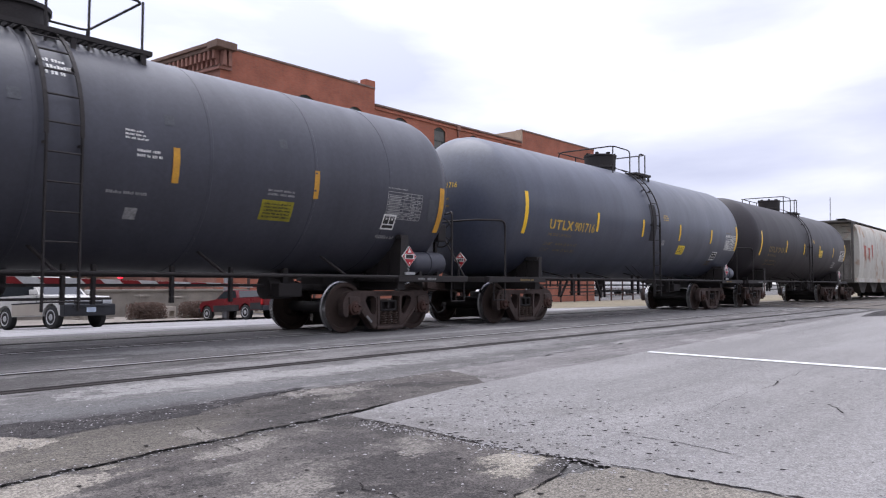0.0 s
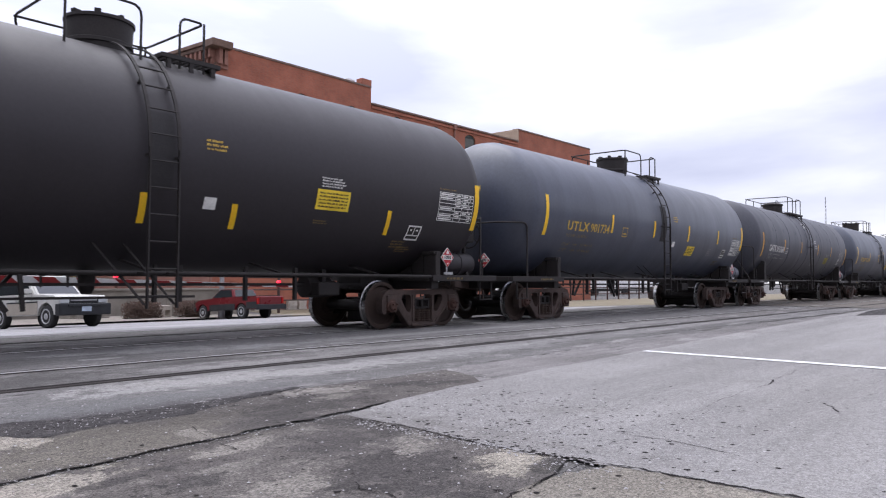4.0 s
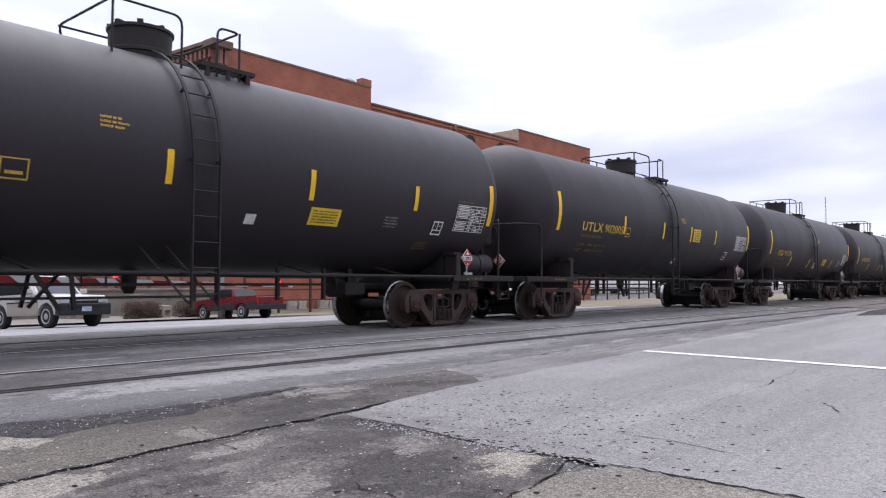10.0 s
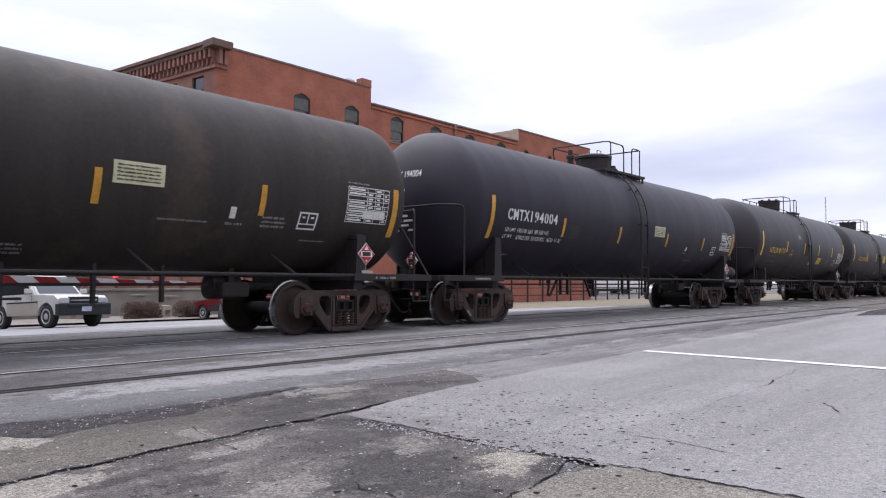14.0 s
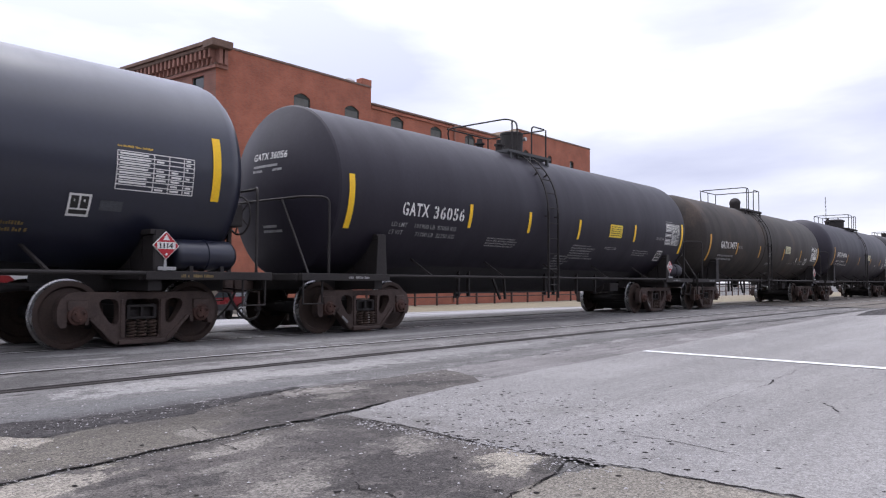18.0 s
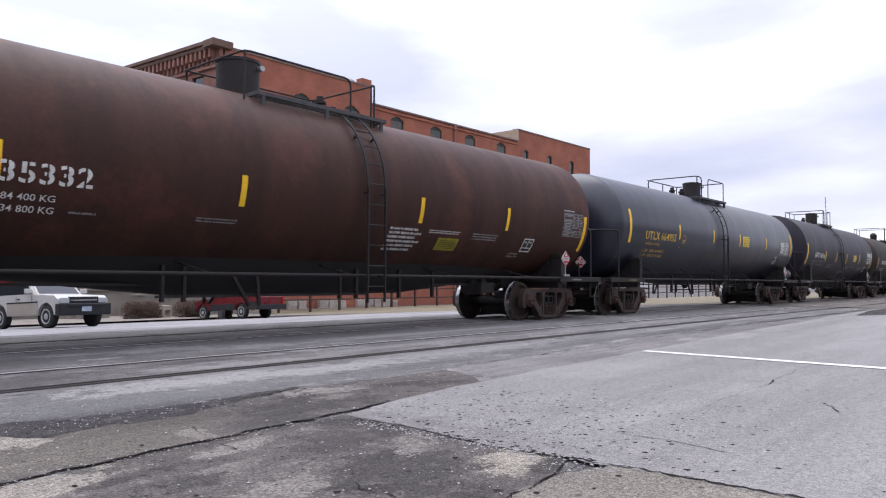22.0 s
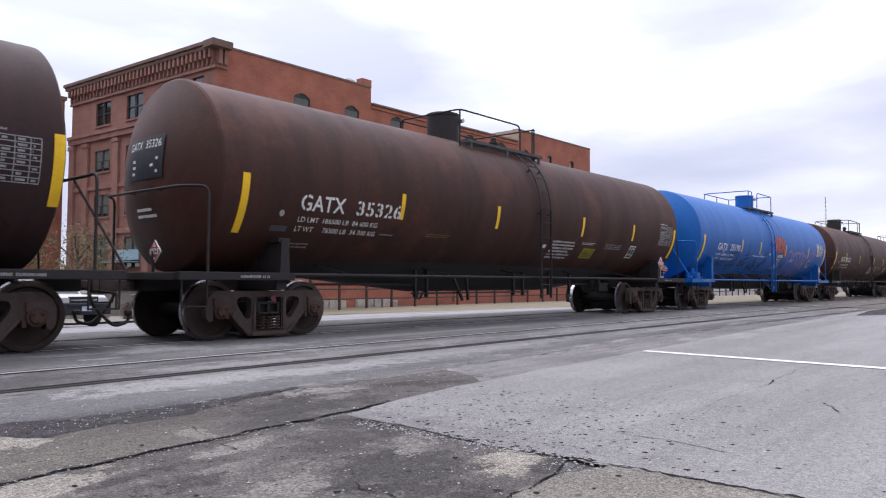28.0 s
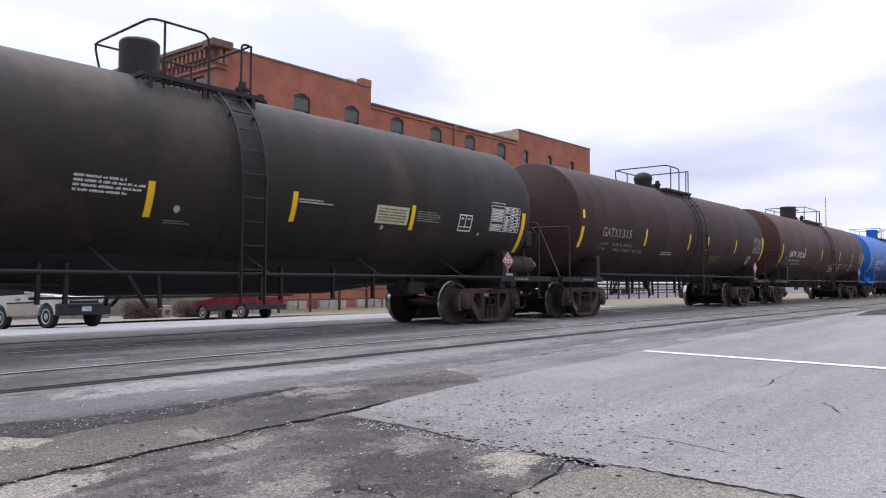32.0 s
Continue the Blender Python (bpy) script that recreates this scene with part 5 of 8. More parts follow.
    # markings
    for s in (-1, 1):      # stencilled writing on the end platform's edge
        bm = bmesh.new()
        rnd = random.Random(int(abs(c["mid"]) * 10) + s)
        a = s * half + (0.33 if s > 0 else -0.83)
        x = a
        while x < a + 0.5:
            w = rnd.uniform(0.012, 0.024)
            if rnd.random() > 0.16:
                box(bm, x, x + w, -1.514, -1.509, 0.965, 1.0 + rnd.choice((0.0, 0.006)))
            x += w + 0.009
        tagged(part("sill_lettering", bm, M["dim"] if c.get("ink", "white") == "yellow" else M["grey_ink"], car), "", kind="stuff")
    for x0, x1, z0, z1 in c.get("boxes", ()):      # a small square outline
        for q in ((x0, x1, z1 - 0.018, z1), (x0, x1, z0, z0 + 0.018), (x0, x0 + 0.018, z0, z1), (x1 - 0.018, x1, z0, z1), (x0 + 0.06, x1 - 0.06, z0 + 0.06, z0 + 0.10)):
            on_shell(sh, "outline", *q, M["yellow"] if c.get("ink") == "yellow" else M["white"], car)
    sm = M[c.get("stripe", "stripe")]
    for k, (x, z0, z1) in enumerate(c["stripes"]):
        w = 0.05 if k not in (0, len(c["stripes"]) - 1) else 0.065
        on_shell(sh, "reflector_stripe", x - w, x + w, z0, z1, sm, car, lean=c.get("lean", 0) if 0 < k < len(c["stripes"]) - 1 else 0)
    ink = M[c.get("ink", "white")]
    ink2 = M[c.get("ink2", c.get("ink", "white"))]
    for body, x0, x1, z0, z1, fat in c["big"]:
        on_shell(sh, "lettering", x0, x1, z0, z1, ink, car, "large stencilled reporting mark", body, fat, 0.018 if c.get("bands") else 0.010)
    for body, x0, x1, z0, z1 in c.get("lines", ()):
        on_shell(sh, "lettering", x0, x1, z0, z1, ink2, car, "", body, 0.004)
    for x0, x1, z0, z1, rows, m in c.get("bars", ()):
        bars_on_shell(sh, "lettering", x0, x1, z0, z1, rows, M[m], car, seed=int(abs(x0 * 37)))
    for x0, x1, z0, z1, m in c.get("plates", ()):
        p = on_shell(sh, "notice_plate", x0, x1, z0, z1, M[m], car, "yellow emergency notice plate", off=0.006)
        bars_on_shell(sh, "lettering", x0 + 0.05, x1 - 0.05, z0 + 0.03, z1 - 0.03, 5, M["ink"], p, off=0.012, fill=0.5, ragged=False, seed=5)
    for x0, x1, z0, z1, m in c.get("patches", ()):
        on_shell(sh, "paint_patch", x0, x1, z0, z1, M[m], car, off=0.005)
    for x, z, rr in c.get("dots", ()):      # round pale test spots
        bm = bmesh.new()
        bm.faces.new([bm.verts.new(sh.at(x + rr * math.cos(k * math.pi / 8), z + rr * math.sin(k * math.pi / 8), 0.008)) for k in range(16)])
        part("test_spot", bm, M["patch_pale"], car, "round pale paint spot")
    x0, x1, z0, z1 = c["panel"]
    if c["paint"] == "blue":
        on_shell(sh, "panel_field", x0 - 0.02, x1 + 0.02, z0 - 0.02, z1 + 0.02, M["ink"], car, off=0.006)
    data_panel(sh, car, x0, x1, z0, z1, M[c.get("panel_ink", "grey_ink")])
    bars_on_shell(sh, "lettering", x0, x0 + 0.5, z1 + 0.04, z1 + 0.09, 1, ink2, car, ragged=False)
    if c.get("box"):
        small_box(sh, car, *c["box"], M[c.get("box_ink", "white")])
    # writing on the rear head, set on the dished end
    ex = -shell_half - head * (0.62 if c.get("sharp") else 0.35)
    for body, y0, y1, z0, z1 in c.get("head_text", ()):
        bm = bmesh.new()
        if body == "field":
            polys = [[(y0 + (y1 - y0) * (i + a) / 6, z0 + (z1 - z0) * (j + b) / 6) for a, b in ((0, 0), (1, 0), (1, 1), (0, 1))] for i in range(6) for j in range(6)]
        elif body is None:
            n = max(1, round((z1 - z0) / 0.09))
            boxes = []
            for k in range(n):
                zz = z0 + k * (z1 - z0) / n
                boxes.append(((y0, zz), (y1 - 0.12 * (k % 2), zz), (y1 - 0.12 * (k % 2), zz + 0.045), (y0, zz + 0.045)))
            polys = [[p for p in bx] for bx in boxes]
        else:
            co, faces = glyphs(body, 0.008)
            lo, hi = co[:, :2].min(0), co[:, :2].max(0)
            pts = [(y0 + (p[0] - lo[0]) / (hi[0] - lo[0]) * (y1 - y0), z0 + (p[1] - lo[1]) / (hi[1] - lo[1]) * (z1 - z0)) for p in co]
            polys = [[pts[i] for i in f] for f in faces]
        for poly in polys:
            vs = []
            for u, z in poly:
                y = -u
                rho = min(0.999, math.hypot(y, z - zc) / r)
                if c.get("sharp"):
                    d = 0.028 + (head - 0.028) * (1 - rho * rho) + (0.014 if body == "field" else 0.022)
                else:
                    d = head * math.sqrt(1 - rho * rho) + (0.006 if body == "field" else 0.012)
                vs.append(bm.verts.new((-shell_half - d, y, z)))
            try:
                bm.faces.new(vs)
            except ValueError:
                pass
        if body == "field":
            part("paint_patch", bm, M["patch_dark"], car, "dark fresh paint patch on the tank end")
        else:
            tagged(part("lettering", bm, ink2 if body is None else ink, car), "reporting mark on the tank end" if body else "", kind="stuff")
    TRAIN.append((car, c["mid"]))
    return car


UNION = dict(rear_plac=(1.73, -0.50, 1.42, -90), half=5.72, front=5.82, plac=0.26, post_w=0.06, r=1.65, zc=2.69, len=6.75, head=0.80, paint="black", dome="pan", dome_x=-0.20, plat=(0.28, 1.25), guard=(-1.05, -1.05, 0.0, 0.60, 1.0), rise=0.52, 
             ladder=-0.06, fold=True, number="1093", ink="yellow", ink2="dim", outlet=-0.3, box=(4.75, 5.20, 1.74, 2.0),
             panel=(5.66, 6.60, 2.10, 2.60), panel_ink="white", bars=((4.7, 5.1, 1.55, 1.70, 3, "dim"),),
             rail_z=2.28, post_z=1.50)


def union(mid, number, paint, stripes, plates, mark=(-5.50, -4.45), digits=(-4.38, -3.42), z=2.19, yell=(0.62, 1.02, 2.77), **more):
    """A tank car of the yellow-lettered kind. mark, digits: where the two halves of its number run; z: their foot; yell: the small yellow note."""
    c = dict(UNION)
    a, e = mark[0], digits[1]
    c["label"] = {"black": "black tank car with yellow stripes and a dished manway bonnet", "slate": "faded blue-grey tank car with worn yellow lettering"}[paint]
    c.update(mid=mid, paint=paint, stripes=stripes, plates=plates, big=(("UTLX", *mark, z, z + 0.225, 0.026), (number, *digits, z, z + 0.225, 0.018)),
             lines=(("THE TANK CAR PEOPLE", a + 0.02, a + 1.05, z - 0.16, z - 0.09), ("LD LMT", a, a + 0.36, z - 0.37, z - 0.30), ("LT WT", a, a + 0.30, z - 0.51, z - 0.44), ("LB", a + 0.88, a + 1.0, z - 0.37, z - 0.30), ("LB", a + 0.88, a + 1.0, z - 0.51, z - 0.44), ("KG", a + 1.34, a + 1.48, z - 0.37, z - 0.30), ("KG", a + 1.34, a + 1.48, z - 0.51, z - 0.44)),
             head_text=(("UTLX " + number, -0.45, 0.45, 3.05, 3.18), (None, -0.3, 0.25, 2.62, 2.95)))
    c["bars"] = UNION["bars"] + tuple((x0, x1, zz, zz + 0.075, 1, "dim") for zz in (z - 0.372, z - 0.512) for x0, x1 in ((a + 0.52, a + 0.84), (a + 1.06, a + 1.30))) + ((yell[0], yell[1], yell[2], yell[2] + 0.18, 3, "yellow"),) + tuple(more.pop("extra", ()))
    c.update(more)
    return c


S_STD = ((-6.5, 2.03, 2.97), (-3.28, 2.24, 2.72), (-0.70, 2.24, 2.71), (1.82, 2.23, 2.72), (4.35, 2.25, 2.70), (6.70, 2.10, 2.94))
DECAL_LOW = ((1.90, 2.40, 1.83, 2.10, "decal"),)


def gatx(mid, digits, paint, stripes, **more):
    c = dict(reservoir=False, plac_z=1.49, post_w=0.08, half=6.90, r=1.55, zc=2.57, len=8.05, head=0.42, sharp=True, paint=paint, dome="drum", dome_x=-1.37, plat=(-1.62, 1.32), guard=(-1.83, -1.83, 0.46, 0.98, 1.06), rise=0.53, 
             ladder=0.42, number="1114", ink="white", ink2="white", braces=False, rail_z=2.30, post_z=1.58, mid=mid, stripes=stripes,
             label="rust-brown insulated tank car with white lettering and yellow stripes",
             big=(("GATX", -6.71, -5.75, 2.05, 2.32, 0.022), (digits, -5.52, -4.42, 2.07, 2.35, 0.022)),
             panel=(6.85, 7.75, 2.05, 2.60), panel_ink="grey_ink", box=(5.35, 5.75, 1.62, 1.92),
             bars=((1.0, 1.9, 1.40, 1.85, 5, "white"), (3.7, 4.5, 1.78, 1.92, 3, "white"), (-0.9, 0.0, 1.86, 1.96, 2, "grey_ink"), (-7.1, -6.3, 1.50, 1.58, 1, "grey_ink"), (5.0, 5.5, 1.48, 1.6, 2, "grey_ink")),
             plates=((2.35, 3.05, 1.62, 1.92, "decal_dirty"),), patches=((-7.45, -7.10, 2.62, 2.95, "patch"),),
             head_text=(("field", -0.68, 0.46, 2.50, 3.18), ("GATX  " + digits, -0.60, 0.40, 2.98, 3.11), (None, -0.45, 0.35, 2.58, 2.88), (None, -0.35, 0.25, 1.90, 2.1)), valves=((0.3, -0.2), (1.0, 0.25)), struts=False, drop=0.34)
    c.update(more)
    return c


CARS = [
    union(36.05, "901", "black", S_STD, ((1.90, 2.40, 2.18, 2.50, "decal"),), ink="dim", half=5.7),
    union(20.06, "901716", "slate", S_STD, DECAL_LOW, patches=((0.66, 0.86, 2.05, 2.20, "grey_ink"),)),
    dict(mid=3.70, half=6.12, r=1.62, zc=2.68, len=7.0, head=0.72, paint="grey", dome="low", dome_x=-0.1, plat=(-0.75, 1.42), guard=(-1.0, -0.78, 0.0, 0.55, 1.30), rise=0.62, ladder=-0.05,
         number="-", ink="white", ink2="grey_ink", braces=True, rail_z=2.34, post_z=1.78, truck_mark=True, stripe="stripe_old", struts=True,
         label="dark grey tank car with faint hoop seams and orange stripes", bands=(-5.0, -3.2, -1.35, -0.35, 2.0, 3.9, 5.6),
         stripes=((-6.71, 1.98, 2.93), (-3.87, 2.27, 2.75), (-1.34, 2.27, 2.75), (1.46, 2.27, 2.75), (3.92, 2.27, 2.72), (7.0, 1.89, 2.74)),
         big=(("GATX", -5.93, -5.06, 2.22, 2.48, 0.02), ("95368", -4.98, -3.94, 2.20, 2.46, 0.02)), lines=(("LD LMT", -5.87, -5.42, 2.06, 2.14), ("LT WT", -5.86, -5.48, 1.92, 2.0)), boxes=((-3.67, -3.38, 2.18, 2.42),),
         bars=((-5.15, -4.26, 2.06, 2.14, 1, "grey_ink"), (-5.12, -4.3, 1.92, 2.0, 1, "grey_ink"), (-4.15, -3.46, 1.92, 2.0, 1, "grey_ink"), (-5.85, -5.3, 1.66, 1.70, 1, "grey_ink"), (0.74, 1.06, 2.77, 2.92, 3, "white"), (0.9, 1.3, 2.55, 2.68, 2, "white"), (0.55, 1.35, 2.05, 2.12, 1, "grey_ink"), (3.0, 3.7, 2.24, 2.36, 2, "grey_ink"), (5.5, 6.0, 1.7, 1.8, 1, "grey_ink"), (-0.25, 0.2, 3.45, 3.72, 3, "white")),
         plates=((2.92, 3.52, 1.88, 2.18, "decal_dirty"),), box=(5.52, 5.84, 1.88, 2.15),
         patches=((-6.55, -6.05, 2.40, 2.84, "patch"), (-3.6, -3.38, 2.2, 2.42, "patch"), (0.85, 1.02, 1.75, 1.9, "grey_ink"), (6.65, 6.9, 2.1, 2.5, "patch"), (-5.4, -5.25, 3.05, 3.2, "patch"), (-3.95, -3.8, 3.05, 3.2, "patch"), (-2.2, -2.05, 3.05, 3.2, "patch"), (-0.65, -0.5, 3.05, 3.2, "patch"), (1.3, 1.45, 3.05, 3.2, "patch"), (3.2, 3.35, 3.0, 3.15, "patch")),
         panel=(5.55, 6.45, 2.08, 2.55), head_text=(("GATX 95368", -0.30, 0.45, 3.02, 3.16), (None, -0.3, 0.3, 2.5, 2.8))),
    union(-12.34, "901734", "slate", S_STD, ((1.92, 2.52, 1.80, 2.09, "decal"),), (-5.53, -4.50), (-4.41, -3.43), 2.20, patches=((0.70, 0.90, 2.02, 2.18, "white"),), boxes=((-2.67, -2.38, 2.17, 2.42),), box=(4.97, 5.28, 1.80, 2.08), panel=(5.70, 6.58, 1.92, 2.45), extra=((3.70, 4.04, 1.83, 2.08, 4, "grey_ink"),)),
    union(-28.35, "901700", "black", ((-6.5, 2.03, 2.97), (-3.35, 1.68, 2.08), (-0.22, 1.70, 2.10), (1.2, 1.70, 2.06), (4.40, 1.77, 2.20), (6.83, 1.98, 2.90)), ((2.66, 3.38, 2.10, 2.43, "decal"),), lean=-0.05, extra=((2.74, 3.28, 2.46, 2.64, 4, "white"), (2.70, 3.02, 1.87, 1.94, 2, "dim"), (4.90, 5.31, 1.48, 1.60, 3, "dim")), patches=((0.66, 0.86, 1.95, 2.12, "white"),), box=(4.97, 5.33, 1.71, 1.98), panel=(5.67, 6.71, 2.12, 2.66)),
    union(-44.36, "901724", "black", ((-6.37, 2.11, 3.06), (-3.20, 1.66, 2.07), (-0.22, 1.65, 2.06), (0.78, 1.66, 2.06), (3.78, 1.66, 2.06), (6.88, 2.11, 3.0)), ((2.11, 2.73, 1.80, 2.09, "decal"),), (-5.34, -4.62), (-4.50, -3.45), 2.085, (0.70, 1.12, 2.79), lean=-0.09, patches=((0.93, 1.13, 1.62, 1.76, "white"),), box=(5.08, 5.37, 1.79, 2.05), panel=(5.76, 6.53, 1.90, 2.43), extra=((3.95, 4.30, 1.88, 2.06, 4, "grey_ink"), (2.15, 2.6, 1.68, 1.75, 2, "dim"))),
    union(-60.42, "902005", "black", ((-6.53, 2.17, 3.10), (-3.16, 2.25, 2.73), (-0.63, 2.24, 2.71), (1.43, 2.23, 2.70), (3.55, 2.23, 2.69), (6.82, 2.13, 3.06)), ((1.62, 2.20, 2.24, 2.65, "decal"),), (-5.41, -4.36), (-4.25, -3.23), 2.225, zc=2.71, boxes=((-3.08, -2.80, 2.18, 2.43),), box=(4.69, 4.98, 1.75, 2.02), panel=(5.52, 6.60, 2.10, 2.60), patches=((0.80, 0.98, 1.53, 1.68, "white"), (5.38, 5.70, 1.83, 1.93, "patch"))),
    union(-76.39, "901710", "black", ((-6.45, 2.03, 2.97), (-3.21, 2.24, 2.71), (-0.56, 2.24, 2.71), (1.92, 2.23, 2.72), (4.40, 2.25, 2.70), (6.70, 2.10, 2.94)), ((1.97, 2.62, 1.85, 2.13, "decal"),), (-5.48, -4.43), (-4.38, -3.41), 2.16, (-1.52, -1.11, 2.86), zc=2.71, boxes=((-2.64, -2.32, 2.10, 2.35),), patches=((0.78, 0.97, 1.79, 1.94, "white"),), box=(5.0, 5.28, 1.84, 2.10), panel=(5.62, 6.55, 1.95, 2.46), extra=((3.68, 4.06, 1.90, 2.11, 4, "grey_ink"),)),
    dict(mid=-93.44, half=6.82, post_x=1.16, r=1.605, zc=2.65, len=7.42, head=0.90, paint="navy", dome="low", dome_k=1.16, dome_x=0.0, plat=(-1.1, 1.5), guard=(-0.75, -0.55, 0.25, 0.77, 1.30), rise=0.71, ladder=-0.12, valves=((-1.15, 0.1, 0.5), (0.75, 0.2), (1.1, -0.1)),
         number="-", ink="white", ink2="white", rail_z=2.5, post_z=1.86, truck_mark=True, stripe="stripe_old", struts=True, label="black tank car with bold white lettering and orange stripes",
         stripes=((-7.15, 1.86, 2.77), (-4.23, 2.02, 2.47), (-1.32, 1.99, 2.43), (1.74, 2.02, 2.40), (4.60, 2.0, 2.41), (7.32, 1.89, 2.67)),
         big=(("CMTX", -6.61, -5.78, 2.29, 2.54, 0.026), ("194004", -5.71, -4.58, 2.28, 2.53, 0.026)),
         lines=(("LD LMT", -6.60, -6.20, 2.04, 2.12), ("195100 LBS  88 500 KG", -6.13, -4.86, 2.03, 2.12), ("LT WT", -6.61, -6.27, 1.89, 1.97), ("67900 LBS  30 800 KG   NEW 11-80", -6.10, -4.23, 1.88, 1.97)),
         bars=((3.20, 3.55, 1.86, 1.89, 1, "white"), (-6.50, -5.90, 1.52, 1.57, 1, "grey_ink"), (5.0, 5.3, 1.70, 1.74, 1, "grey_ink"), (3.6, 4.3, 1.62, 1.68, 1, "grey_ink")), plates=((0.80, 1.51, 2.28, 2.58, "decal_pale"),),
         patches=((-4.11, -3.50, 2.0, 2.33, "ink"), (3.31, 3.41, 1.93, 2.05, "white")), box=(5.45, 5.78, 1.87, 2.15), panel=(6.15, 7.15, 2.05, 2.58), panel_ink="white",
         head_text=(("CMTX 194004", -0.45, 0.5, 3.15, 3.30), (None, -0.4, 0.1, 2.85, 3.0), (None, -0.3, 0.3, 2.0, 2.4))),
    dict(mid=-110.50, half=6.21, r=1.5, zc=2.52, len=7.15, head=0.62, sharp=False, paint="tan", dome="bell", dome_k=0.62, dome_x=-0.09, plat=(-1.7, 0.36), guard=(-1.5, -1.26, -1.05, -0.45, 0.25), rise=0.76, ladder=-0.72, ladder_band=True,
         number="-", reservoir=False, panel_ink="white", ink="white", ink2="grey_ink", braces=True, rail_z=2.30, post_z=1.72, stripe="stripe_old", struts=True, label="sooty olive-grey tank car with white lettering and orange stripes",
         stripes=((-6.83, 1.69, 2.59), (-4.16, 1.98, 2.39), (-1.57, 1.92, 2.37), (1.61, 1.91, 2.37), (4.16, 1.93, 2.40), (7.04, 1.74, 2.60)),
         big=(("GATX", -5.86, -5.06, 2.15, 2.40, 0.022), ("3477", -4.97, -4.24, 2.16, 2.41, 0.022)), bars=((-5.9, -4.2, 1.72, 1.96, 2, "grey_ink"), (-4.1, -3.5, 2.2, 2.3, 2, "grey_ink"), (-0.34, 0.08, 1.98, 2.21, 4, "grey_ink"), (-0.38, 0.32, 1.64, 1.77, 2, "grey_ink"), (0.54, 1.03, 1.24, 1.39, 3, "grey_ink"), (2.51, 3.39, 1.76, 1.81, 1, "grey_ink"), (3.58, 3.92, 1.75, 1.82, 1, "grey_ink"), (4.21, 4.73, 1.75, 1.95, 3, "grey_ink"), (5.07, 5.68, 1.58, 1.62, 1, "grey_ink")),
         plates=((1.80, 2.52, 2.20, 2.50, "decal_pale"),), patches=((3.62, 3.72, 1.86, 2.03, "white"), (6.27, 6.80, 2.04, 2.17, "white")), box=(4.90, 5.28, 1.77, 2.05), panel=(5.88, 6.86, 1.96, 2.56), head_text=(("GATX 3477", -0.3, 0.5, 2.7, 2.85),)),
    dict(mid=-126.98, rear_plac=None, post_x=1.23, drop=0.32, taper=4.5, half=6.15, r=1.58, zc=2.56, len=7.2, head=0.44, sharp=True, paint="navy", dome="drum", dome_k=0.78, dome_x=-0.04, plat=(-1.5, 0.32), guard=(-1.49, -1.26, -1.05, -0.43, 0.21), rise=0.62, ladder=-0.70, valves=((-1.25, 0.1), (-0.85, -0.2)),
         number="1114", ink="white", ink2="grey_ink", braces=True, rail_z=2.34, post_z=1.75, truck_mark=True, struts=True, label="black tank car with white lettering and yellow stripes",
         stripes=((-6.97, 1.84, 2.77), (-3.67, 2.03, 2.51), (-1.51, 2.04, 2.51), (0.72, 2.0, 2.48), (3.77, 2.07, 2.53), (7.0, 1.84, 2.74)),
         big=(("GATX", -5.69, -4.96, 2.15, 2.40, 0.026), ("36056", -4.81, -3.88, 2.14, 2.39, 0.026)),
         lines=(("LD LMT", -5.89, -5.48, 1.94, 2.02), ("191900 LB  87050 KG", -5.27, -4.05, 1.94, 2.02), ("LT WT", -5.90, -5.55, 1.80, 1.88), ("71100 LB  32250 KG", -5.20, -4.04, 1.79, 1.87), ("SR 8754", 5.19, 5.70, 2.18, 2.27)),
         bars=((-2.95, -1.80, 1.68, 1.89, 4, "grey_ink"), (0.60, 1.92, 1.51, 1.88, 6, "grey_ink"), (0.02, 0.88, 1.24, 1.60, 6, "grey_ink"), (2.26, 3.05, 1.80, 1.88, 2, "grey_ink"), (3.95, 5.0, 1.68, 1.86, 3, "grey_ink")), plates=((2.30, 3.0, 2.13, 2.47, "decal"),),
         box=(5.48, 5.86, 1.59, 1.88), panel=(5.79, 6.78, 2.08, 2.70), panel_ink="white", head_text=(("GATX 36056", -0.40, 0.54, 3.09, 3.22), (None, -0.38, 0.45, 2.87, 3.04), (None, -0.1, 0.4, 1.78, 1.95))),
    dict(mid=-144.26, front_post=1.59, drop=0.14, half=6.87, r=1.53, zc=2.55, len=7.96, head=0.62, paint="steel", dome="drum", dome_k=0.87, dome_x=0.55, plat=(-1.2, 1.5), guard=(-1.2, -1.15, -0.74, -0.13, 1.40), rise=0.61, ladder=-0.44, fold=True, valves=((-1.0, 0.1), (-0.4, 0.0)),
         number="1114", boxes=((-3.99, -3.73, 2.17, 2.42),), ink="yellow", ink2="yellow", rail_z=2.36, post_w=0.05, post_z=1.6, rear_plac=(1.62, -0.42, 1.48, -90), label="long black tank car with yellow lettering and stripes", struts=True,
         stripes=((-7.59, 2.05, 2.99), (-4.21, 2.27, 2.74), (-1.32, 2.28, 2.75), (1.27, 2.26, 2.73), (4.33, 2.26, 2.73), (7.72, 2.07, 2.99)),
         big=(("UTLX", -6.61, -5.66, 2.19, 2.43, 0.026), ("664955", -5.55, -4.48, 2.19, 2.43, 0.022)),
         lines=(("THE TANK CAR PEOPLE", -6.57, -5.59, 2.03, 2.10), ("LD LMT   186500 LB  84 600 KG", -6.60, -5.10, 1.83, 1.91), ("LT WT    76500 LB  34 700 KG", -6.60, -5.09, 1.69, 1.77)),
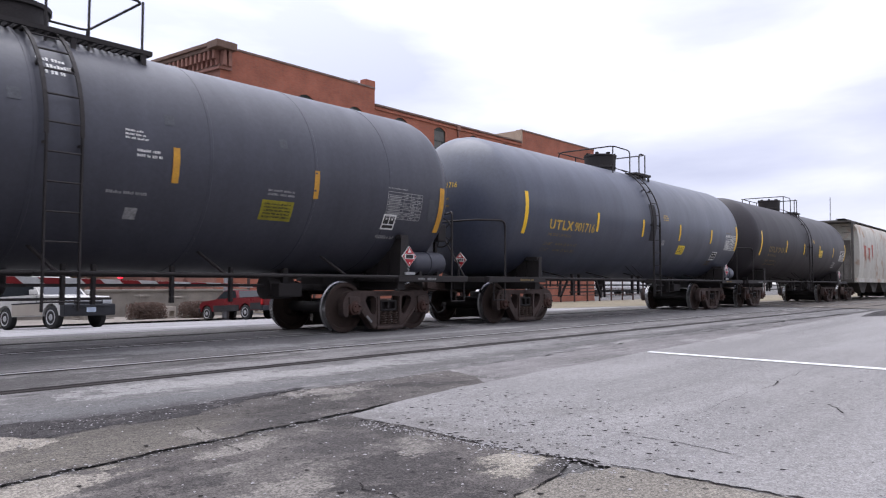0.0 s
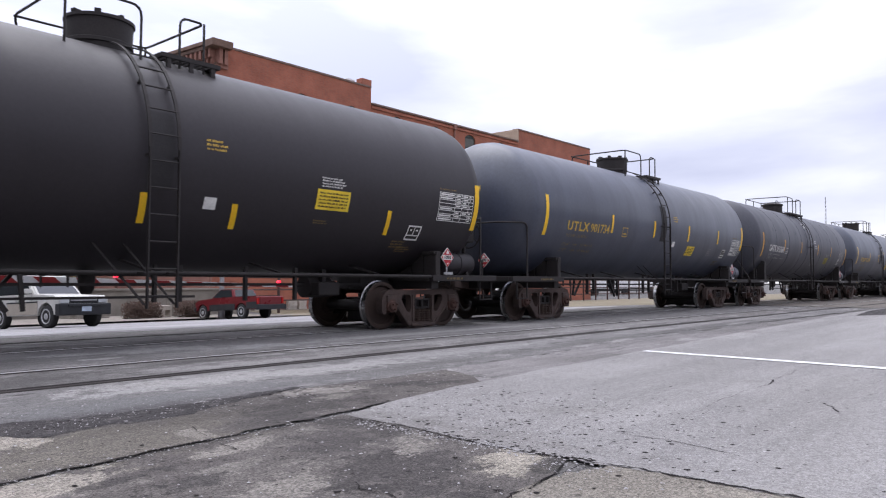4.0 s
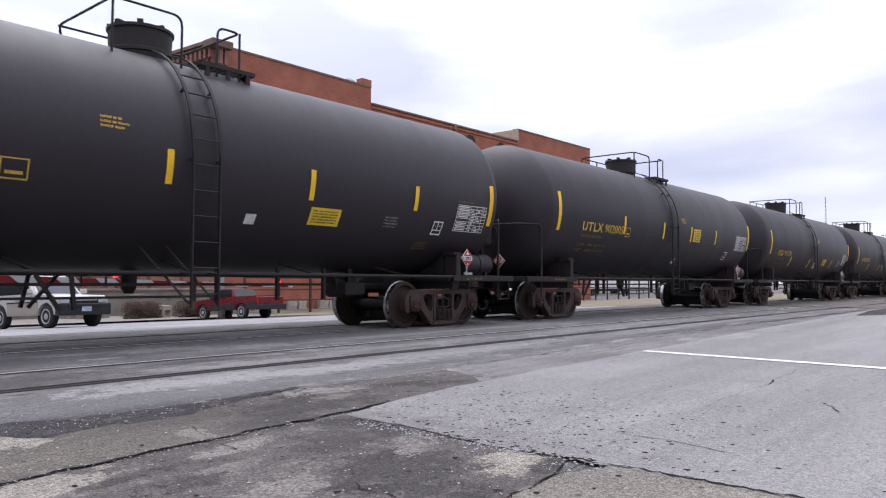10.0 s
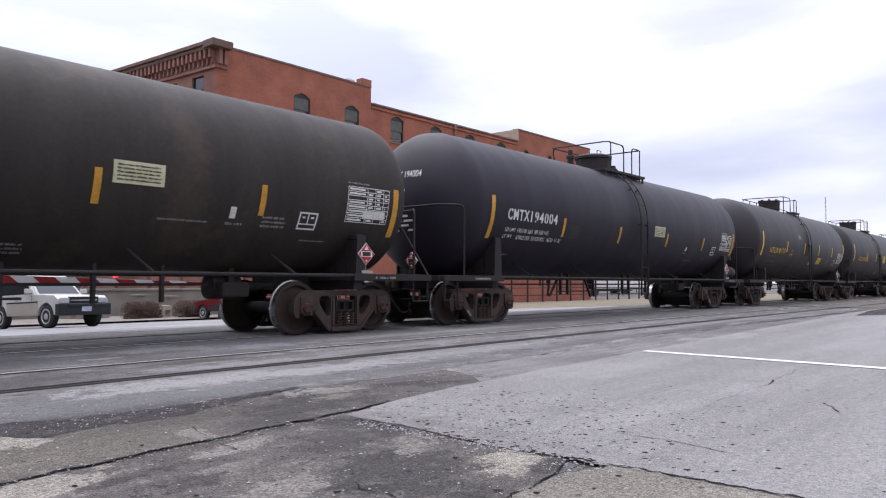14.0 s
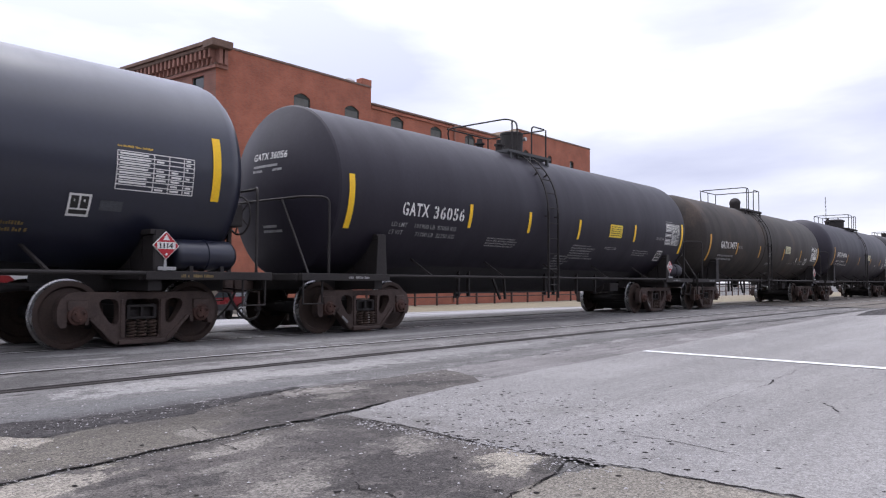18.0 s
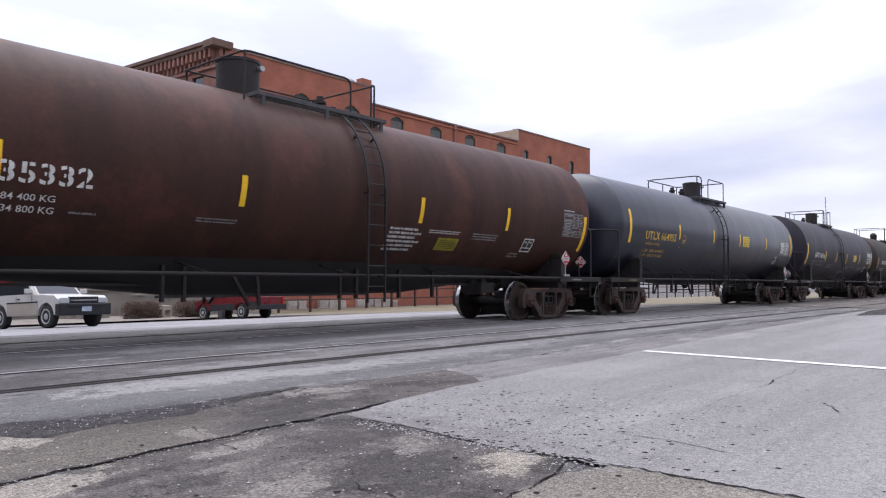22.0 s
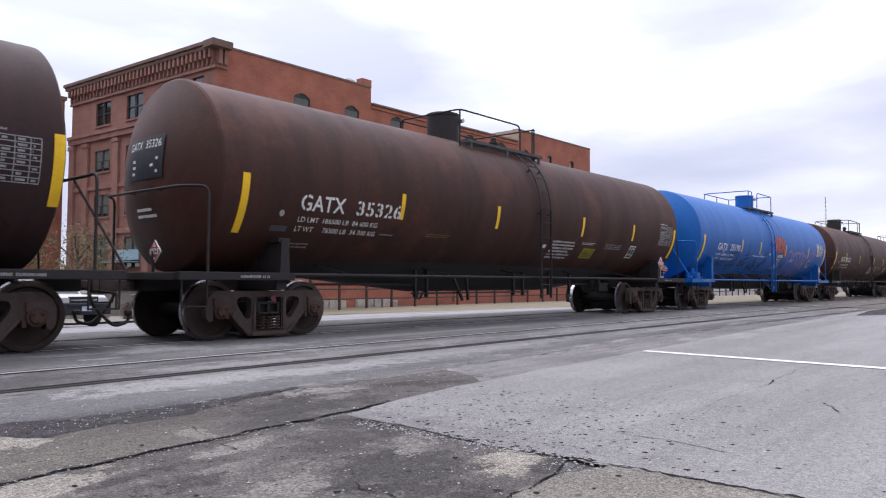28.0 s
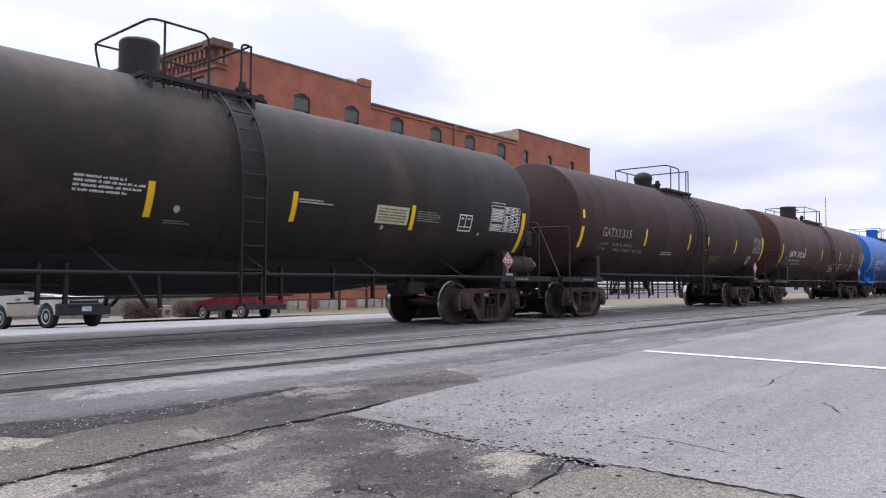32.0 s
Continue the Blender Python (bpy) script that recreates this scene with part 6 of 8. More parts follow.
         bars=((-1.66, -1.16, 1.76, 1.93, 3, "dim"), (1.62, 2.26, 1.78, 1.90, 2, "dim"), (-4.15, -4.1, 2.0, 2.1, 1, "yellow"), (5.0, 5.4, 1.5, 1.66, 2, "dim")), plates=((1.60, 2.30, 2.28, 2.66, "decal"),),
         patches=((6.1, 6.4, 1.83, 1.96, "patch"),), box=(5.70, 5.98, 1.74, 2.02), panel=(6.25, 7.35, 2.12, 2.62), panel_ink="white", head_text=(("UTLX 664955", -0.45, 0.45, 3.02, 3.15), (None, -0.3, 0.3, 2.5, 2.95))),
    gatx(-162.29, "35332", "brown", ((-7.85, 1.68, 2.56), (-5.58, 2.05, 2.55), (-2.24, 2.04, 2.50), (1.74, 2.04, 2.52), (4.55, 2.05, 2.54), (7.86, 1.71, 2.57)),
         big=(("GATX", -6.72, -5.78, 2.07, 2.32, 0.018), ("35332", -5.55, -4.46, 2.08, 2.33, 0.018)),
         lines=(("LD LMT", -6.69, -6.27, 1.89, 1.96), ("186100 LB  84 400 KG", -6.16, -4.88, 1.88, 1.96), ("LT WT", -6.70, -6.33, 1.74, 1.81), ("76900 LB  34 800 KG", -6.09, -4.87, 1.74, 1.82)), dots=((-7.06, 2.05, 0.05),),
         patches=((-7.74, -7.45, 2.52, 2.80, "patch"), (-7.18, -6.86, 1.71, 1.80, "patch")), plates=((2.42, 3.06, 1.56, 1.80, "decal_dirty"),),
         bars=((1.0, 1.95, 1.50, 1.95, 6, "white"), (2.08, 3.15, 1.87, 1.95, 2, "white"), (3.45, 4.35, 1.80, 1.95, 3, "grey_ink"), (-2.93, -2.19, 1.77, 1.85, 2, "grey_ink"), (-4.69, -4.30, 1.75, 1.80, 1, "grey_ink"), (5.0, 5.5, 1.48, 1.6, 2, "grey_ink"))),
    gatx(-180.42, "35190", "blue", ((-7.71, 1.65, 2.54), (-3.98, 2.07, 2.53), (-1.87, 2.05, 2.53), (1.50, 2.07, 2.54), (5.0, 2.06, 2.55), (7.86, 1.77, 2.55)), frame="blue", rear_box=True, top="blue", ladder_mat="blue", dome_x=0.88, ladder=-0.60, patches=((-0.63, -0.48, 2.05, 2.13, "white"),), braces=True, fold=True,
         plat=(-1.52, 1.75), guard=(-1.29, -1.29, -0.84, -0.22, 1.66), rise=0.57, valves=((-2.2, 0.9),), label="bright blue insulated tank car with spray-paint tags", post_z=1.80,
         big=(("GATX", -6.41, -5.46, 2.07, 2.33, 0.018), ("35190", -5.18, -4.19, 2.08, 2.33, 0.018)), dots=((-5.74, 2.04, 0.05), (-1.65, 2.06, 0.05), (1.65, 2.03, 0.04)), lines=(("LD LMT", -6.39, -5.97, 1.90, 1.97), ("186700 LB  84 300 KG", -5.88, -4.60, 1.89, 1.97), ("LT WT", -6.39, -6.03, 1.75, 1.82), ("76000 LB  34 600 KG", -5.81, -4.56, 1.75, 1.83)), plates=((0.52, 1.25, 1.99, 2.10, "decal_pale"),), box=(5.25, 5.66, 1.65, 1.98), panel=(6.40, 7.46, 2.21, 2.73), panel_ink="white", bars=((-2.62, -0.80, 1.94, 2.01, 1, "white"), (0.45, 1.25, 1.50, 1.96, 6, "white"), (4.2, 4.75, 1.86, 2.02, 4, "grey_ink"), (5.2, 5.65, 1.5, 1.6, 2, "grey_ink"), (6.1, 6.7, 1.5, 1.58, 2, "grey_ink"), (-6.69, -6.25, 1.44, 1.53, 2, "grey_ink"), (2.35, 3.0, 1.84, 1.95, 2, "white")), struts=True),
    gatx(-198.5, "35326", "brown", ((-7.68, 1.66, 2.55), (-4.26, 2.07, 2.54), (-1.29, 2.07, 2.55), (2.34, 2.08, 2.56), (5.13, 2.09, 2.54), (7.88, 1.68, 2.54)), zc=2.60, patches=((-7.08, -6.76, 1.72, 1.81, "patch"), (0.76, 0.90, 1.74, 1.82, "white")), dots=((-6.94, 2.0, 0.05),), plates=((2.68, 3.28, 1.55, 1.80, "decal_dirty"),), box=(5.15, 5.50, 1.62, 1.96),
         bars=((1.12, 2.25, 1.50, 1.95, 6, "white"), (2.50, 3.35, 1.88, 1.95, 2, "white"), (3.75, 4.70, 1.81, 1.96, 3, "grey_ink"), (-3.44, -2.70, 1.79, 1.87, 2, "dim"), (-6.68, -6.07, 1.47, 1.57, 2, "grey_ink"), (-4.68, -4.30, 1.76, 1.80, 1, "grey_ink")),
         big=(("GATX", -6.61, -5.66, 2.07, 2.33, 0.018), ("35326", -5.39, -4.29, 2.07, 2.32, 0.018)), lines=(("LD LMT", -6.60, -6.17, 1.89, 1.97), ("186500 LB  84 600 KG", -6.07, -4.81, 1.89, 1.97), ("LT WT", -6.60, -6.23, 1.74, 1.82), ("76500 LB  34 700 KG", -6.02, -4.80, 1.74, 1.82))),
    gatx(-215.97, "1315", "plum", ((-7.0, 1.82, 2.34), (-6.98, 2.55, 2.77), (-3.34, 1.99, 2.47), (-0.16, 1.99, 2.48), (1.42, 2.0, 2.47), (4.12, 1.99, 2.47), (7.11, 1.83, 2.71)), post_x=1.43, drop=0.10, pipe_z=1.13, half=6.17, r=1.53, zc=2.57, len=7.15, head=0.42, dome="bell", dome_k=0.84, dome_x=-0.38, ladder=0.8, ladder_band=True, braces=True, truck_mark=True, struts=True,
         plat=(-0.7, 1.36), guard=(-0.54, -0.17, 0.5, 1.08, 1.27), rise=0.66, label="dark brown tank car with faded lettering and yellow stripes",
         big=(("GATX", -5.94, -5.07, 2.14, 2.39, 0.010), ("1315", -5.0, -4.27, 2.15, 2.38, 0.010)), ink="grey_ink", ink2="grey_ink", plates=(), patches=(), lines=(("LD LMT", -5.92, -5.52, 1.93, 1.99), ("191600 LB   86900 KG", -5.25, -4.07, 1.92, 2.0), ("LT WT", -5.93, -5.58, 1.79, 1.85), ("71400 LB   32400 KG", -5.20, -4.06, 1.78, 1.86), ("TLTX 7-2000", -3.98, -3.34, 1.77, 1.85)),
         bars=((-2.05, -1.09, 1.76, 1.88, 2, "white"), (1.95, 2.95, 1.61, 1.88, 4, "dim")), box=(5.72, 6.0, 1.65, 1.94), panel=(6.03, 6.90, 2.08, 2.62), head_text=(("GATX 1315", -0.72, 0.22, 3.02, 3.15), (None, -0.33, 0.27, 2.72, 2.96))),
    gatx(-232.5, "0000", "olive", ((-6.9, 1.7, 2.6), (-4.4, 1.85, 2.35), (-1.95, 1.79, 2.27), (0.47, 1.88, 2.36), (3.26, 1.90, 2.36), (6.90, 1.60, 2.47)), half=6.2, r=1.5, zc=2.53, len=7.1, head=0.45, sharp=False, dome="stack", dome_x=-1.43, ladder=-0.39, ladder_band=True, number="1114", struts=True, reservoir=True, plac_z=1.38,
         plat=(-1.85, 0.14), guard=(-1.71, -1.49, -0.76, -0.18, 0.0), rise=0.70, label="sooty dark olive tank car with yellow stripes",
         big=(), dots=((-1.53, 1.93, 0.05), (2.51, 1.91, 0.042), (5.35, 1.93, 0.035)), patches=((-0.44, -0.33, 1.97, 2.07, "white"), (0.60, 1.33, 2.09, 2.14, "patch_dark")), bars=((-2.98, -2.02, 2.04, 2.28, 4, "white"), (0.55, 1.27, 2.19, 2.27, 2, "white"), (3.38, 4.10, 2.07, 2.28, 5, "grey_ink"), (-1.68, -1.26, 1.72, 1.78, 2, "grey_ink")), plates=((2.30, 3.14, 1.98, 2.30, "decal_pale"),), box=(4.63, 5.05, 1.96, 2.30), panel=(5.69, 6.74, 2.03, 2.56), panel_ink="white", head_text=()),
]
for spec in CARS:
    made_car = tank_car(spec)
    if spec["paint"] == "blue":      # spray-paint tags along the blue car
        bsh = Shell(spec["r"], spec["zc"])
        fat_tag = [[(-0.10, 2.79), (-0.03, 2.48), (0.04, 2.27), (0.10, 2.52), (0.16, 2.27), (0.22, 2.50), (0.22, 2.79)],
                   [(0.50, 2.52), (0.66, 2.56), (0.70, 2.72), (0.57, 2.80), (0.46, 2.68), (0.43, 2.42), (0.52, 2.25), (0.70, 2.32), (0.82, 2.24)],
                   [(0.88, 2.76), (0.93, 2.48), (0.99, 2.22)], [(1.24, 2.70), (1.04, 2.47), (1.20, 2.37), (1.38, 2.14)]]
        strokes_on_shell(bsh, "spray_outline", fat_tag, 0.112, M["tagblack"], made_car, "dark outline of a spray-paint tag", 0.006, 0.05)
        strokes_on_shell(bsh, "spray_tag", fat_tag, 0.084, M["orange"], made_car, "orange-red spray-paint tag", 0.009, 0.06)
        strokes_on_shell(bsh, "spill_streak", [[(0.60, 3.76), (0.85, 3.58), (0.97, 3.17), (1.0, 2.78)], [(0.72, 3.74), (0.97, 3.48), (1.05, 3.1)], [(0.50, 3.80), (0.74, 3.66), (0.88, 3.45)]], 0.022, M["spill"], made_car, "dried dark spill run from the bonnet", 0.004)
        for letter in ([[(2.2, 1.8), (1.95, 2.05), (2.0, 2.22), (2.2, 2.3), (2.4, 2.25), (2.55, 1.92)], [(2.12, 1.8), (2.18, 1.6), (2.32, 1.38), (2.5, 1.27), (2.63, 1.37), (2.6, 1.58)]],
                       [[(2.55, 1.93), (2.56, 2.13), (2.67, 2.21), (2.8, 2.12), (2.87, 1.95)], [(2.87, 1.95), (2.88, 2.17), (3.02, 2.25), (3.22, 2.13), (3.3, 1.88), (3.28, 1.65), (3.2, 1.5)]],
                       [[(3.2, 2.23), (3.47, 2.28), (3.7, 2.19), (3.82, 1.96), (3.77, 1.82), (3.6, 1.78)], [(3.46, 2.0), (3.52, 1.78), (3.62, 1.42)], [(3.75, 1.82), (3.97, 1.7), (4.08, 1.5), (4.1, 1.3), (3.86, 1.4)], [(3.26, 1.5), (3.35, 1.37), (3.66, 1.28)]],
                       [[(3.8, 2.25), (4.1, 2.27), (4.28, 2.2), (4.2, 2.0), (4.13, 1.77)], [(4.2, 2.04), (4.4, 2.18), (4.65, 2.14), (4.77, 1.98), (4.6, 1.82), (4.3, 1.78), (4.5, 1.66), (4.4, 1.58)], [(4.54, 1.76), (4.7, 1.57), (4.6, 1.4), (4.44, 1.3)]]):
            strokes_on_shell(bsh, "spray_tag", letter, 0.062, M["pink"], made_car, "lilac spray-paint tag", 0.006, 0.1)
        strokes_on_shell(bsh, "spray_tag", [[(5.26, 2.32), (5.25, 2.0)], [(5.33, 2.06), (5.44, 2.17), (5.53, 2.37)], [(5.71, 2.38), (5.58, 2.27), (5.58, 2.13), (5.75, 2.09)], [(5.83, 2.47), (5.88, 2.04)],
                                            [(6.1, 2.35), (5.88, 2.2), (6.13, 2.17), (5.95, 1.94)], [(4.77, 2.41), (4.83, 2.23)], [(6.16, 2.5), (6.2, 2.39)]], 0.030, M["pink"], made_car, "lilac spray-paint tag")
        strokes_on_shell(bsh, "spray_tag", [[(0.15, 1.87), (0.25, 1.84), (0.3, 1.96), (0.36, 1.63), (0.32, 1.45), (0.57, 1.45)], [(0.3, 2.0), (0.52, 1.89), (0.51, 1.7), (0.7, 1.6), (0.55, 1.52), (0.87, 1.38)],
                                            [(0.74, 1.84), (0.97, 1.92), (1.12, 1.87), (0.94, 1.7), (1.1, 1.5), (0.95, 1.38), (0.73, 1.46)], [(1.25, 1.56), (1.4, 1.77), (1.48, 1.5), (1.44, 1.34)],
                                            [(1.4, 1.63), (1.65, 1.7), (1.63, 1.86), (1.64, 1.58), (1.77, 1.65), (1.9, 1.84)], [(0.85, 1.97), (1.06, 1.93), (0.98, 1.76)]], 0.018, M["tagblack"], made_car, "thin black spray-paint tag", 0.009)
        for tag in ([[(-5.98, 1.78), (-5.93, 1.55), (-5.84, 1.66), (-5.75, 1.55), (-5.68, 1.74)], [(-5.50, 1.70), (-5.61, 1.66), (-5.60, 1.55), (-5.47, 1.56)], [(-5.37, 1.89), (-5.35, 1.54), (-5.19, 1.58), (-5.23, 1.71), (-5.36, 1.66)]],
                    [[(-5.01, 2.04), (-4.62, 2.0), (-4.23, 2.10)], [(-4.96, 1.83), (-4.72, 1.88), (-4.95, 1.60), (-4.70, 1.57)], [(-4.63, 1.69), (-4.50, 1.74), (-4.55, 1.84), (-4.64, 1.72), (-4.58, 1.58), (-4.45, 1.60)],
                     [(-4.32, 1.79), (-4.42, 1.69), (-4.38, 1.58), (-4.27, 1.60)], [(-4.22, 1.98), (-4.17, 1.54)], [(-4.04, 1.81), (-4.17, 1.68), (-4.01, 1.53)], [(-4.78, 1.50), (-4.55, 1.44), (-4.36, 1.50)], [(-4.14, 2.03), (-4.17, 1.95)], [(-4.07, 2.04), (-4.10, 1.96)]],
                    [[(-3.74, 1.84), (-3.62, 1.63), (-3.55, 1.79), (-3.47, 1.61), (-3.39, 1.81), (-3.29, 1.60)], [(-3.17, 2.28), (-3.20, 1.80), (-3.27, 1.57)], [(-3.38, 1.97), (-2.94, 2.01)], [(-3.32, 1.82), (-2.68, 1.94)], [(-3.23, 2.33), (-3.07, 2.34)], [(-2.91, 2.31), (-2.88, 2.22)], [(-3.72, 1.60), (-3.34, 1.57), (-2.98, 1.70)], [(-3.66, 1.92), (-3.62, 2.02)]],
                    [[(-2.60, 1.72), (-2.53, 1.47), (-2.43, 1.62), (-2.35, 1.49), (-2.28, 1.69)], [(-2.08, 1.67), (-2.20, 1.62), (-2.18, 1.48), (-2.06, 1.50)], [(-2.19, 1.84), (-2.10, 1.72), (-2.03, 1.86), (-1.98, 1.46)], [(-1.80, 1.76), (-1.94, 1.68), (-1.90, 1.55), (-1.76, 1.61), (-1.89, 1.62)], [(-1.96, 1.44), (-1.74, 1.45)]],
                    [[(-1.46, 1.57), (-1.36, 1.73), (-1.31, 1.55), (-1.20, 1.75), (-1.16, 1.58), (-1.05, 1.81), (-1.02, 1.66), (-0.92, 1.91), (-0.90, 1.72), (-0.76, 1.90)], [(-1.20, 2.10), (-1.08, 2.03), (-0.99, 2.16)], [(-1.44, 1.49), (-1.08, 1.56)], [(-1.0, 2.0), (-0.96, 1.62)]]):
            strokes_on_shell(bsh, "spray_tag", tag, 0.030, M["tagblack"], made_car, "thin black spray-paint tag")


# ---------------------------------------------------------------- covered hopper
def hopper_car(mid):
    """A covered hopper with curved sides, a running board on its roof and open ends."""
    car = tagged(new("covered_hopper_car"), "white covered hopper car streaked with rust and grime", "hopper car", "freight train")
    half, ln = 6.6, 7.6
    bm = bmesh.new()
    side = [(-1.05, 4.42), (-1.3, 4.34), (-1.5, 4.05), (-1.60, 3.5), (-1.63, 2.8), (-1.62, 2.0), (-1.56, 1.45), (-1.50, 1.15)]
    ring = side + [(-y, z) for y, z in side[::-1]]
    rows = []
    for x in (-ln + 1.2, ln - 1.2):
        rows.append([bm.verts.new((x, y, z)) for y, z in ring])
    n = len(ring)
    for k in range(n):
        bm.faces.new((rows[0][k], rows[0][(k + 1) % n], rows[1][(k + 1) % n], rows[1][k]))
    bm.faces.new(rows[0][::-1])
    bm.faces.new(rows[1])
    part("body", bm, M["hopper"], car, smooth=25)
    bm = bmesh.new()
    for s in (-1, 1):
        for y in (-1.5, 1.5):
            bar(bm, (s * (ln - 0.15), y, 1.0), (s * (ln - 0.15), y, 4.3), 0.12, 0.10, 0.01)
            bar(bm, (s * (ln - 1.2), y * 0.95, 4.32), (s * (ln - 0.1), y * 0.95, 4.32), 0.10, 0.10, 0.01)
        box(bm, min(s * (ln - 1.2), s * ln), max(s * (ln - 1.2), s * ln), -1.5, 1.5, 4.34, 4.42, 0.01)
        box(bm, s * (ln - 0.6) - 0.6, s * (ln - 0.6) + 0.6, -1.5, 1.5, 1.0, 1.2, 0.02)
    part("end_frame", bm, M["hopper_end"], car)
    for s in (-1, 1):
        bm = bmesh.new()
        for k in range(9):
            tube(bm, [(s * (ln - 0.08), -1.42, 1.3 + 0.35 * k), (s * (ln - 0.08), -1.0, 1.3 + 0.35 * k)], 0.014, 5)
        part("end_ladder", bm, M["hopper_end"], car)
        bm = bmesh.new()
        prism(bm, [(s * (ln - 1.2), 1.2), (s * (ln - 0.3), 1.2), (s * (ln - 1.2), 3.4)], -1.2, 1.2)
        part("slope_sheet", bm, M["hopper_end"], car)
        add_truck(car, s * half)
        part("coupler", coupler_mesh(), None, car, at=pose(s * (half + 1.85), 0, 0, 0, 0, 0 if s > 0 else 180))
    bm = bmesh.new()
    for y in (-0.95, 0.95):
        box(bm, -ln, ln, y - 0.22, y + 0.22, 4.50, 4.54, 0.005)
    for k in range(12):
        x = -ln + 0.5 + k * (2 * ln - 1) / 11
        box(bm, x - 0.03, x + 0.03, -1.2, 1.2, 4.40, 4.50)
    part("running_board", bm, M["hopper_end"], car)
    bm = bmesh.new()
    for y in (-1.58, 1.58):
        box(bm, -ln + 0.3, ln - 0.3, y - 0.06, y + 0.06, 1.02, 1.24, 0.01)
    part("side_sill", bm, M["hopper"], car)
    for k in (-3.1, 0, 3.1):
        bm = bmesh.new()
        prism(bm, [(k - 1.5, 1.2), (k + 1.5, 1.2), (k + 0.35, 0.42), (k - 0.35, 0.42)], -1.1, 1.1)
        part("hopper_chute", bm, M["hopper_end"], car)
    for x0, z0, w in ((-5.3, 3.0, 0.55), (-4.2, 2.9, 0.5), (-3.3, 3.1, 0.4)):
        bm = bmesh.new()
        for dx, dz, ww, hh in ((0, 0, w, 0.13), (0.1, -0.5, 0.14, 0.5), (w - 0.2, -0.7, 0.16, 0.7)):
            bm.faces.new([bm.verts.new(p) for p in ((x0 + dx, -1.645, z0 + dz), (x0 + dx + ww, -1.645, z0 + dz), (x0 + dx + ww, -1.635, z0 + dz + hh), (x0 + dx, -1.635, z0 + dz + hh))])
        part("spray_tag", bm, M["orange"], car, "faded red spray-paint tag")
    TRAIN.append((car, mid))


hopper_car(52.6)


# ---------------------------------------------------------------- ground
def gz(y):
    """Height of the ground: level to beyond the tracks, then falling away gently."""
    return 0.0 if y < 12.6 else max(-1.2, -0.05 * (y - 12.6))


def sheet(name, outline, mat, lift, label, category="pavement", cell=None, ragged=0.0, seed=3, kind="structure"):
    """A patch of ground with an uneven edge, following the ground."""
    rnd = random.Random(seed)
    pts = []
    n = len(outline)
    for i in range(n):
        a, b = Vector((*outline[i], 0)), Vector((*outline[(i + 1) % n], 0))
        d = (b - a).length
        k = max(1, int(d / (cell or 1e9)))
        nrm = Vector((-(b - a).y, (b - a).x, 0)).normalized()
        for j in range(k):
            t = j / k
            p = a + (b - a) * t
            if ragged and 0 < j:
                q = Vector((p.x + seed * 3.1, p.y, 0))
                p = p + nrm * ragged * math.sin(math.pi * t) ** 0.4 * (1.6 * noise.noise(q * 3) + 1.1 * noise.noise(q * 9) + 0.7 * noise.noise(q * 27) + rnd.uniform(-0.3, 0.3))
            pts.append(p)
    bm = bmesh.new()
    f = bm.faces.new([bm.verts.new((p.x, p.y, gz(p.y) + lift)) for p in pts])
    bmesh.ops.triangulate(bm, faces=[f])
    ob = part(name, bm, mat, None)
    return tagged(ob, label, category, kind=kind)


bm = bmesh.new()
ys = [-3000, -60, 0, 6, 12.6, 20, 28, 36.6, 60, 200, 3000]
xs = [-3000, -100, 0, 60, 200, 3000]
grid = [[bm.verts.new((x, y, gz(y) - 0.012)) for x in xs] for y in ys]
for j in range(len(ys) - 1):
    for i in range(len(xs) - 1):
        bm.faces.new((grid[j][i], grid[j][i + 1], grid[j + 1][i + 1], grid[j + 1][i]))
tagged(part("ground", bm, M["asphalt"], None), "patched weathered grey asphalt ground", "ground", kind="structure")

# the roadway that crosses the tracks, and the pale slab beside it
sheet("road", [(-40, 4.95), (1.7, 5.0), (3.3, 4.96), (4.2, 5.05), (5.0, 5.0), (7.0, 5.05), (9.3, 5.3), (11.6, 5.4), (18, 5.6), (30, 5.6), (31, 11.6), (-40, 11.6)], M["road"], 0.0, "worn light grey roadway across the tracks", "road", 0.12, 0.06, 5)
sheet("road", [(-40, 6.79), (31, 6.79), (31, 7.90), (-40, 7.90)], M["between"], 0.0008, "grimy worn roadway between the rails", "road", 0.5, 0.04, 4)
sheet("road", [(-40, 11.6), (31, 11.6), (31.4, 14.9), (-40, 14.9)], M["road_behind"], 0.001, "mottled dark grey roadway behind the tracks", "road", 1.2, 0.06, 6)
sheet("road", [(-40, 14.9), (31.4, 14.9), (33, 22), (27, 27.2), (20, 30.5), (10.8, 32.3), (-40, 33.5)], M["bleached"], 0.0015, "bleached pale roadway beyond the tracks", "road", 1.5, 0.12, 8)
sheet("pavement", [(3.43, 3.83), (3.41, 3.64), (3.42, 3.34), (3.38, 2.96), (3.32, 2.53), (3.31, 2.26), (3.36, 2.04), (3.34, 1.88), (3.38, 1.73), (3.39, 1.44), (3.38, 1.18), (3.39, 0.95), (3.34, -8), (60, -8), (60, 5.5), (30, 5.35), (25.1, 5.29), (17.84, 4.91), (11.99, 4.61), (9.43, 4.43), (7.64, 4.31), (6.54, 4.26), (5.41, 4.16), (4.91, 4.12), (4.53, 4.06), (4.09, 3.99), (3.61, 3.87)], M["slab"], 0.006, "pale grey asphalt slab with chipped edges", "pavement", 0.04, 0.020, 7)
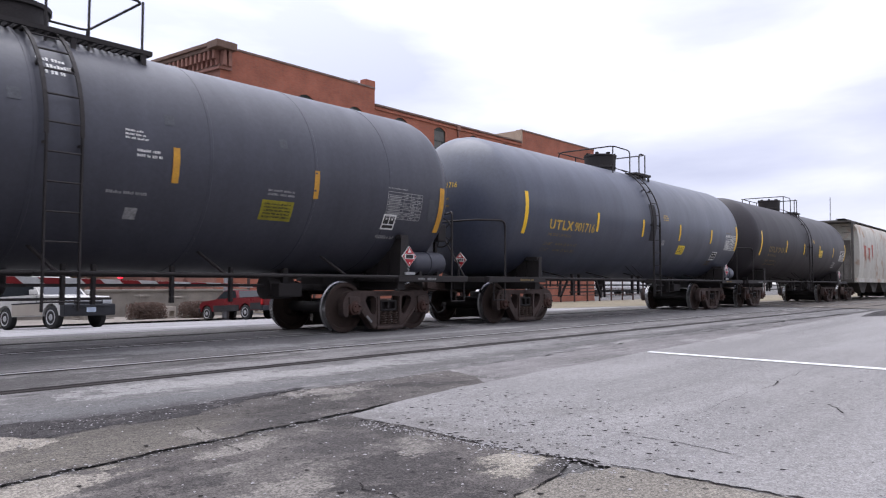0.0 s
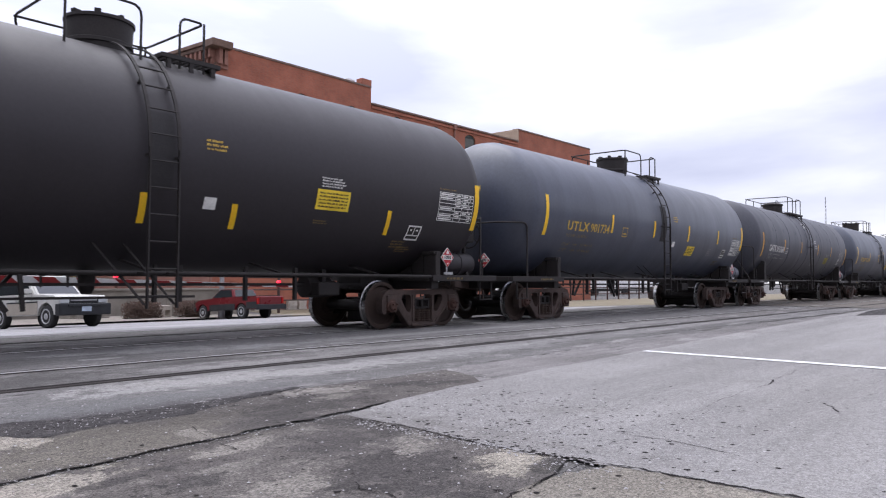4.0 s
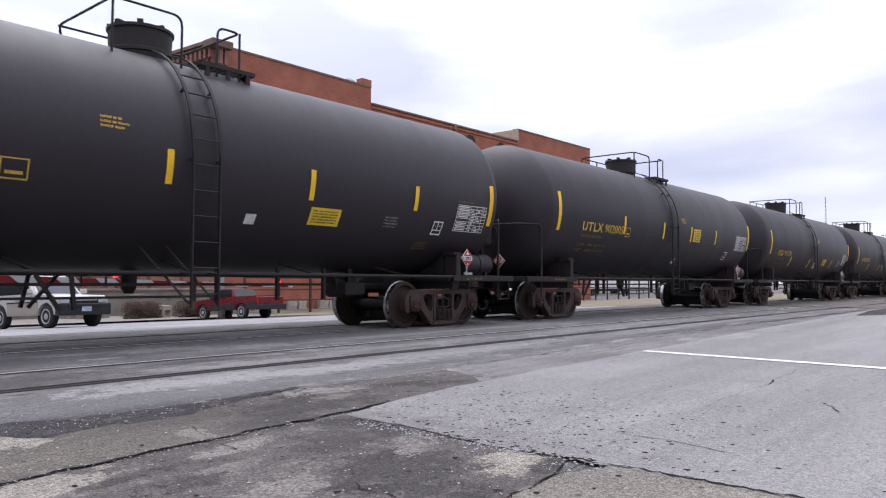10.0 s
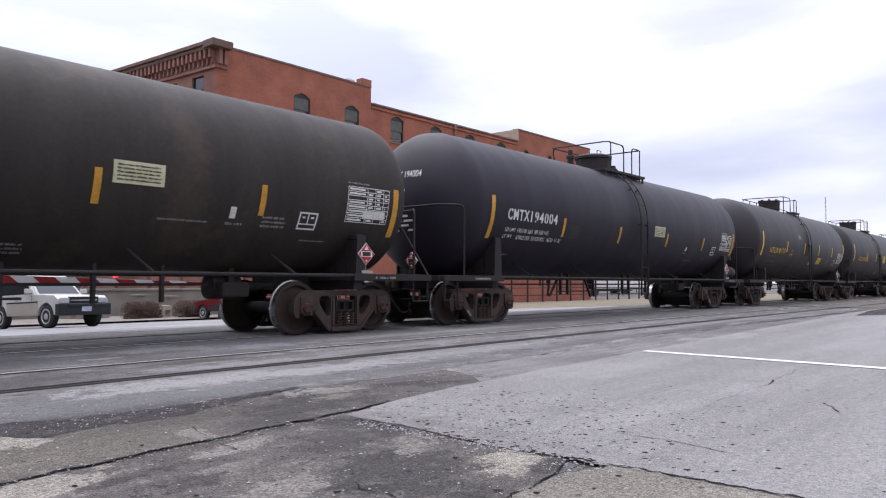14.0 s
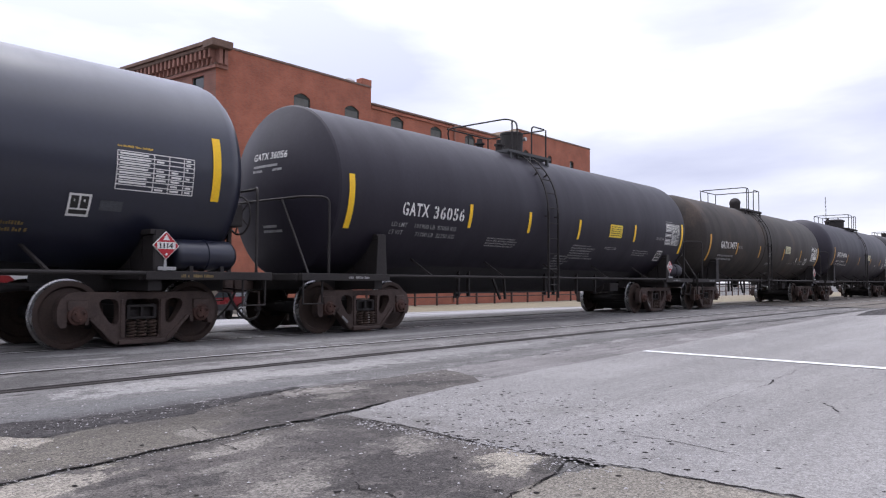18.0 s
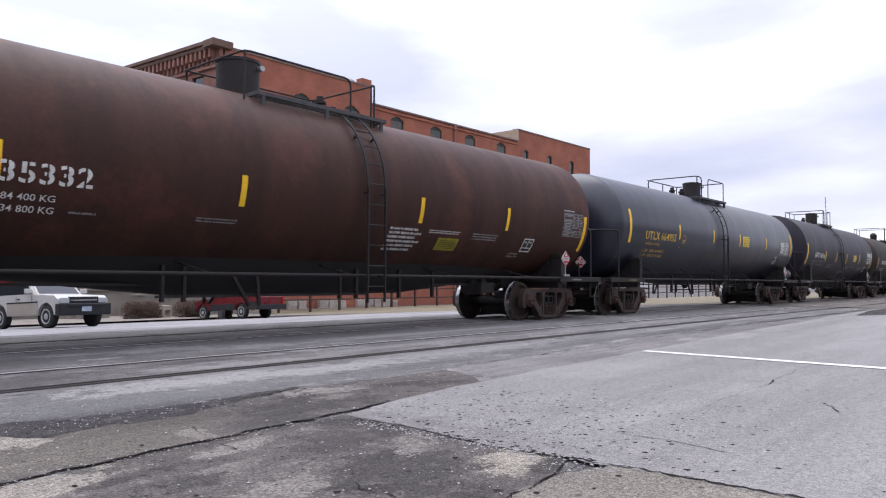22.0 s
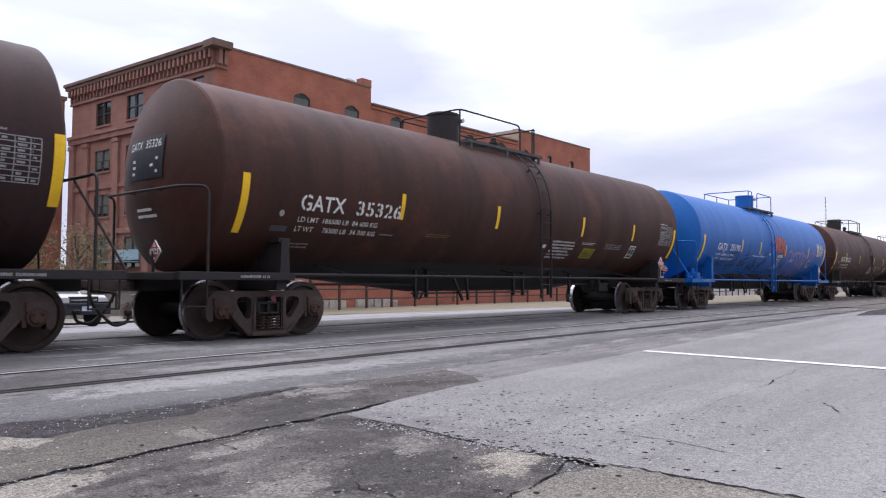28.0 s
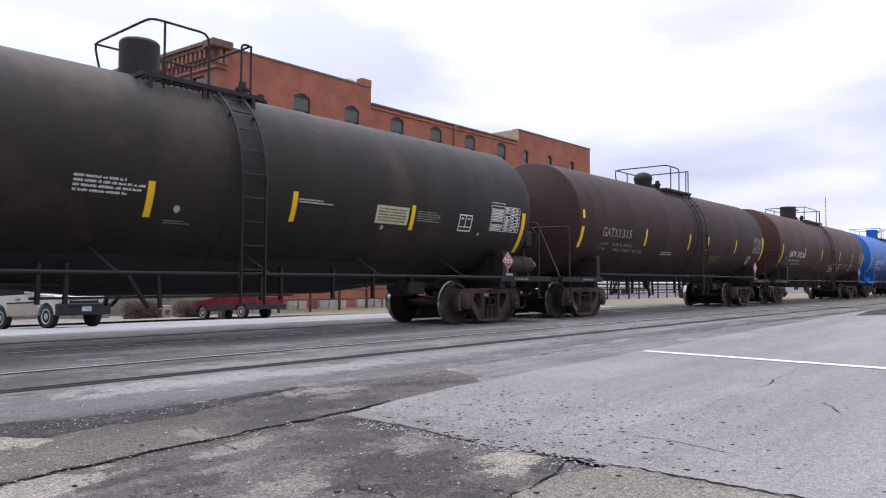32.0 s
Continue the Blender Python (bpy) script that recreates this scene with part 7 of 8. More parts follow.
sheet("asphalt_patch", [(-6, 4.98), (1.7, 4.98), (2.84, 4.85), (4.19, 5.05), (5.0, 5.0), (5.9, 5.02), (5.7, 4.6), (5.4, 4.17), (3.53, 3.93), (2.33, 3.82), (1.2, 3.70), (-6, 3.5)], M["dark_patch"], 0.003, "dark worn strip of patched asphalt", "pavement", 0.08, 0.04, 9)
sheet("asphalt_patch", [(-6, 3.45), (1.2, 3.64), (1.77, 3.70), (2.33, 3.77), (3.50, 3.85), (3.44, 3.59), (3.5, 3.03), (3.40, 2.61), (3.34, 2.02), (3.06, 1.92), (2.6, 1.86), (1.5, 1.6), (-6, 1.2)], M["dark_patch"], 0.0035, "dark coarse asphalt in the foreground", "pavement", 0.2, 0.02, 11)
sheet("asphalt_patch", [(2.59, 1.85), (2.87, 1.89), (3.10, 1.89), (3.37, 1.80), (3.42, 0.9), (3.35, -6), (-4, -6), (1.9, 1.3)], M["warm_patch"], 0.0045, "worn brownish concrete corner", "pavement", 0.05, 0.03, 13)
sheet("asphalt_patch", [(5.2, 4.10), (5.5, 4.6), (5.7, 5.03), (7.0, 5.08), (9.3, 5.28), (11.6, 5.38), (17, 5.53), (25.1, 5.35), (17.8, 4.86), (9.4, 4.38), (5.8, 4.14)], M["worn_strip"], 0.0028, "worn purplish-grey strip beside the slab", "pavement", 0.1, 0.05, 10)
# the crumbled tarry edge of the roadway, and the dark hollow where the slab ends
sheet("asphalt_patch", [(-3, 5.20), (1.75, 5.20), (2.07, 5.08), (2.40, 5.02), (2.84, 5.04), (3.32, 5.06), (3.77, 5.10), (4.15, 5.14), (3.70, 4.97), (3.04, 4.78), (2.80, 4.66), (2.62, 4.60), (2.36, 4.60), (2.20, 4.68), (1.98, 4.64), (1.80, 4.52), (1.68, 4.62), (1.60, 4.80), (-3, 4.85)], M["tar"], 0.0055, "crumbled tarry asphalt along the roadway's edge", "pavement", 0.022, 0.035, 21)
sheet("asphalt_patch", [(23.2, 4.7), (27.5, 5.2), (33, 5.3), (33, 4.2), (25, 4.1)], M["tar"], 0.0082, "dark crumbled hollow in the asphalt", "pavement", 0.06, 0.032, 49)
sheet("lawn", [(33, 12.9), (230, 12.9), (230, 44), (30, 44), (27, 30), (29, 24), (33.5, 22)], M["grass"], 0.004, "dry tan winter grass beside the tracks", "lawn", 0.8, 0.12, 15)
sheet("track_bed", [(31.5, 5.6), (400, 5.6), (400, 12.8), (31.5, 12.8)], M["ballast"], 0.003, "dark cinder and ballast between the rails", "track bed", 1.0, 0.06, 17)
sheet("pavement", [(-40, 33.6), (10.8, 32.4), (20, 30.6), (27, 27.3), (29, 24.5), (26.5, 31), (27, 44.9), (-40, 44.9)], M["concrete"], 0.09, "pale concrete pavement along the street", "pavement", 2.0, 0.0, 19)


def crack(name, pts, width, seed, label="dark open crack in the asphalt"):
    """A jagged dark crack lying in the surface."""
    rnd = random.Random(seed)
    bm = bmesh.new()
    prev = None
    for a, b in zip(pts, pts[1:]):
        a, b = Vector((*a, 0)), Vector((*b, 0))
        n = max(2, int((b - a).length / 0.035))
        nrm = Vector((-(b - a).y, (b - a).x, 0)).normalized()
        for i in range(n):
            p = a + (b - a) * i / n + nrm * (rnd.gauss(0, width * 0.55) + 0.012 * math.sin(i * 0.31 + seed))
            w = width * rnd.uniform(0.10, 1.0)
            cur = (bm.verts.new((p.x + nrm.x * w, p.y + nrm.y * w, gz(p.y) + 0.009)), bm.verts.new((p.x - nrm.x * w, p.y - nrm.y * w, gz(p.y) + 0.009)))
            if prev:
                bm.faces.new((prev[0], prev[1], cur[1], cur[0]))
            prev = cur
    return tagged(part(name, bm, M["crack"], None), label, "crack", kind="structure")


crack("pavement_crack", [(3.30, 2.30), (3.33, 2.12), (3.36, 2.0), (3.345, 1.88), (3.38, 1.73), (3.39, 1.44), (3.38, 1.18), (3.39, 0.95), (3.36, 0.2)], 0.015, 1)
crack("pavement_crack", [(3.40, 3.30), (3.37, 2.96), (3.33, 2.7), (3.31, 2.45), (3.30, 2.30)], 0.007, 21)
crack("pavement_crack", [(0.6, 3.58), (1.23, 3.65), (1.49, 3.70), (1.77, 3.73), (2.09, 3.755), (2.29, 3.80), (2.45, 3.765), (2.65, 3.775), (2.99, 3.81), (3.40, 3.86)], 0.0095, 2)
crack("pavement_crack", [(2.29, 3.81), (2.35, 3.70), (2.34, 3.55), (2.32, 3.43)], 0.006, 9)
crack("pavement_crack", [(4.10, 2.10), (4.13, 1.83), (4.07, 1.57), (3.99, 1.33)], 0.005, 3, "thin crack in the pale slab")
crack("pavement_crack", [(5.35, 2.09), (5.97, 2.12), (6.44, 2.14), (6.93, 2.11), (7.15, 2.14), (7.40, 2.21), (7.82, 2.19), (8.60, 2.26)], 0.0028, 4, "thin crack in the pale slab")
crack("pavement_crack", [(6.95, 2.12), (7.15, 2.15), (7.36, 2.2)], 0.010, 16, "crumbled part of a thin crack")
crack("pavement_crack", [(6.17, 1.46), (5.95, 1.35), (5.76, 1.27)], 0.010, 5, "short tar mark on the slab")
crack("pavement_crack", [(2.40, 3.80), (2.44, 4.02), (2.52, 4.24)], 0.005, 7)
crack("pavement_crack", [(3.34, 1.92), (3.2, 1.90), (2.87, 1.885), (2.59, 1.85), (2.3, 1.6)], 0.007, 8)
crack("pavement_crack", [(3.5, 4.96), (3.7, 5.0), (3.95, 5.05)], 0.012, 10, "crumbled dark asphalt edge")
crack("pavement_crack", [(2.32, 2.50), (2.25, 2.42), (2.28, 2.25), (2.2, 2.1)], 0.007, 12)
crack("pavement_crack", [(12, 5.6), (16, 5.7), (22, 5.6)], 0.02, 13)

# loose stones on the asphalt, pale and dark
def scatter(name, count, seed, sizes, where, mat, label, high=0.5):
    rnd = random.Random(seed)
    verts, faces = [], []
    for k in range(count):
        x, y = where(rnd)
        s = rnd.choice(sizes) * rnd.uniform(0.7, 1.3)
        b0 = len(verts)
        a = rnd.uniform(0, 6.28)
        for i in range(5):
            t = a + i * 1.257
            verts.append((x + s * math.cos(t) * rnd.uniform(0.7, 1.2), y + s * math.sin(t) * rnd.uniform(0.7, 1.2), gz(y) + 0.0072))
        verts.append((x, y, gz(y) + 0.0078 + s * rnd.uniform(0.6, 1.1) * high))
        faces += [(b0 + i, b0 + (i + 1) % 5, b0 + 5) for i in range(5)]
    me = bpy.data.meshes.new(name)
    me.from_pydata(verts, [], faces)
    me.materials.append(mat)
    tagged(part(name, me, None, None), label, "gravel", kind="stuff")


def pale_spots(rnd):
    u = rnd.random()
    if u < 0.35:      # on the slab, thickest along its edge
        return 3.45 + abs(rnd.gauss(0, 1.1)), rnd.uniform(0.3, 4.0)
    if u < 0.43:      # in the long crack
        x = rnd.uniform(0.8, 3.6)
        return x, 3.565 + 0.085 * x + rnd.gauss(0, 0.04)
    if u < 0.53:      # in the crumbled edge of the roadway
        return rnd.uniform(1.0, 5.6), 4.85 + rnd.gauss(0, 0.13)
    if u < 0.72:      # in the rubble along the slab's end
        y = rnd.uniform(1.7, 3.6)
        return 3.30 + rnd.gauss(0, 0.05 + 0.05 * (y < 2.2)), y
    return rnd.uniform(0.8, 6.0), rnd.uniform(1.4, 5.6)


def dark_spots(rnd):
    if rnd.random() < 0.25:      # in the rubble along the slab's end
        return 3.36 + rnd.gauss(0, 0.045), rnd.uniform(1.9, 3.7)
    if rnd.random() < 0.65:      # on the slab, thickest along its edge
        return 3.5 + abs(rnd.gauss(0, 1.0)), rnd.gauss(2.8, 0.8)
    if rnd.random() < 0.4:
        return rnd.uniform(1.0, 4.4), 4.85 + rnd.gauss(0, 0.13)
    return rnd.uniform(0.8, 9.0), rnd.uniform(1.4, 4.2)


scatter("gravel", 3800, 42, (0.003, 0.003, 0.004, 0.005, 0.006, 0.009), pale_spots, M["pebble"], "loose pale grey gravel scattered over the asphalt")
scatter("tar_crumbs", 1700, 43, (0.003, 0.004, 0.006, 0.008, 0.015), dark_spots, M["crack"], "dark crumbs and pits of tar on the slab", 0.06)

# unseen plain walls, added to keep low sky light and reflections off the tanks
for nm, (x0, x1, y0, y1, z1) in (("wall_south", (-70, 90, -13, -12.5, 5.5)), ("wall_west", (-24, -23.5, 14.5, 62, 22.0)), ("wall_southwest", (-24, -23.5, -12.4, 5.0, 14.0)), ("wall_north", (-70, 9.0, 62.0, 62.5, 20.0))):
    bm = bmesh.new()
    box(bm, x0, x1, y0, y1, gz(y1) - 0.3, z1)
    tagged(part(nm, bm, M["grey_wall"], None), "unseen plain grey wall added to block low sky light", "wall", kind="structure")

# painted stop line
bm = bmesh.new()
bm.faces.new([bm.verts.new((x, y, 0.0125)) for x, y in ((9.28, 4.37), (9.12, 4.37), (9.01, 1.57), (8.84, -3.0), (9.04, -3.0), (9.20, 1.57))])
tagged(part("road_marking", bm, M["line"], None), "white painted line on the pale slab", "road marking", kind="structure")


def rails(ys, mats, tag):
    for y, mt in zip(ys, mats):
        bm = bmesh.new()
        box(bm, -120, 420, y - 0.037, y + 0.037, -0.12, 0.004, 0.006)
        tagged(part("rail", bm, mt, None), tag, "rail", "railway tracks", "structure")
        bm = bmesh.new()
        s = 1 if y < sum(ys) / 2 else -1
        a, b = y + s * 0.04, y + s * 0.125
        box(bm, -120, 420, min(a, b), max(a, b), -0.03, 0.0025)
        tagged(part("flangeway", bm, M["crack"], None), "dark groove beside an embedded rail", "groove", "railway tracks", "structure")
        bm = bmesh.new()
        a, b = y - s * 0.04, y - s * 0.085
        box(bm, -120, 420, min(a, b), max(a, b), -0.03, 0.0022)
        tagged(part("flangeway", bm, M["crack"], None), "dark tarred joint beside an embedded rail", "groove", "railway tracks", "structure")


rails((6.68, 8.02), (M["rail"], M["rail_bright"]), "steel rail set flush in the street")
rails((CY - 0.755, CY + 0.755), (M["rail_bright"], M["rail"]), "steel rail under the train, set in the street")


# ---------------------------------------------------------------- warehouse
BASE = -1.25
BX, BY = 28.0, 45.0


def wall_with_openings(length, z0, z1, thick, holes, flip=False):
    """A wall from 0 to length along x, its outer face at y = 0 facing -y, with arched or square openings through it."""
    bm = bmesh.new()
    loops = []
    for x0, x1, a, b, rise in holes:
        lp = [(x0, a), (x1, a), (x1, b)]
        if rise:
            for k in range(1, 8):
                t = k / 8
                lp.append((x1 + (x0 - x1) * t, b + rise * math.sin(math.pi * t)))
        lp.append((x0, b))
        loops.append(lp)
    prism(bm, [(0, z0), (length, z0), (length, z1), (0, z1)], 0, thick, loops)
    return bm


def sash_window(parent, w, h, rise, board, at):
    """A two-light sash with frame, panes, meeting rail and sill."""
    win = part("window", (lambda b: box(b, -w / 2, w / 2, 0.16, 0.20, 0, h + rise, 0))(bmesh.new()), M["glass"], parent, at=at)
    bm = bmesh.new()
    for x in (-w / 2 + 0.05, w / 2 - 0.05):
        box(bm, x - 0.05, x + 0.05, 0.08, 0.16, 0, h)
    box(bm, -w / 2, w / 2, 0.08, 0.15, 0.0, 0.08)
    box(bm, -w / 2, w / 2, 0.09, 0.15, h * 0.5 - 0.04, h * 0.5 + 0.04)
    box(bm, -w / 2, w / 2, 0.08, 0.155, h - 0.04, h + 0.04)
    part("frame", bm, M["sash"], win)
    if rise:
        bm = bmesh.new()
        pts = [(-w / 2, h + 0.04)] + [(-w / 2 + w * k / 8, h + rise * math.sin(math.pi * k / 8)) for k in range(9)] + [(w / 2, h + 0.04)]
        prism(bm, [(-w / 2, h), (w / 2, h)] + [(w / 2 - w * k / 8, h + 0.02 + rise * math.sin(math.pi * k / 8)) for k in range(9)], 0.09, 0.15)
        part("fanlight", bm, M["sash"], win)
    if board:
        bm = bmesh.new()
        box(bm, -w / 2 + 0.1, w / 2 - 0.1, 0.11, 0.155, h * 0.5 + 0.04, h - 0.04)
        part("blind", bm, M["blind"], win)
        bm = bmesh.new()
        box(bm, -w / 2 + 0.1, w * 0.22, 0.11, 0.155, h * 0.16, h * 0.5 - 0.04)
        part("blind", bm, M["blind"], win)
    bm = bmesh.new()
    box(bm, -w / 2 - 0.12, w / 2 + 0.12, -0.10, 0.20, -0.16, -0.005, 0.01)
    part("sill", bm, M["stone"], win)
    return win


def warehouse():
    wh = tagged(new("warehouse"), "old red-brick warehouse with a corbelled stone cornice", "building")
    wh.matrix_basis = pose(BX, BY, 0)
    # long side, in three lengths of different height
    parts = [(0.0, 14.86, 17.35), (14.86, 36.56, 15.95), (36.56, 52.06, 17.25)]
    bays = [35.54, 40.71, 46.06, 51.28, 56.37, 61.56]
    rows = [13.15, 9.2, 5.2]
    for x0, x1, z1 in parts:
        holes, where = [], []
        for bx in bays:
            u = bx - BX - x0
            if 0.8 < u < x1 - x0 - 0.8:
                for zz in rows:
                    holes.append((u - 0.8, u + 0.8, zz, zz + 1.95, 0.33))
                    where.append((u, zz))
        if x0 > 30:
            for bx in (66.14, 70.91, 75.7):
                u = bx - BX - x0
                for zz in rows:
                    holes.append((u - 0.45, u + 0.45, zz + 0.2, zz + 1.95, 0.2))
        bm = wall_with_openings(x1 - x0, BASE, z1, 0.6, holes)
        w = part("side_wall", bm, M["brick_side"], wh, at=pose(x0, 0, 0))
        for h in holes:
            sash_window(w, h[1] - h[0], h[3] - h[2], h[4], h[1] - h[0] > 1, pose((h[0] + h[1]) / 2, 0, h[2]))
        bm = bmesh.new()
        box(bm, 0, x1 - x0, -0.14 if 10 < x0 < 20 else -0.06, 0.7, z1 - 0.02, z1 + 0.14, 0.02)
        part("coping", bm, M["coping"], w)
        if 10 < x0 < 20:
            bm = bmesh.new()
            box(bm, 0, x1 - x0, -0.10, 0.0, z1 - 0.35, z1 - 0.16, 0.01)
            part("corbel_course", bm, M["brick_side"], w)
    # the raised pier where the tall part ends, the roof house, downpipe
    bm = bmesh.new()
    box(bm, 13.76, 14.86, -0.05, 0.65, 17.3, 18.0, 0.02)
    part("pier", bm, M["brick_side"], wh)
    bm = bmesh.new()
    box(bm, 12.9, 13.7, 0.8, 2.4, 17.0, 17.95, 0.02)
    part("roof_vent", bm, M["sheet_white"], wh)
    bm = bmesh.new()
    box(bm, 36.50, 36.75, -0.02, 9.0, 15.9, 17.32, 0.02)
    part("gable_wall", bm, M["tan_wall"], wh)
    bm = bmesh.new()
    tube(bm, [(53.84 - BX, -0.12, 15.6), (53.84 - BX, -0.12, BASE + 0.2)], 0.09, 8)
    box(bm, 53.84 - BX - 0.2, 53.84 - BX + 0.2, -0.3, 0.0, 15.5, 15.9, 0.02)
    part("downpipe", bm, M["stone"], wh)
    for x0, x1, z1 in parts:
        bm = bmesh.new()
        box(bm, x0 + 0.1, x1 - 0.05, 0.55, 22.0, z1 - 0.9, z1 - 0.6)
        part("roof", bm, M["coping"], wh)
    bm = bmesh.new()
    box(bm, 51.46, 52.06, 0.62, 22.0, BASE, 17.2)
    part("end_wall", bm, M["brick_side"], wh)
    # front, turned a little from square
    ang = 90 + 3.95
    fr = pose(0, 0, 0, 0, 0, ang)
    FL = 20.0
    holes = []
    for cxx in (5.8, 10.25, 14.9):
        for z0, hh in ((13.55, 1.9), (9.75, 1.75), (6.05, 1.8), (1.9, 2.4)):
            holes.append((cxx - 1.15, cxx + 1.15, z0, z0 + hh, 0))
    for z0, hh in ((13.55, 1.9), (9.75, 1.75), (6.05, 1.8)):
        holes.append((1.4, 2.8, z0, z0 + hh, 0))
    bm = wall_with_openings(FL, BASE, 16.9, -0.6, holes)
    w = part("front_wall", bm, M["brick_front_shaded"], wh, at=fr)
    for h in holes:
        n = 2 if h[1] - h[0] > 2 else 1
        wd = (h[1] - h[0]) / n
        for k in range(n):
            cxx = h[0] + wd * (k + 0.5)
            sash_window(w, wd - 0.06, h[3] - h[2], 0, (h[2] < 12), Matrix.Translation((cxx, 0, h[2])) @ pose(0, 0, 0, 0, 0, 180))
    # pilasters, string courses, entablature and corbelled cornice
    for px in (0.0, 3.5, 7.65, 12.2, 16.9, 19.2):
        bm = bmesh.new()
        box(bm, px, px + 0.8, 0.0, 0.22, BASE, 12.2, 0.02)
        box(bm, px - 0.08, px + 0.88, 0.0, 0.30, 11.9, 12.25, 0.02)
        part("pilaster", bm, M["stone"], w)
    for z0, z1, d in ((12.35, 12.8, 0.26), (12.78, 13.05, 0.38), (15.75, 15.95, 0.18), (8.3, 8.6, 0.14), (4.6, 5.0, 0.2)):
        bm = bmesh.new()
        box(bm, -0.1, FL + 0.1, 0.0, d, z0, z1, 0.02)
        part("string_course", bm, M["stone"], w)
    n = 38
    for k in range(n):
        x = 0.1 + k * (FL - 0.4) / (n - 1)
        bm = bmesh.new()
        box(bm, x, x + 0.24, 0.0, 0.46, 16.45, 17.1, 0.015)
        box(bm, x + 0.02, x + 0.22, 0.0, 0.24, 16.02, 16.5, 0.015)
        part("corbel", bm, M["stone"], w)
    bm = bmesh.new()
    box(bm, -0.5, FL + 0.3, -0.6, 0.52, 17.05, 17.32, 0.03)
    box(bm, -0.6, FL + 0.4, -0.6, 0.66, 17.32, 17.58, 0.03)
    box(bm, -0.1, FL + 0.1, 0.0, 0.12, 15.95, 16.1, 0.02)
    part("cornice", bm, M["cornice"], w)
    # the cornice returns a short way along the side
    for k in range(2):
        bm = bmesh.new()
        box(bm, 0.0 + 0.42 * k, 0.26 + 0.42 * k, -0.42, 0.0, 16.0, 17.05, 0.01)
        part("corbel", bm, M["stone"], wh)
    bm = bmesh.new()
    box(bm, -0.78, 0.85, -0.78, 0.5, 17.06, 17.56, 0.03)
    part("cornice_return", bm, M["cornice"], wh)
    bm = bmesh.new()
    for k in range(3):
        box(bm, 0.0, 0.85, -0.18, 0.0, (12.4, 15.75, 15.96)[k], (13.0, 15.95, 16.1)[k], 0.02)
    part("band_return", bm, M["stone"], wh)
    bm = bmesh.new()
    prism(bm, [(9.0, 3.3), (12.5, 3.3), (12.5, 2.5), (9.0, 2.5)], 0.05, 0.15)
    box(bm, 9.0, 12.5, 0.0, 1.2, 2.3, 2.38, 0.01, Matrix.Translation((0, 0, 0)))
    part("awning", bm, M["awning"], w)
    return wh


warehouse()


def brick_block(x0, x1, y0, y1, z1, label):
    b = tagged(new("brick_building"), label, "building")
    bm = bmesh.new()
    box(bm, x0, x1, y0, y1, BASE, z1)
    part("wall", bm, M["brick_side"], b)
    bm = bmesh.new()
    box(bm, x0 - 0.15, x1 + 0.15, y0 - 0.15, y1 + 0.15, z1, z1 + 0.35, 0.04)
    part("coping", bm, M["cornice"], b)
    return b


brick_block(20.3, 27.0, 67.5, 80, 16.8, "plain red-brick building behind the warehouse")


# limestone footing blocks along the foot of the long wall
for k in range(24):
    rnd = random.Random(100 + k)
    if k in (11, 14, 18):
        continue
    bm = bmesh.new()
    w, z = rnd.uniform(0.76, 1.0), BASE - 0.05
    for layer in range(3):      # split along its bedding
        h = rnd.uniform(0.20, 0.30)
        box(bm, 22.2 + k + rnd.uniform(0, 0.06), 22.2 + k + w - rnd.uniform(0, 0.06), BY - 0.38 + rnd.uniform(0, 0.08), BY - 0.02, z, z + h, 0.035)
        z += h - 0.012
    tagged(part("footing_block", bm, M["limestone"], None), "pale rough limestone block at the wall's foot", "stone block", "footing stones")


def pipe_fence():
    """A rust-red pipe railing along the back lot."""
    f = tagged(new("pipe_fence"), "rust-red pipe railing on posts behind the tracks", "fence")
    y = 40.0
    x0, x1 = 27.2, 128.0
    for z in (1.14, 0.35, -0.36):
        bm = bmesh.new()
        tube(bm, [(x0, y, z), (x1, y, z)], 0.055, 6)
        part("rail", bm, M["fence"], f)
    n = int((x1 - x0) / 2.65)
    bm = bmesh.new()
    box(bm, -0.07, 0.07, -0.07, 0.07, -1.25, 1.2, 0.01)
    me = make("post", bm, M["fence"])
    for k in range(n + 1):
        part("post", me, None, f, at=pose(x0 + (x1 - x0) * k / n, y, 0))


pipe_fence()


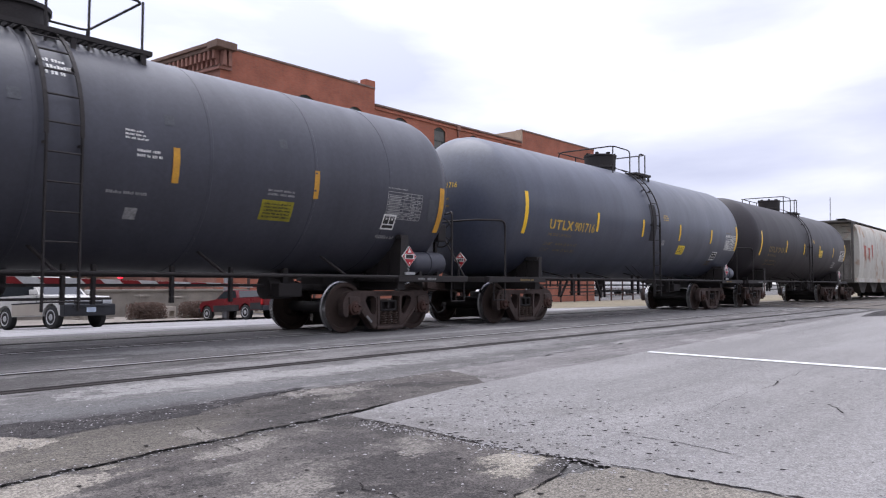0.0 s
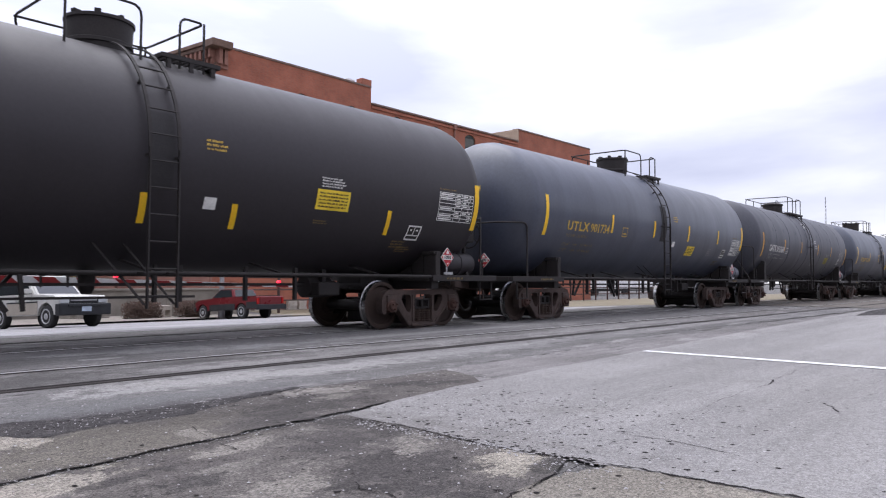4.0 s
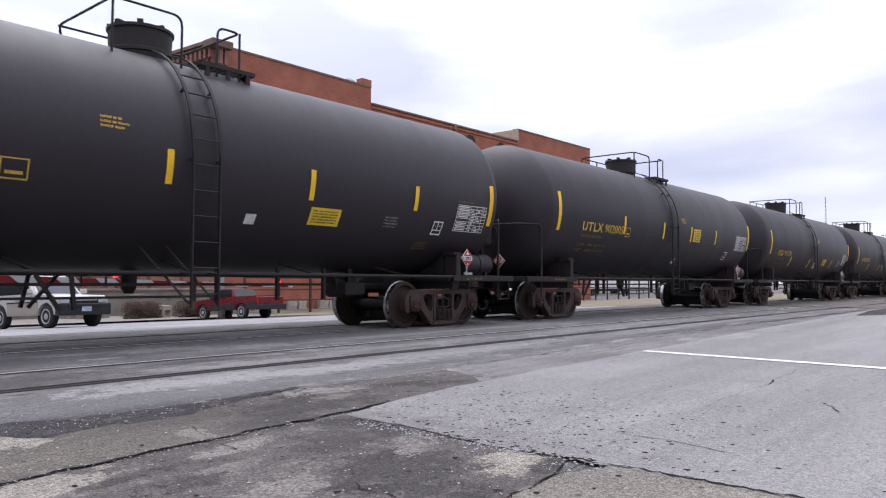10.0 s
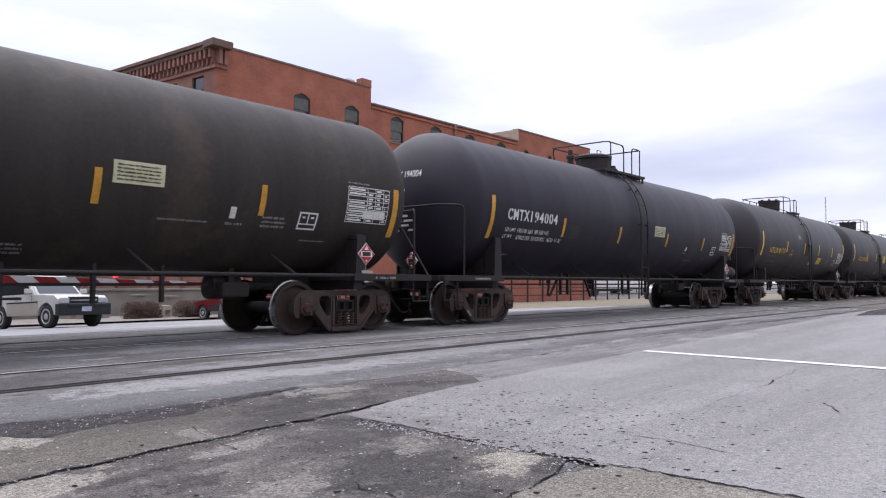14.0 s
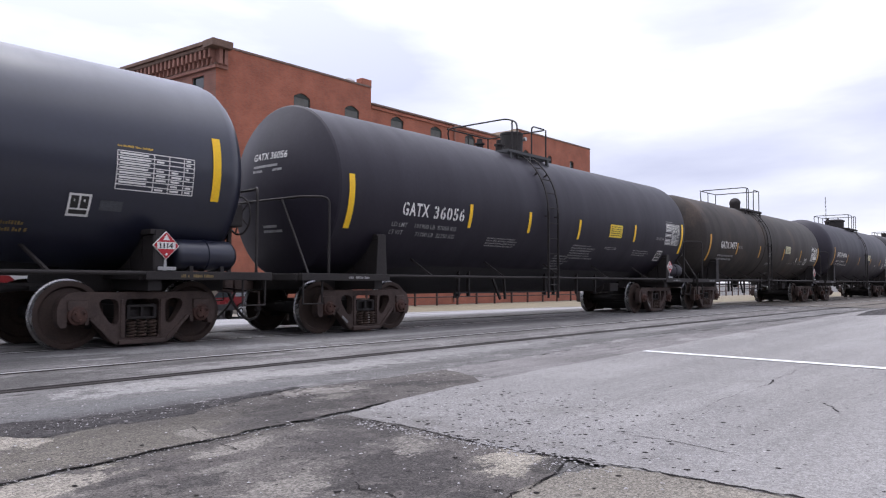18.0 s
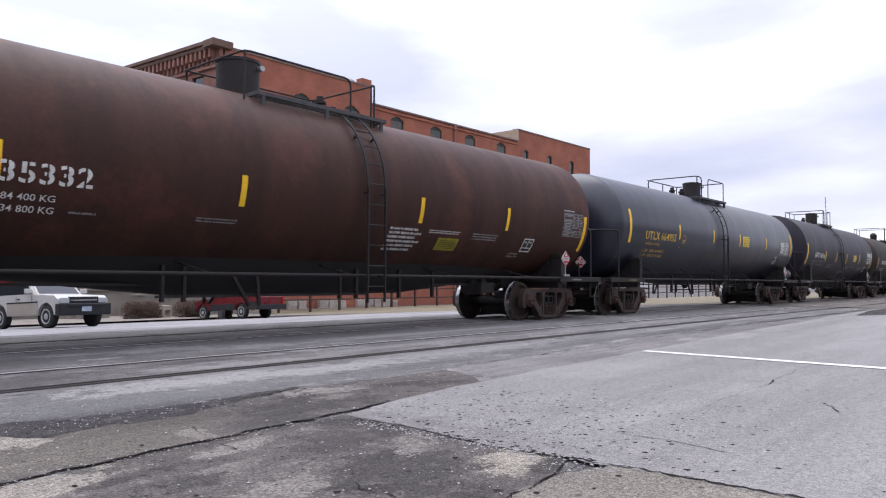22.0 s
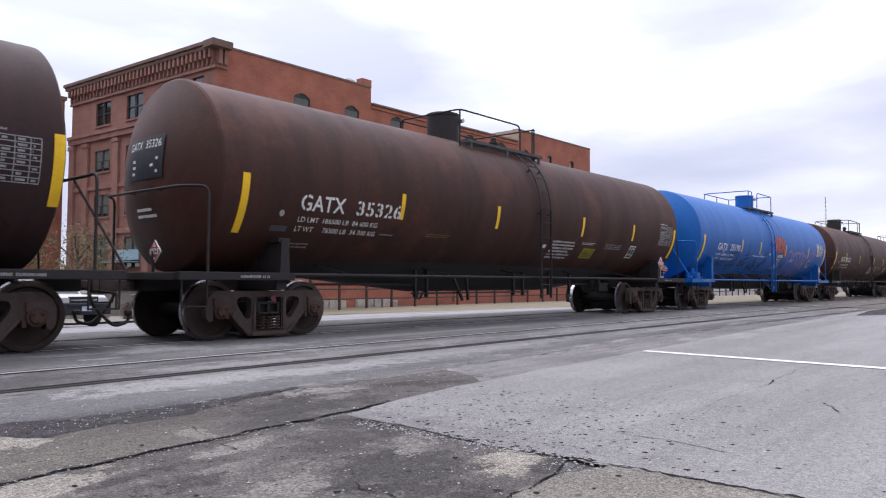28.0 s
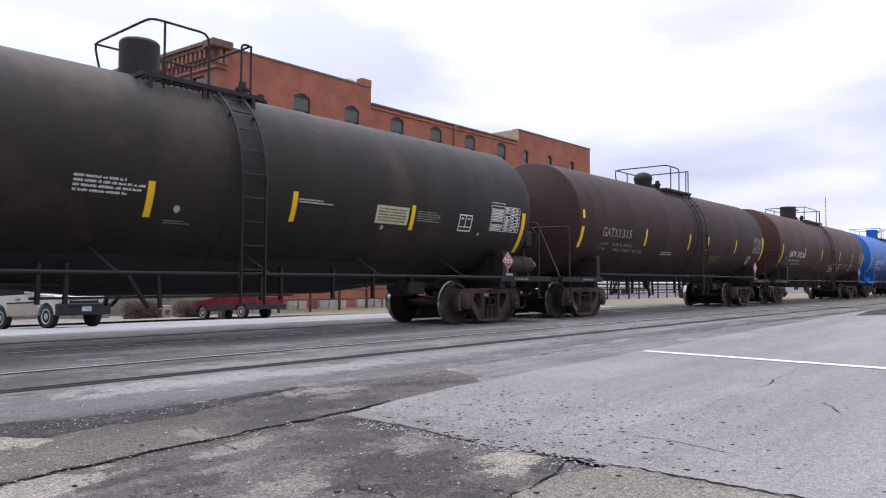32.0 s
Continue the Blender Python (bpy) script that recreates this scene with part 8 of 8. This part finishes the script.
def vehicle(name, label, m, prof, cabin, width, wheelbase, tyre_r, paint, lower, extras):
    """A road vehicle: a body from its side outline, a tapered cabin with panes, wheels, bumpers and lamps. Forward is +x."""
    v = tagged(new(name), label, "car" if name != "pickup_truck" else "truck")
    v.matrix_basis = m
    h = width / 2
    bm = bmesh.new()
    arcs = []
    for wx in (0.0, wheelbase):
        arcs.append([(wx + (tyre_r + 0.07) * math.cos(a), tyre_r + (tyre_r + 0.07) * math.sin(a)) for a in [math.pi * k / 10 for k in range(11)]])
    low = prof[0][1]
    ring = list(prof)
    bottom = [(prof[-1][0], low)]
    for arc in (arcs[1], arcs[0]) if prof[-1][0] > prof[0][0] else (arcs[0], arcs[1]):
        bottom += [(x, max(z, low)) for x, z in arc]
    outline = ring + bottom
    prism(bm, outline, -h, h)
    es = [e for e in bm.edges if abs(e.verts[0].co.y - e.verts[1].co.y) < 1e-6 and len(e.link_faces) == 2 and abs(e.calc_face_angle(0)) > 1.2 and min(e.verts[0].co.z, e.verts[1].co.z) > low + 0.35]
    bmesh.ops.bevel(bm, geom=es, offset=0.06, segments=3, affect="EDGES")
    body = part("body", bm, paint, v, smooth=35)
    (cx0, cz0), (cx1, cz1), (cx2, cz2), (cx3, cz3) = cabin
    bm = bmesh.new()
    ins = 0.16
    lo = [(cx0, -h + 0.04, cz0), (cx3, -h + 0.04, cz3), (cx3, h - 0.04, cz3), (cx0, h - 0.04, cz0)]
    hi = [(cx1, -h + ins, cz1), (cx2, -h + ins, cz2), (cx2, h - ins, cz2), (cx1, h - ins, cz1)]
    vs = [bm.verts.new(p) for p in lo + hi]
    for q in ((0, 1, 5, 4), (1, 2, 6, 5), (2, 3, 7, 6), (3, 0, 4, 7), (4, 5, 6, 7)):
        bm.faces.new([vs[i] for i in q])
    bmesh.ops.bevel(bm, geom=list(bm.edges), offset=0.05, segments=2, affect="EDGES")
    part("cabin", bm, paint, v, smooth=35)
    lov, hiv = [Vector(p) for p in lo], [Vector(p) for p in hi]
    for nm, (a, b, c, d) in (("rear_window", (3, 0, 0, 3)), ("windscreen", (1, 2, 2, 1)), ("side_window", (0, 1, 1, 0)), ("side_window", (2, 3, 3, 2))):
        p = [lov[a], lov[b], hiv[c], hiv[d]]
        ctr = sum(p, Vector()) / 4
        nrm = (p[1] - p[0]).cross(p[3] - p[0]).normalized()
        if nrm.dot(ctr - Vector(((cx0 + cx3) / 2, 0, cz0))) < 0:
            nrm = -nrm
        bm = bmesh.new()
        q = [ctr + (pp - ctr) * 0.84 + nrm * 0.006 for pp in p]
        f = bm.faces.new([bm.verts.new(x) for x in q])
        ex = bmesh.ops.extrude_face_region(bm, geom=[f])
        for vv in [g for g in ex["geom"] if isinstance(g, bmesh.types.BMVert)]:
            vv.co -= nrm * 0.03
        part(nm, bm, M["glass"], v)
    for wx in (0.0, wheelbase):
        for s in (-1, 1):
            bm = bmesh.new()
            lathe(bm, [(-0.11, tyre_r * 0.62), (-0.115, tyre_r * 0.9), (-0.08, tyre_r), (0.08, tyre_r), (0.115, tyre_r * 0.9), (0.11, tyre_r * 0.62)], 24, "y", (wx, s * (h - 0.12), tyre_r))
            wl_ = part("wheel", bm, M["tyre"], v, smooth=40)
            bm = bmesh.new()
            lathe(bm, [(s * 0.02, tyre_r * 0.64), (s * 0.122, tyre_r * 0.66), (s * 0.125, tyre_r * 0.58), (s * 0.10, tyre_r * 0.52), (s * 0.10, tyre_r * 0.30), (s * 0.13, tyre_r * 0.22), (s * 0.13, 0.02)], 20, "y", (wx, s * (h - 0.12), tyre_r))
            rim = part("rim", bm, M["rim"], wl_, smooth=40)
            for k in range(6):
                a = k * math.pi / 3
                bm = bmesh.new()
                lathe(bm, [(s * 0.08, tyre_r * 0.075), (s * 0.104, tyre_r * 0.075)], 8, "y", (wx + tyre_r * 0.42 * math.cos(a), s * (h - 0.12), tyre_r + tyre_r * 0.42 * math.sin(a)))
                part("rim_slot", bm, M["tyre"], wl_)
    for nm, dims, mt, bev in extras:
        bm = bmesh.new()
        box(bm, *dims, bev)
        part(nm, bm, mt, v)
    return v


def set_down(x, y, hx, hy):
    """The pose of a thing on the ground at x, y that points along (hx, hy), tipped with the slope."""
    a = math.degrees(math.atan2(hy, hx))
    return Matrix.Translation((x, y, gz(y))) @ Matrix.Rotation(-0.05 if 12.6 < y < 36.6 else 0, 4, "X") @ pose(0, 0, 0, 0, 0, a)


# white four-wheel-drive, nose to the street; its rear axle is the origin
vehicle("parked_suv", "white and beige four-wheel-drive parked nose to the street", set_down(9.84, 27.36, 0.17, -0.985),
        [(-0.75, 0.42), (-0.78, 0.95), (-0.70, 1.08), (0.2, 1.10), (2.05, 1.08), (3.10, 1.02), (3.28, 0.90), (3.30, 0.42)],
        [(-0.72, 1.06), (-0.55, 1.72), (1.30, 1.74), (2.05, 1.06)], 1.72, 2.65, 0.37, M["suv_white"], M["suv_trim"],
        [("lower_panel", (0.45, 2.2, -0.875, -0.855, 0.44, 0.82), M["suv_trim"], 0.008), ("lower_panel", (0.45, 2.2, 0.855, 0.875, 0.44, 0.82), M["suv_trim"], 0.008),
         ("door_seam", (0.98, 1.0, -0.866, -0.86, 0.46, 1.06), M["bumper"], 0), ("door_seam", (1.88, 1.9, -0.866, -0.86, 0.46, 1.06), M["bumper"], 0), ("door_handle", (1.05, 1.2, -0.885, -0.86, 0.94, 0.98), M["bumper"], 0.005),
         ("side_trim", (0.45, 2.2, -0.882, -0.858, 0.82, 0.86), M["bumper"], 0.004), ("bull_bar", (3.44, 3.50, -0.62, 0.62, 0.66, 0.74), M["bumper"], 0.02),
         ("front_bumper", (3.16, 3.46, -0.88, 0.88, 0.38, 0.76), M["bumper"], 0.05), ("grille", (3.26, 3.325, -0.50, 0.50, 0.765, 0.97), M["bumper"], 0.008),
         ("headlight", (3.27, 3.335, -0.80, -0.50, 0.77, 0.94), M["lamp"], 0.015), ("headlight", (3.27, 3.335, 0.50, 0.80, 0.77, 0.94), M["lamp"], 0.015),
         ("grille_bar", (3.31, 3.34, -0.45, 0.45, 0.84, 0.875), M["silver"], 0.004), ("number_plate", (3.455, 3.475, -0.16, 0.16, 0.50, 0.66), M["plate"], 0.003),
         ("rear_bumper", (-0.95, -0.72, -0.86, 0.86, 0.42, 0.66), M["bumper"], 0.04), ("mirror", (1.75, 1.90, -1.05, -0.86, 1.12, 1.28), M["suv_white"], 0.03), ("mirror", (1.75, 1.90, 0.86, 1.05, 1.12, 1.28), M["suv_white"], 0.03),
         ("roof_rack", (-0.3, 1.1, -0.62, 0.62, 1.80, 1.83), M["bumper"], 0.01)])

# red pickup, nose away from the street
pk = set_down(20.28, 29.0, -0.10, 0.995) @ Matrix.Scale(0.94, 4)
vehicle("pickup_truck", "red pickup truck with grey lower panels, parked nose in", pk,
        [(-1.15, 0.45), (-1.18, 1.02), (-1.1, 1.06), (0.75, 1.08), (2.0, 1.06), (3.25, 0.98), (3.50, 0.84), (3.52, 0.42)],
        [(0.55, 1.05), (0.78, 1.47), (1.75, 1.49), (2.35, 1.04)], 1.66, 2.95, 0.36, M["car_red"], M["car_grey"],
        [("lower_panel", (0.42, 2.36, -0.868, -0.845, 0.44, 0.74), M["car_grey"], 0.008), ("lower_panel", (0.42, 2.36, 0.845, 0.868, 0.44, 0.74), M["car_grey"], 0.008),
         ("lower_panel", (-1.16, -0.42, 0.845, 0.868, 0.48, 0.80), M["car_grey"], 0.008), ("lower_panel", (-1.16, -0.42, -0.868, -0.845, 0.48, 0.80), M["car_grey"], 0.008),
         ("rear_bumper", (-1.36, -1.12, -0.88, 0.88, 0.42, 0.66), M["bumper"], 0.03), ("tailgate", (-1.205, -1.17, -0.66, 0.66, 0.66, 1.02), M["car_red"], 0.01),
         ("tail_light", (-1.20, -1.14, -0.84, -0.70, 0.70, 0.98), M["tail"], 0.01), ("tail_light", (-1.20, -1.14, 0.70, 0.84, 0.70, 0.98), M["tail"], 0.01),
         ("front_bumper", (3.42, 3.62, -0.85, 0.85, 0.42, 0.64), M["bumper"], 0.04), ("cargo_cover", (-1.0, 0.62, -0.72, 0.72, 1.07, 1.10), M["car_grey"], 0.01)])


def street_lamp(x, y):
    s = tagged(new("street_lamp"), "tall grey steel street lamp with a short arm", "street lamp")
    s.matrix_basis = pose(x, y, gz(y))
    bm = bmesh.new()
    lathe(bm, [(0.0, 0.17), (0.6, 0.165), (0.62, 0.12), (5.0, 0.09), (9.6, 0.06), (9.62, 0.02)], 14, "z")
    part("pole", bm, M["galv"], s, smooth=40)
    bm = bmesh.new()
    lathe(bm, [(0.0, 0.26), (0.04, 0.26), (0.06, 0.2)], 14, "z")
    part("base_plate", bm, M["galv"], s)
    bm = bmesh.new()
    tube(bm, bend([(0, 0, 9.0), (-0.3, 0.26, 9.1), (-0.95, 0.8, 8.95)], 0.3), 0.035, 8)
    part("arm", bm, M["galv"], s)
    bm = bmesh.new()
    lathe(bm, [(-0.32, 0.03), (-0.28, 0.10), (0.0, 0.14), (0.28, 0.11), (0.34, 0.04)], 14, "x")
    part("lamp_head", bm, M["trailer"], s, "white lamp head", 40, Matrix.Translation((-1.15, 0.97, 8.93)) @ pose(0, 0, 0, 0, 0, 140))


street_lamp(19.75, 30.9)


def leafy(name, label, x, y, height, spread, leaf_n, leaf, seed, trunk_r=0.16, limbs=9, category="tree"):
    """A tapered trunk, forked limbs and a thin crown of small separate leaves."""
    rnd = random.Random(seed)
    t = tagged(new(name), label, category)
    t.matrix_basis = pose(x, y, gz(y))
    bm = bmesh.new()
    lathe(bm, [(0, trunk_r * 1.4), (0.3, trunk_r), (height * 0.35, trunk_r * 0.75), (height * 0.6, trunk_r * 0.4), (height * 0.8, 0.02)], 9, "z")
    tips = []
    for k in range(limbs):
        a = k * 2.4 + rnd.uniform(-0.3, 0.3)
        z0 = height * rnd.uniform(0.2, 0.55)
        L = spread * rnd.uniform(0.6, 1.0)
        p0 = Vector((0, 0, z0))
        p1 = p0 + Vector((math.cos(a) * L * 0.45, math.sin(a) * L * 0.45, L * 0.45))
        p2 = p1 + Vector((math.cos(a + 0.3) * L * 0.5, math.sin(a + 0.3) * L * 0.5, L * rnd.uniform(0.2, 0.6)))
        tube(bm, [p0, p1], trunk_r * 0.32, 6)
        tube(bm, [p1, p2], trunk_r * 0.18, 5)
        tips += [p1, (p1 + p2) / 2, p2]
        for j in range(3):
            q = p1 + (p2 - p1) * rnd.random()
            e = q + Vector((rnd.uniform(-1, 1), rnd.uniform(-1, 1), rnd.uniform(0, 1))) * L * 0.35
            tube(bm, [q, e], trunk_r * 0.08, 4)
            tips.append(e)
    part("trunk", bm, M["bark"], t, smooth=50)
    verts, faces = [], []
    for k in range(leaf_n):
        c = rnd.choice(tips) + Vector((rnd.gauss(0, 1), rnd.gauss(0, 1), rnd.gauss(0, 0.9))) * spread * 0.17
        u = Vector((rnd.uniform(-1, 1), rnd.uniform(-1, 1), rnd.uniform(-1, 1))).normalized()
        w = u.orthogonal().normalized()
        s = rnd.uniform(0.05, 0.11)
        b0 = len(verts)
        verts += [c + u * s, c + w * s * 0.5, c - u * s, c - w * s * 0.5]
        faces.append((b0, b0 + 1, b0 + 2, b0 + 3))
    me = bpy.data.meshes.new("crown")
    me.from_pydata([tuple(p) for p in verts], [], faces)
    me.materials.append(leaf)
    part("crown", me, None, t)
    return t


leafy("tree", "small tree with sparse withered brown leaves", 19.6, 46.5, 6.6, 2.4, 2600, M["leaf"], 4)
leafy("tree", "bare young tree with a few brown leaves", 16.5, 47.5, 5.6, 2.0, 1500, M["leaf"], 8)
def hedge(x, y, wide, deep, high, seed):
    """A clipped leafless bush: many fine twigs and small dead leaves in a rounded block."""
    rnd = random.Random(seed)
    t = tagged(new("hedge_bush"), "clipped brown leafless bush by the entrance", "bush", "entrance bushes")
    t.matrix_basis = pose(x, y, gz(y))
    bm = bmesh.new()
    for k in range(60):
        a = rnd.uniform(0, 6.28)
        e = Vector((math.cos(a) * wide * 0.48 * rnd.random() ** 0.5, math.sin(a) * deep * 0.48 * rnd.random() ** 0.5, high * rnd.uniform(0.6, 1.0)))
        tube(bm, [(e.x * 0.25, e.y * 0.25, 0), e * 0.6, e], 0.009, 4)
    part("twigs", bm, M["hedge"], t)
    verts, faces = [], []
    for k in range(5200):
        u = Vector((rnd.uniform(-1, 1), rnd.uniform(-1, 1), rnd.uniform(-0.9, 1)))
        if (abs(u.x) ** 4 + abs(u.y) ** 4 + abs(u.z) ** 4) > rnd.uniform(0.75, 1.1):
            continue
        c = Vector((u.x * wide / 2, u.y * deep / 2, high * (0.5 + 0.5 * u.z)))
        d = Vector((rnd.uniform(-1, 1), rnd.uniform(-1, 1), rnd.uniform(-1, 1))).normalized()
        w = d.orthogonal().normalized()
        s = rnd.uniform(0.03, 0.06)
        b0 = len(verts)
        verts += [c + d * s, c + w * s * 0.6, c - d * s, c - w * s * 0.6]
        faces.append((b0, b0 + 1, b0 + 2, b0 + 3))
    me = bpy.data.meshes.new("dead_leaves")
    me.from_pydata([tuple(p) for p in verts], [], faces)
    me.materials.append(M["hedge"])
    part("dead_leaves", me, None, t)


hedge(17.4, 34.0, 1.85, 1.2, 1.0, 5)
hedge(20.05, 34.0, 1.8, 1.2, 1.0, 6)


def entrance():
    """Low concrete walls, piers and steps before the warehouse."""
    for x, y, w, d, h in ((15.6, 36.4, 0.4, 0.4, 1.15), (18.3, 36.2, 0.45, 0.45, 1.3), (20.6, 37.0, 0.45, 0.45, 1.2)):
        bm = bmesh.new()
        box(bm, x - w / 2, x + w / 2, y - d / 2, y + d / 2, gz(y), gz(y) + h, 0.02)
        box(bm, x - w / 2 - 0.06, x + w / 2 + 0.06, y - d / 2 - 0.06, y + d / 2 + 0.06, gz(y) + h, gz(y) + h + 0.1, 0.02)
        tagged(part("gate_pier", bm, M["concrete"], None), "pale concrete pier beside the steps", "pier", "entrance piers")
    bm = bmesh.new()
    prism(bm, [(18.25, -1.1), (19.15, -1.1), (19.15, -0.33), (18.25, -0.33)], 34.4, 34.9, [[(18.33, -0.85), (18.62, -0.85), (18.62, -0.55), (18.33, -0.55)], [(18.78, -0.85), (19.07, -0.85), (19.07, -0.55), (18.78, -0.55)]])
    tagged(part("planter_block", bm, M["limestone"], None), "pale stone block with two dark openings between the bushes", "stone block")
    st = tagged(new("steps"), "pale concrete steps up to the warehouse front", "steps")
    for k in range(6):
        bm = bmesh.new()
        box(bm, 15.2, 17.0, 36.2 + 0.3 * k, 36.5 + 0.3 * k, BASE, BASE + 0.18 * (k + 1), 0.01)
        part("step", bm, M["concrete"], st)
    bm = bmesh.new()
    box(bm, 8.0, 26.5, 39.2, 39.6, BASE, 0.35, 0.02)
    box(bm, 7.9, 26.6, 39.1, 39.7, 0.35, 0.47, 0.02)
    tagged(part("retaining_wall", bm, M["concrete"], None), "pale concrete retaining wall before the warehouse", "wall", kind="structure")


entrance()


def crossing_gate(y, x0, x1):
    """A lowered level-crossing gate: a tapered arm with slanted red and white bands, lamps, and its mast."""
    g = tagged(new("crossing_gate"), "lowered crossing gate with red and white bands and lit red lamps", "crossing gate")
    base = gz(y)

    def mid(x):
        return 0.919 - 0.0215 * (x - 5.96)

    def tall(x):
        return max(0.07, 0.134 - 0.012 * (x - 5.96))
    bm = bmesh.new()
    prism(bm, [(x0, mid(x0) - tall(x0) / 2), (x1, mid(x1) - tall(x1) / 2), (x1, mid(x1) + tall(x1) / 2), (x0, mid(x0) + tall(x0) / 2)], y - 0.02, y + 0.02)
    arm = part("arm", bm, M["gate_white"], g)
    k, x = 0, 5.95 - 0.812 * 9
    while x < x1 - 0.3:
        if x > x0 + 0.1:
            a, b = x - 0.203, x + 0.203
            h = tall(x) / 2
            bm = bmesh.new()
            lean = h * 1.1
            prism(bm, [(a + lean, mid(a) - h * 0.98), (b + lean, mid(b) - h * 0.98), (b - lean, mid(b) + h * 0.98), (a - lean, mid(a) + h * 0.98)], y - 0.026, y + 0.026)
            part("red_band", bm, M["gate_red"], arm)
        x += 0.812
    for lx in (7.33, 11.56):
        bm = bmesh.new()
        lathe(bm, [(-0.05, 0.02), (-0.05, 0.038), (0.05, 0.038), (0.05, 0.02)], 14, "y", (lx, y, mid(lx) + tall(lx) / 2 + 0.06))
        part("lamp", bm, M["gate_lamp"], arm, "lit red lamp on the gate arm")
    bm = bmesh.new()
    tube(bm, [(x0 + 0.2, y + 0.25, base), (x0 + 0.2, y + 0.25, 3.6)], 0.06, 12)
    part("mast", bm, M["galv"], g)
    bm = bmesh.new()
    box(bm, x0 - 0.25, x0 + 0.5, y + 0.02, y + 0.42, 0.62, 1.30, 0.03)
    part("drive_housing", bm, M["galv"], g)
    bm = bmesh.new()
    box(bm, x0 - 1.1, x0 - 0.1, y - 0.04, y + 0.04, 0.85, 1.10, 0.02)
    part("counterweight", bm, M["galv"], g)


crossing_gate(15.5, -1.2, 12.0)


def trailer(x, y, length):
    t = tagged(new("box_trailer"), "white box trailer parked beyond the fence", "trailer")
    t.matrix_basis = pose(x, y, gz(y))
    bm = bmesh.new()
    box(bm, 0, length, 0, 2.6, 1.1, 3.9, 0.05)
    part("box", bm, M["trailer"], t)
    for k in range(1, int(length)):
        bm = bmesh.new()
        box(bm, k - 0.03, k + 0.03, -0.025, 0.0, 1.15, 3.85)
        part("side_rib", bm, M["trailer"], t)
    bm = bmesh.new()
    box(bm, 0.3, length - 0.3, 0.3, 2.3, 0.85, 1.1, 0.02)
    part("chassis", bm, M["underframe"], t)
    for wx in (1.6, 2.9):
        for wy in (0.05, 2.25):
            bm = bmesh.new()
            lathe(bm, [(0, 0.3), (0.0, 0.5), (0.3, 0.5), (0.3, 0.3)], 18, "y", (wx, wy, 0.5))
            part("wheel", bm, M["tyre"], t)
    bm = bmesh.new()
    for wy in (0.6, 2.0):
        bar(bm, (length - 2.5, wy, 0.0), (length - 2.5, wy, 0.9), 0.12, 0.12)
    part("landing_leg", bm, M["underframe"], t)


trailer(102.5, 58.0, 14.0)
trailer(118.0, 60.5, 13.0)


def mast(x, y, h):
    """A slender lattice mast far off."""
    m = tagged(new("radio_mast"), "thin lattice radio mast far beyond the train", "mast")
    m.matrix_basis = pose(x, y, gz(y))
    bm = bmesh.new()
    for k in range(3):
        a = k * 2.094
        tube(bm, [(0.5 * math.cos(a), 0.5 * math.sin(a), 0), (0.12 * math.cos(a), 0.12 * math.sin(a), h)], 0.045, 5)
    part("leg", bm, M["galv"], m)
    bm = bmesh.new()
    for k in range(24):
        z = h * k / 24
        r = 0.5 - 0.38 * k / 24
        for j in range(3):
            a, b = j * 2.094, (j + 1) * 2.094
            tube(bm, [(r * math.cos(a), r * math.sin(a), z), (r * math.cos(b), r * math.sin(b), z + h / 24)], 0.02, 4)
    part("lattice", bm, M["galv"], m)


mast(292.0, 68.0, 33.5)


def motions():
    """The train rolls past; its axles turn with it."""
    run = ((0.0, 0.0), (2.0, 16.85), (3.5, 29.25), (5.5, 45.78), (6.5, 53.93), (7.5, 62.23), (8.0, 66.24), (10.0, 82.07), (12.0, 97.78), (13.0, 105.51), (14.5, 116.86), (16.5, 131.57), (17.0, 135.20),
           (18.0, 142.45), (18.5, 145.84), (19.0, 149.40), (20.0, 156.55), (21.0, 163.76), (23.0, 177.97), (25.5, 195.46), (27.5, 209.18), (30.0, 226.09), (32.0, 239.40))
    # a smooth line through the places above, sampled five times a second
    kt, ks = np.array([t for t, _ in run]), np.array([q for _, q in run])
    h, d = np.diff(kt), np.diff(ks) / np.diff(kt)
    n = len(kt)
    a = np.eye(n)
    rhs = np.zeros(n)
    for i in range(1, n - 1):
        a[i, i - 1:i + 2] = h[i - 1], 2 * (h[i - 1] + h[i]), h[i]
        rhs[i] = 6 * (d[i] - d[i - 1])
    bow = np.linalg.solve(a, rhs)

    def along(t):
        i = min(max(int(np.searchsorted(kt, t)) - 1, 0), n - 2)
        u, v = t - kt[i], kt[i + 1] - t
        return (bow[i] * v ** 3 + bow[i + 1] * u ** 3) / (6 * h[i]) + (ks[i] / h[i] - bow[i] * h[i] / 6) * v + (ks[i + 1] / h[i] - bow[i + 1] * h[i] / 6) * u
    ts = [k * 0.2 for k in range(161)]
    ss = [float(along(t)) for t in ts]
    for car, mid in TRAIN:
        walk(car, [(t, pose(mid + q, CY, 0)) for t, q in zip(ts, ss)])
    n = math.ceil(ss[-1] / WR / radians(84))
    rows = []
    for k in range(n + 1):
        s = ss[-1] * k / n
        rows.append((round(float(np.interp(s, ss, ts)) * FPS) / FPS, s / WR))
    seen = {}
    for t, a in rows:
        seen[t] = a
    seen = sorted(seen.items())
    seen[-1] = (32.0, ss[-1] / WR)
    for ax, x in AXLES:
        walk(ax, [(t, pose(x, 0, WR, 0, math.degrees(a), 0)) for t, a in seen])


motions()
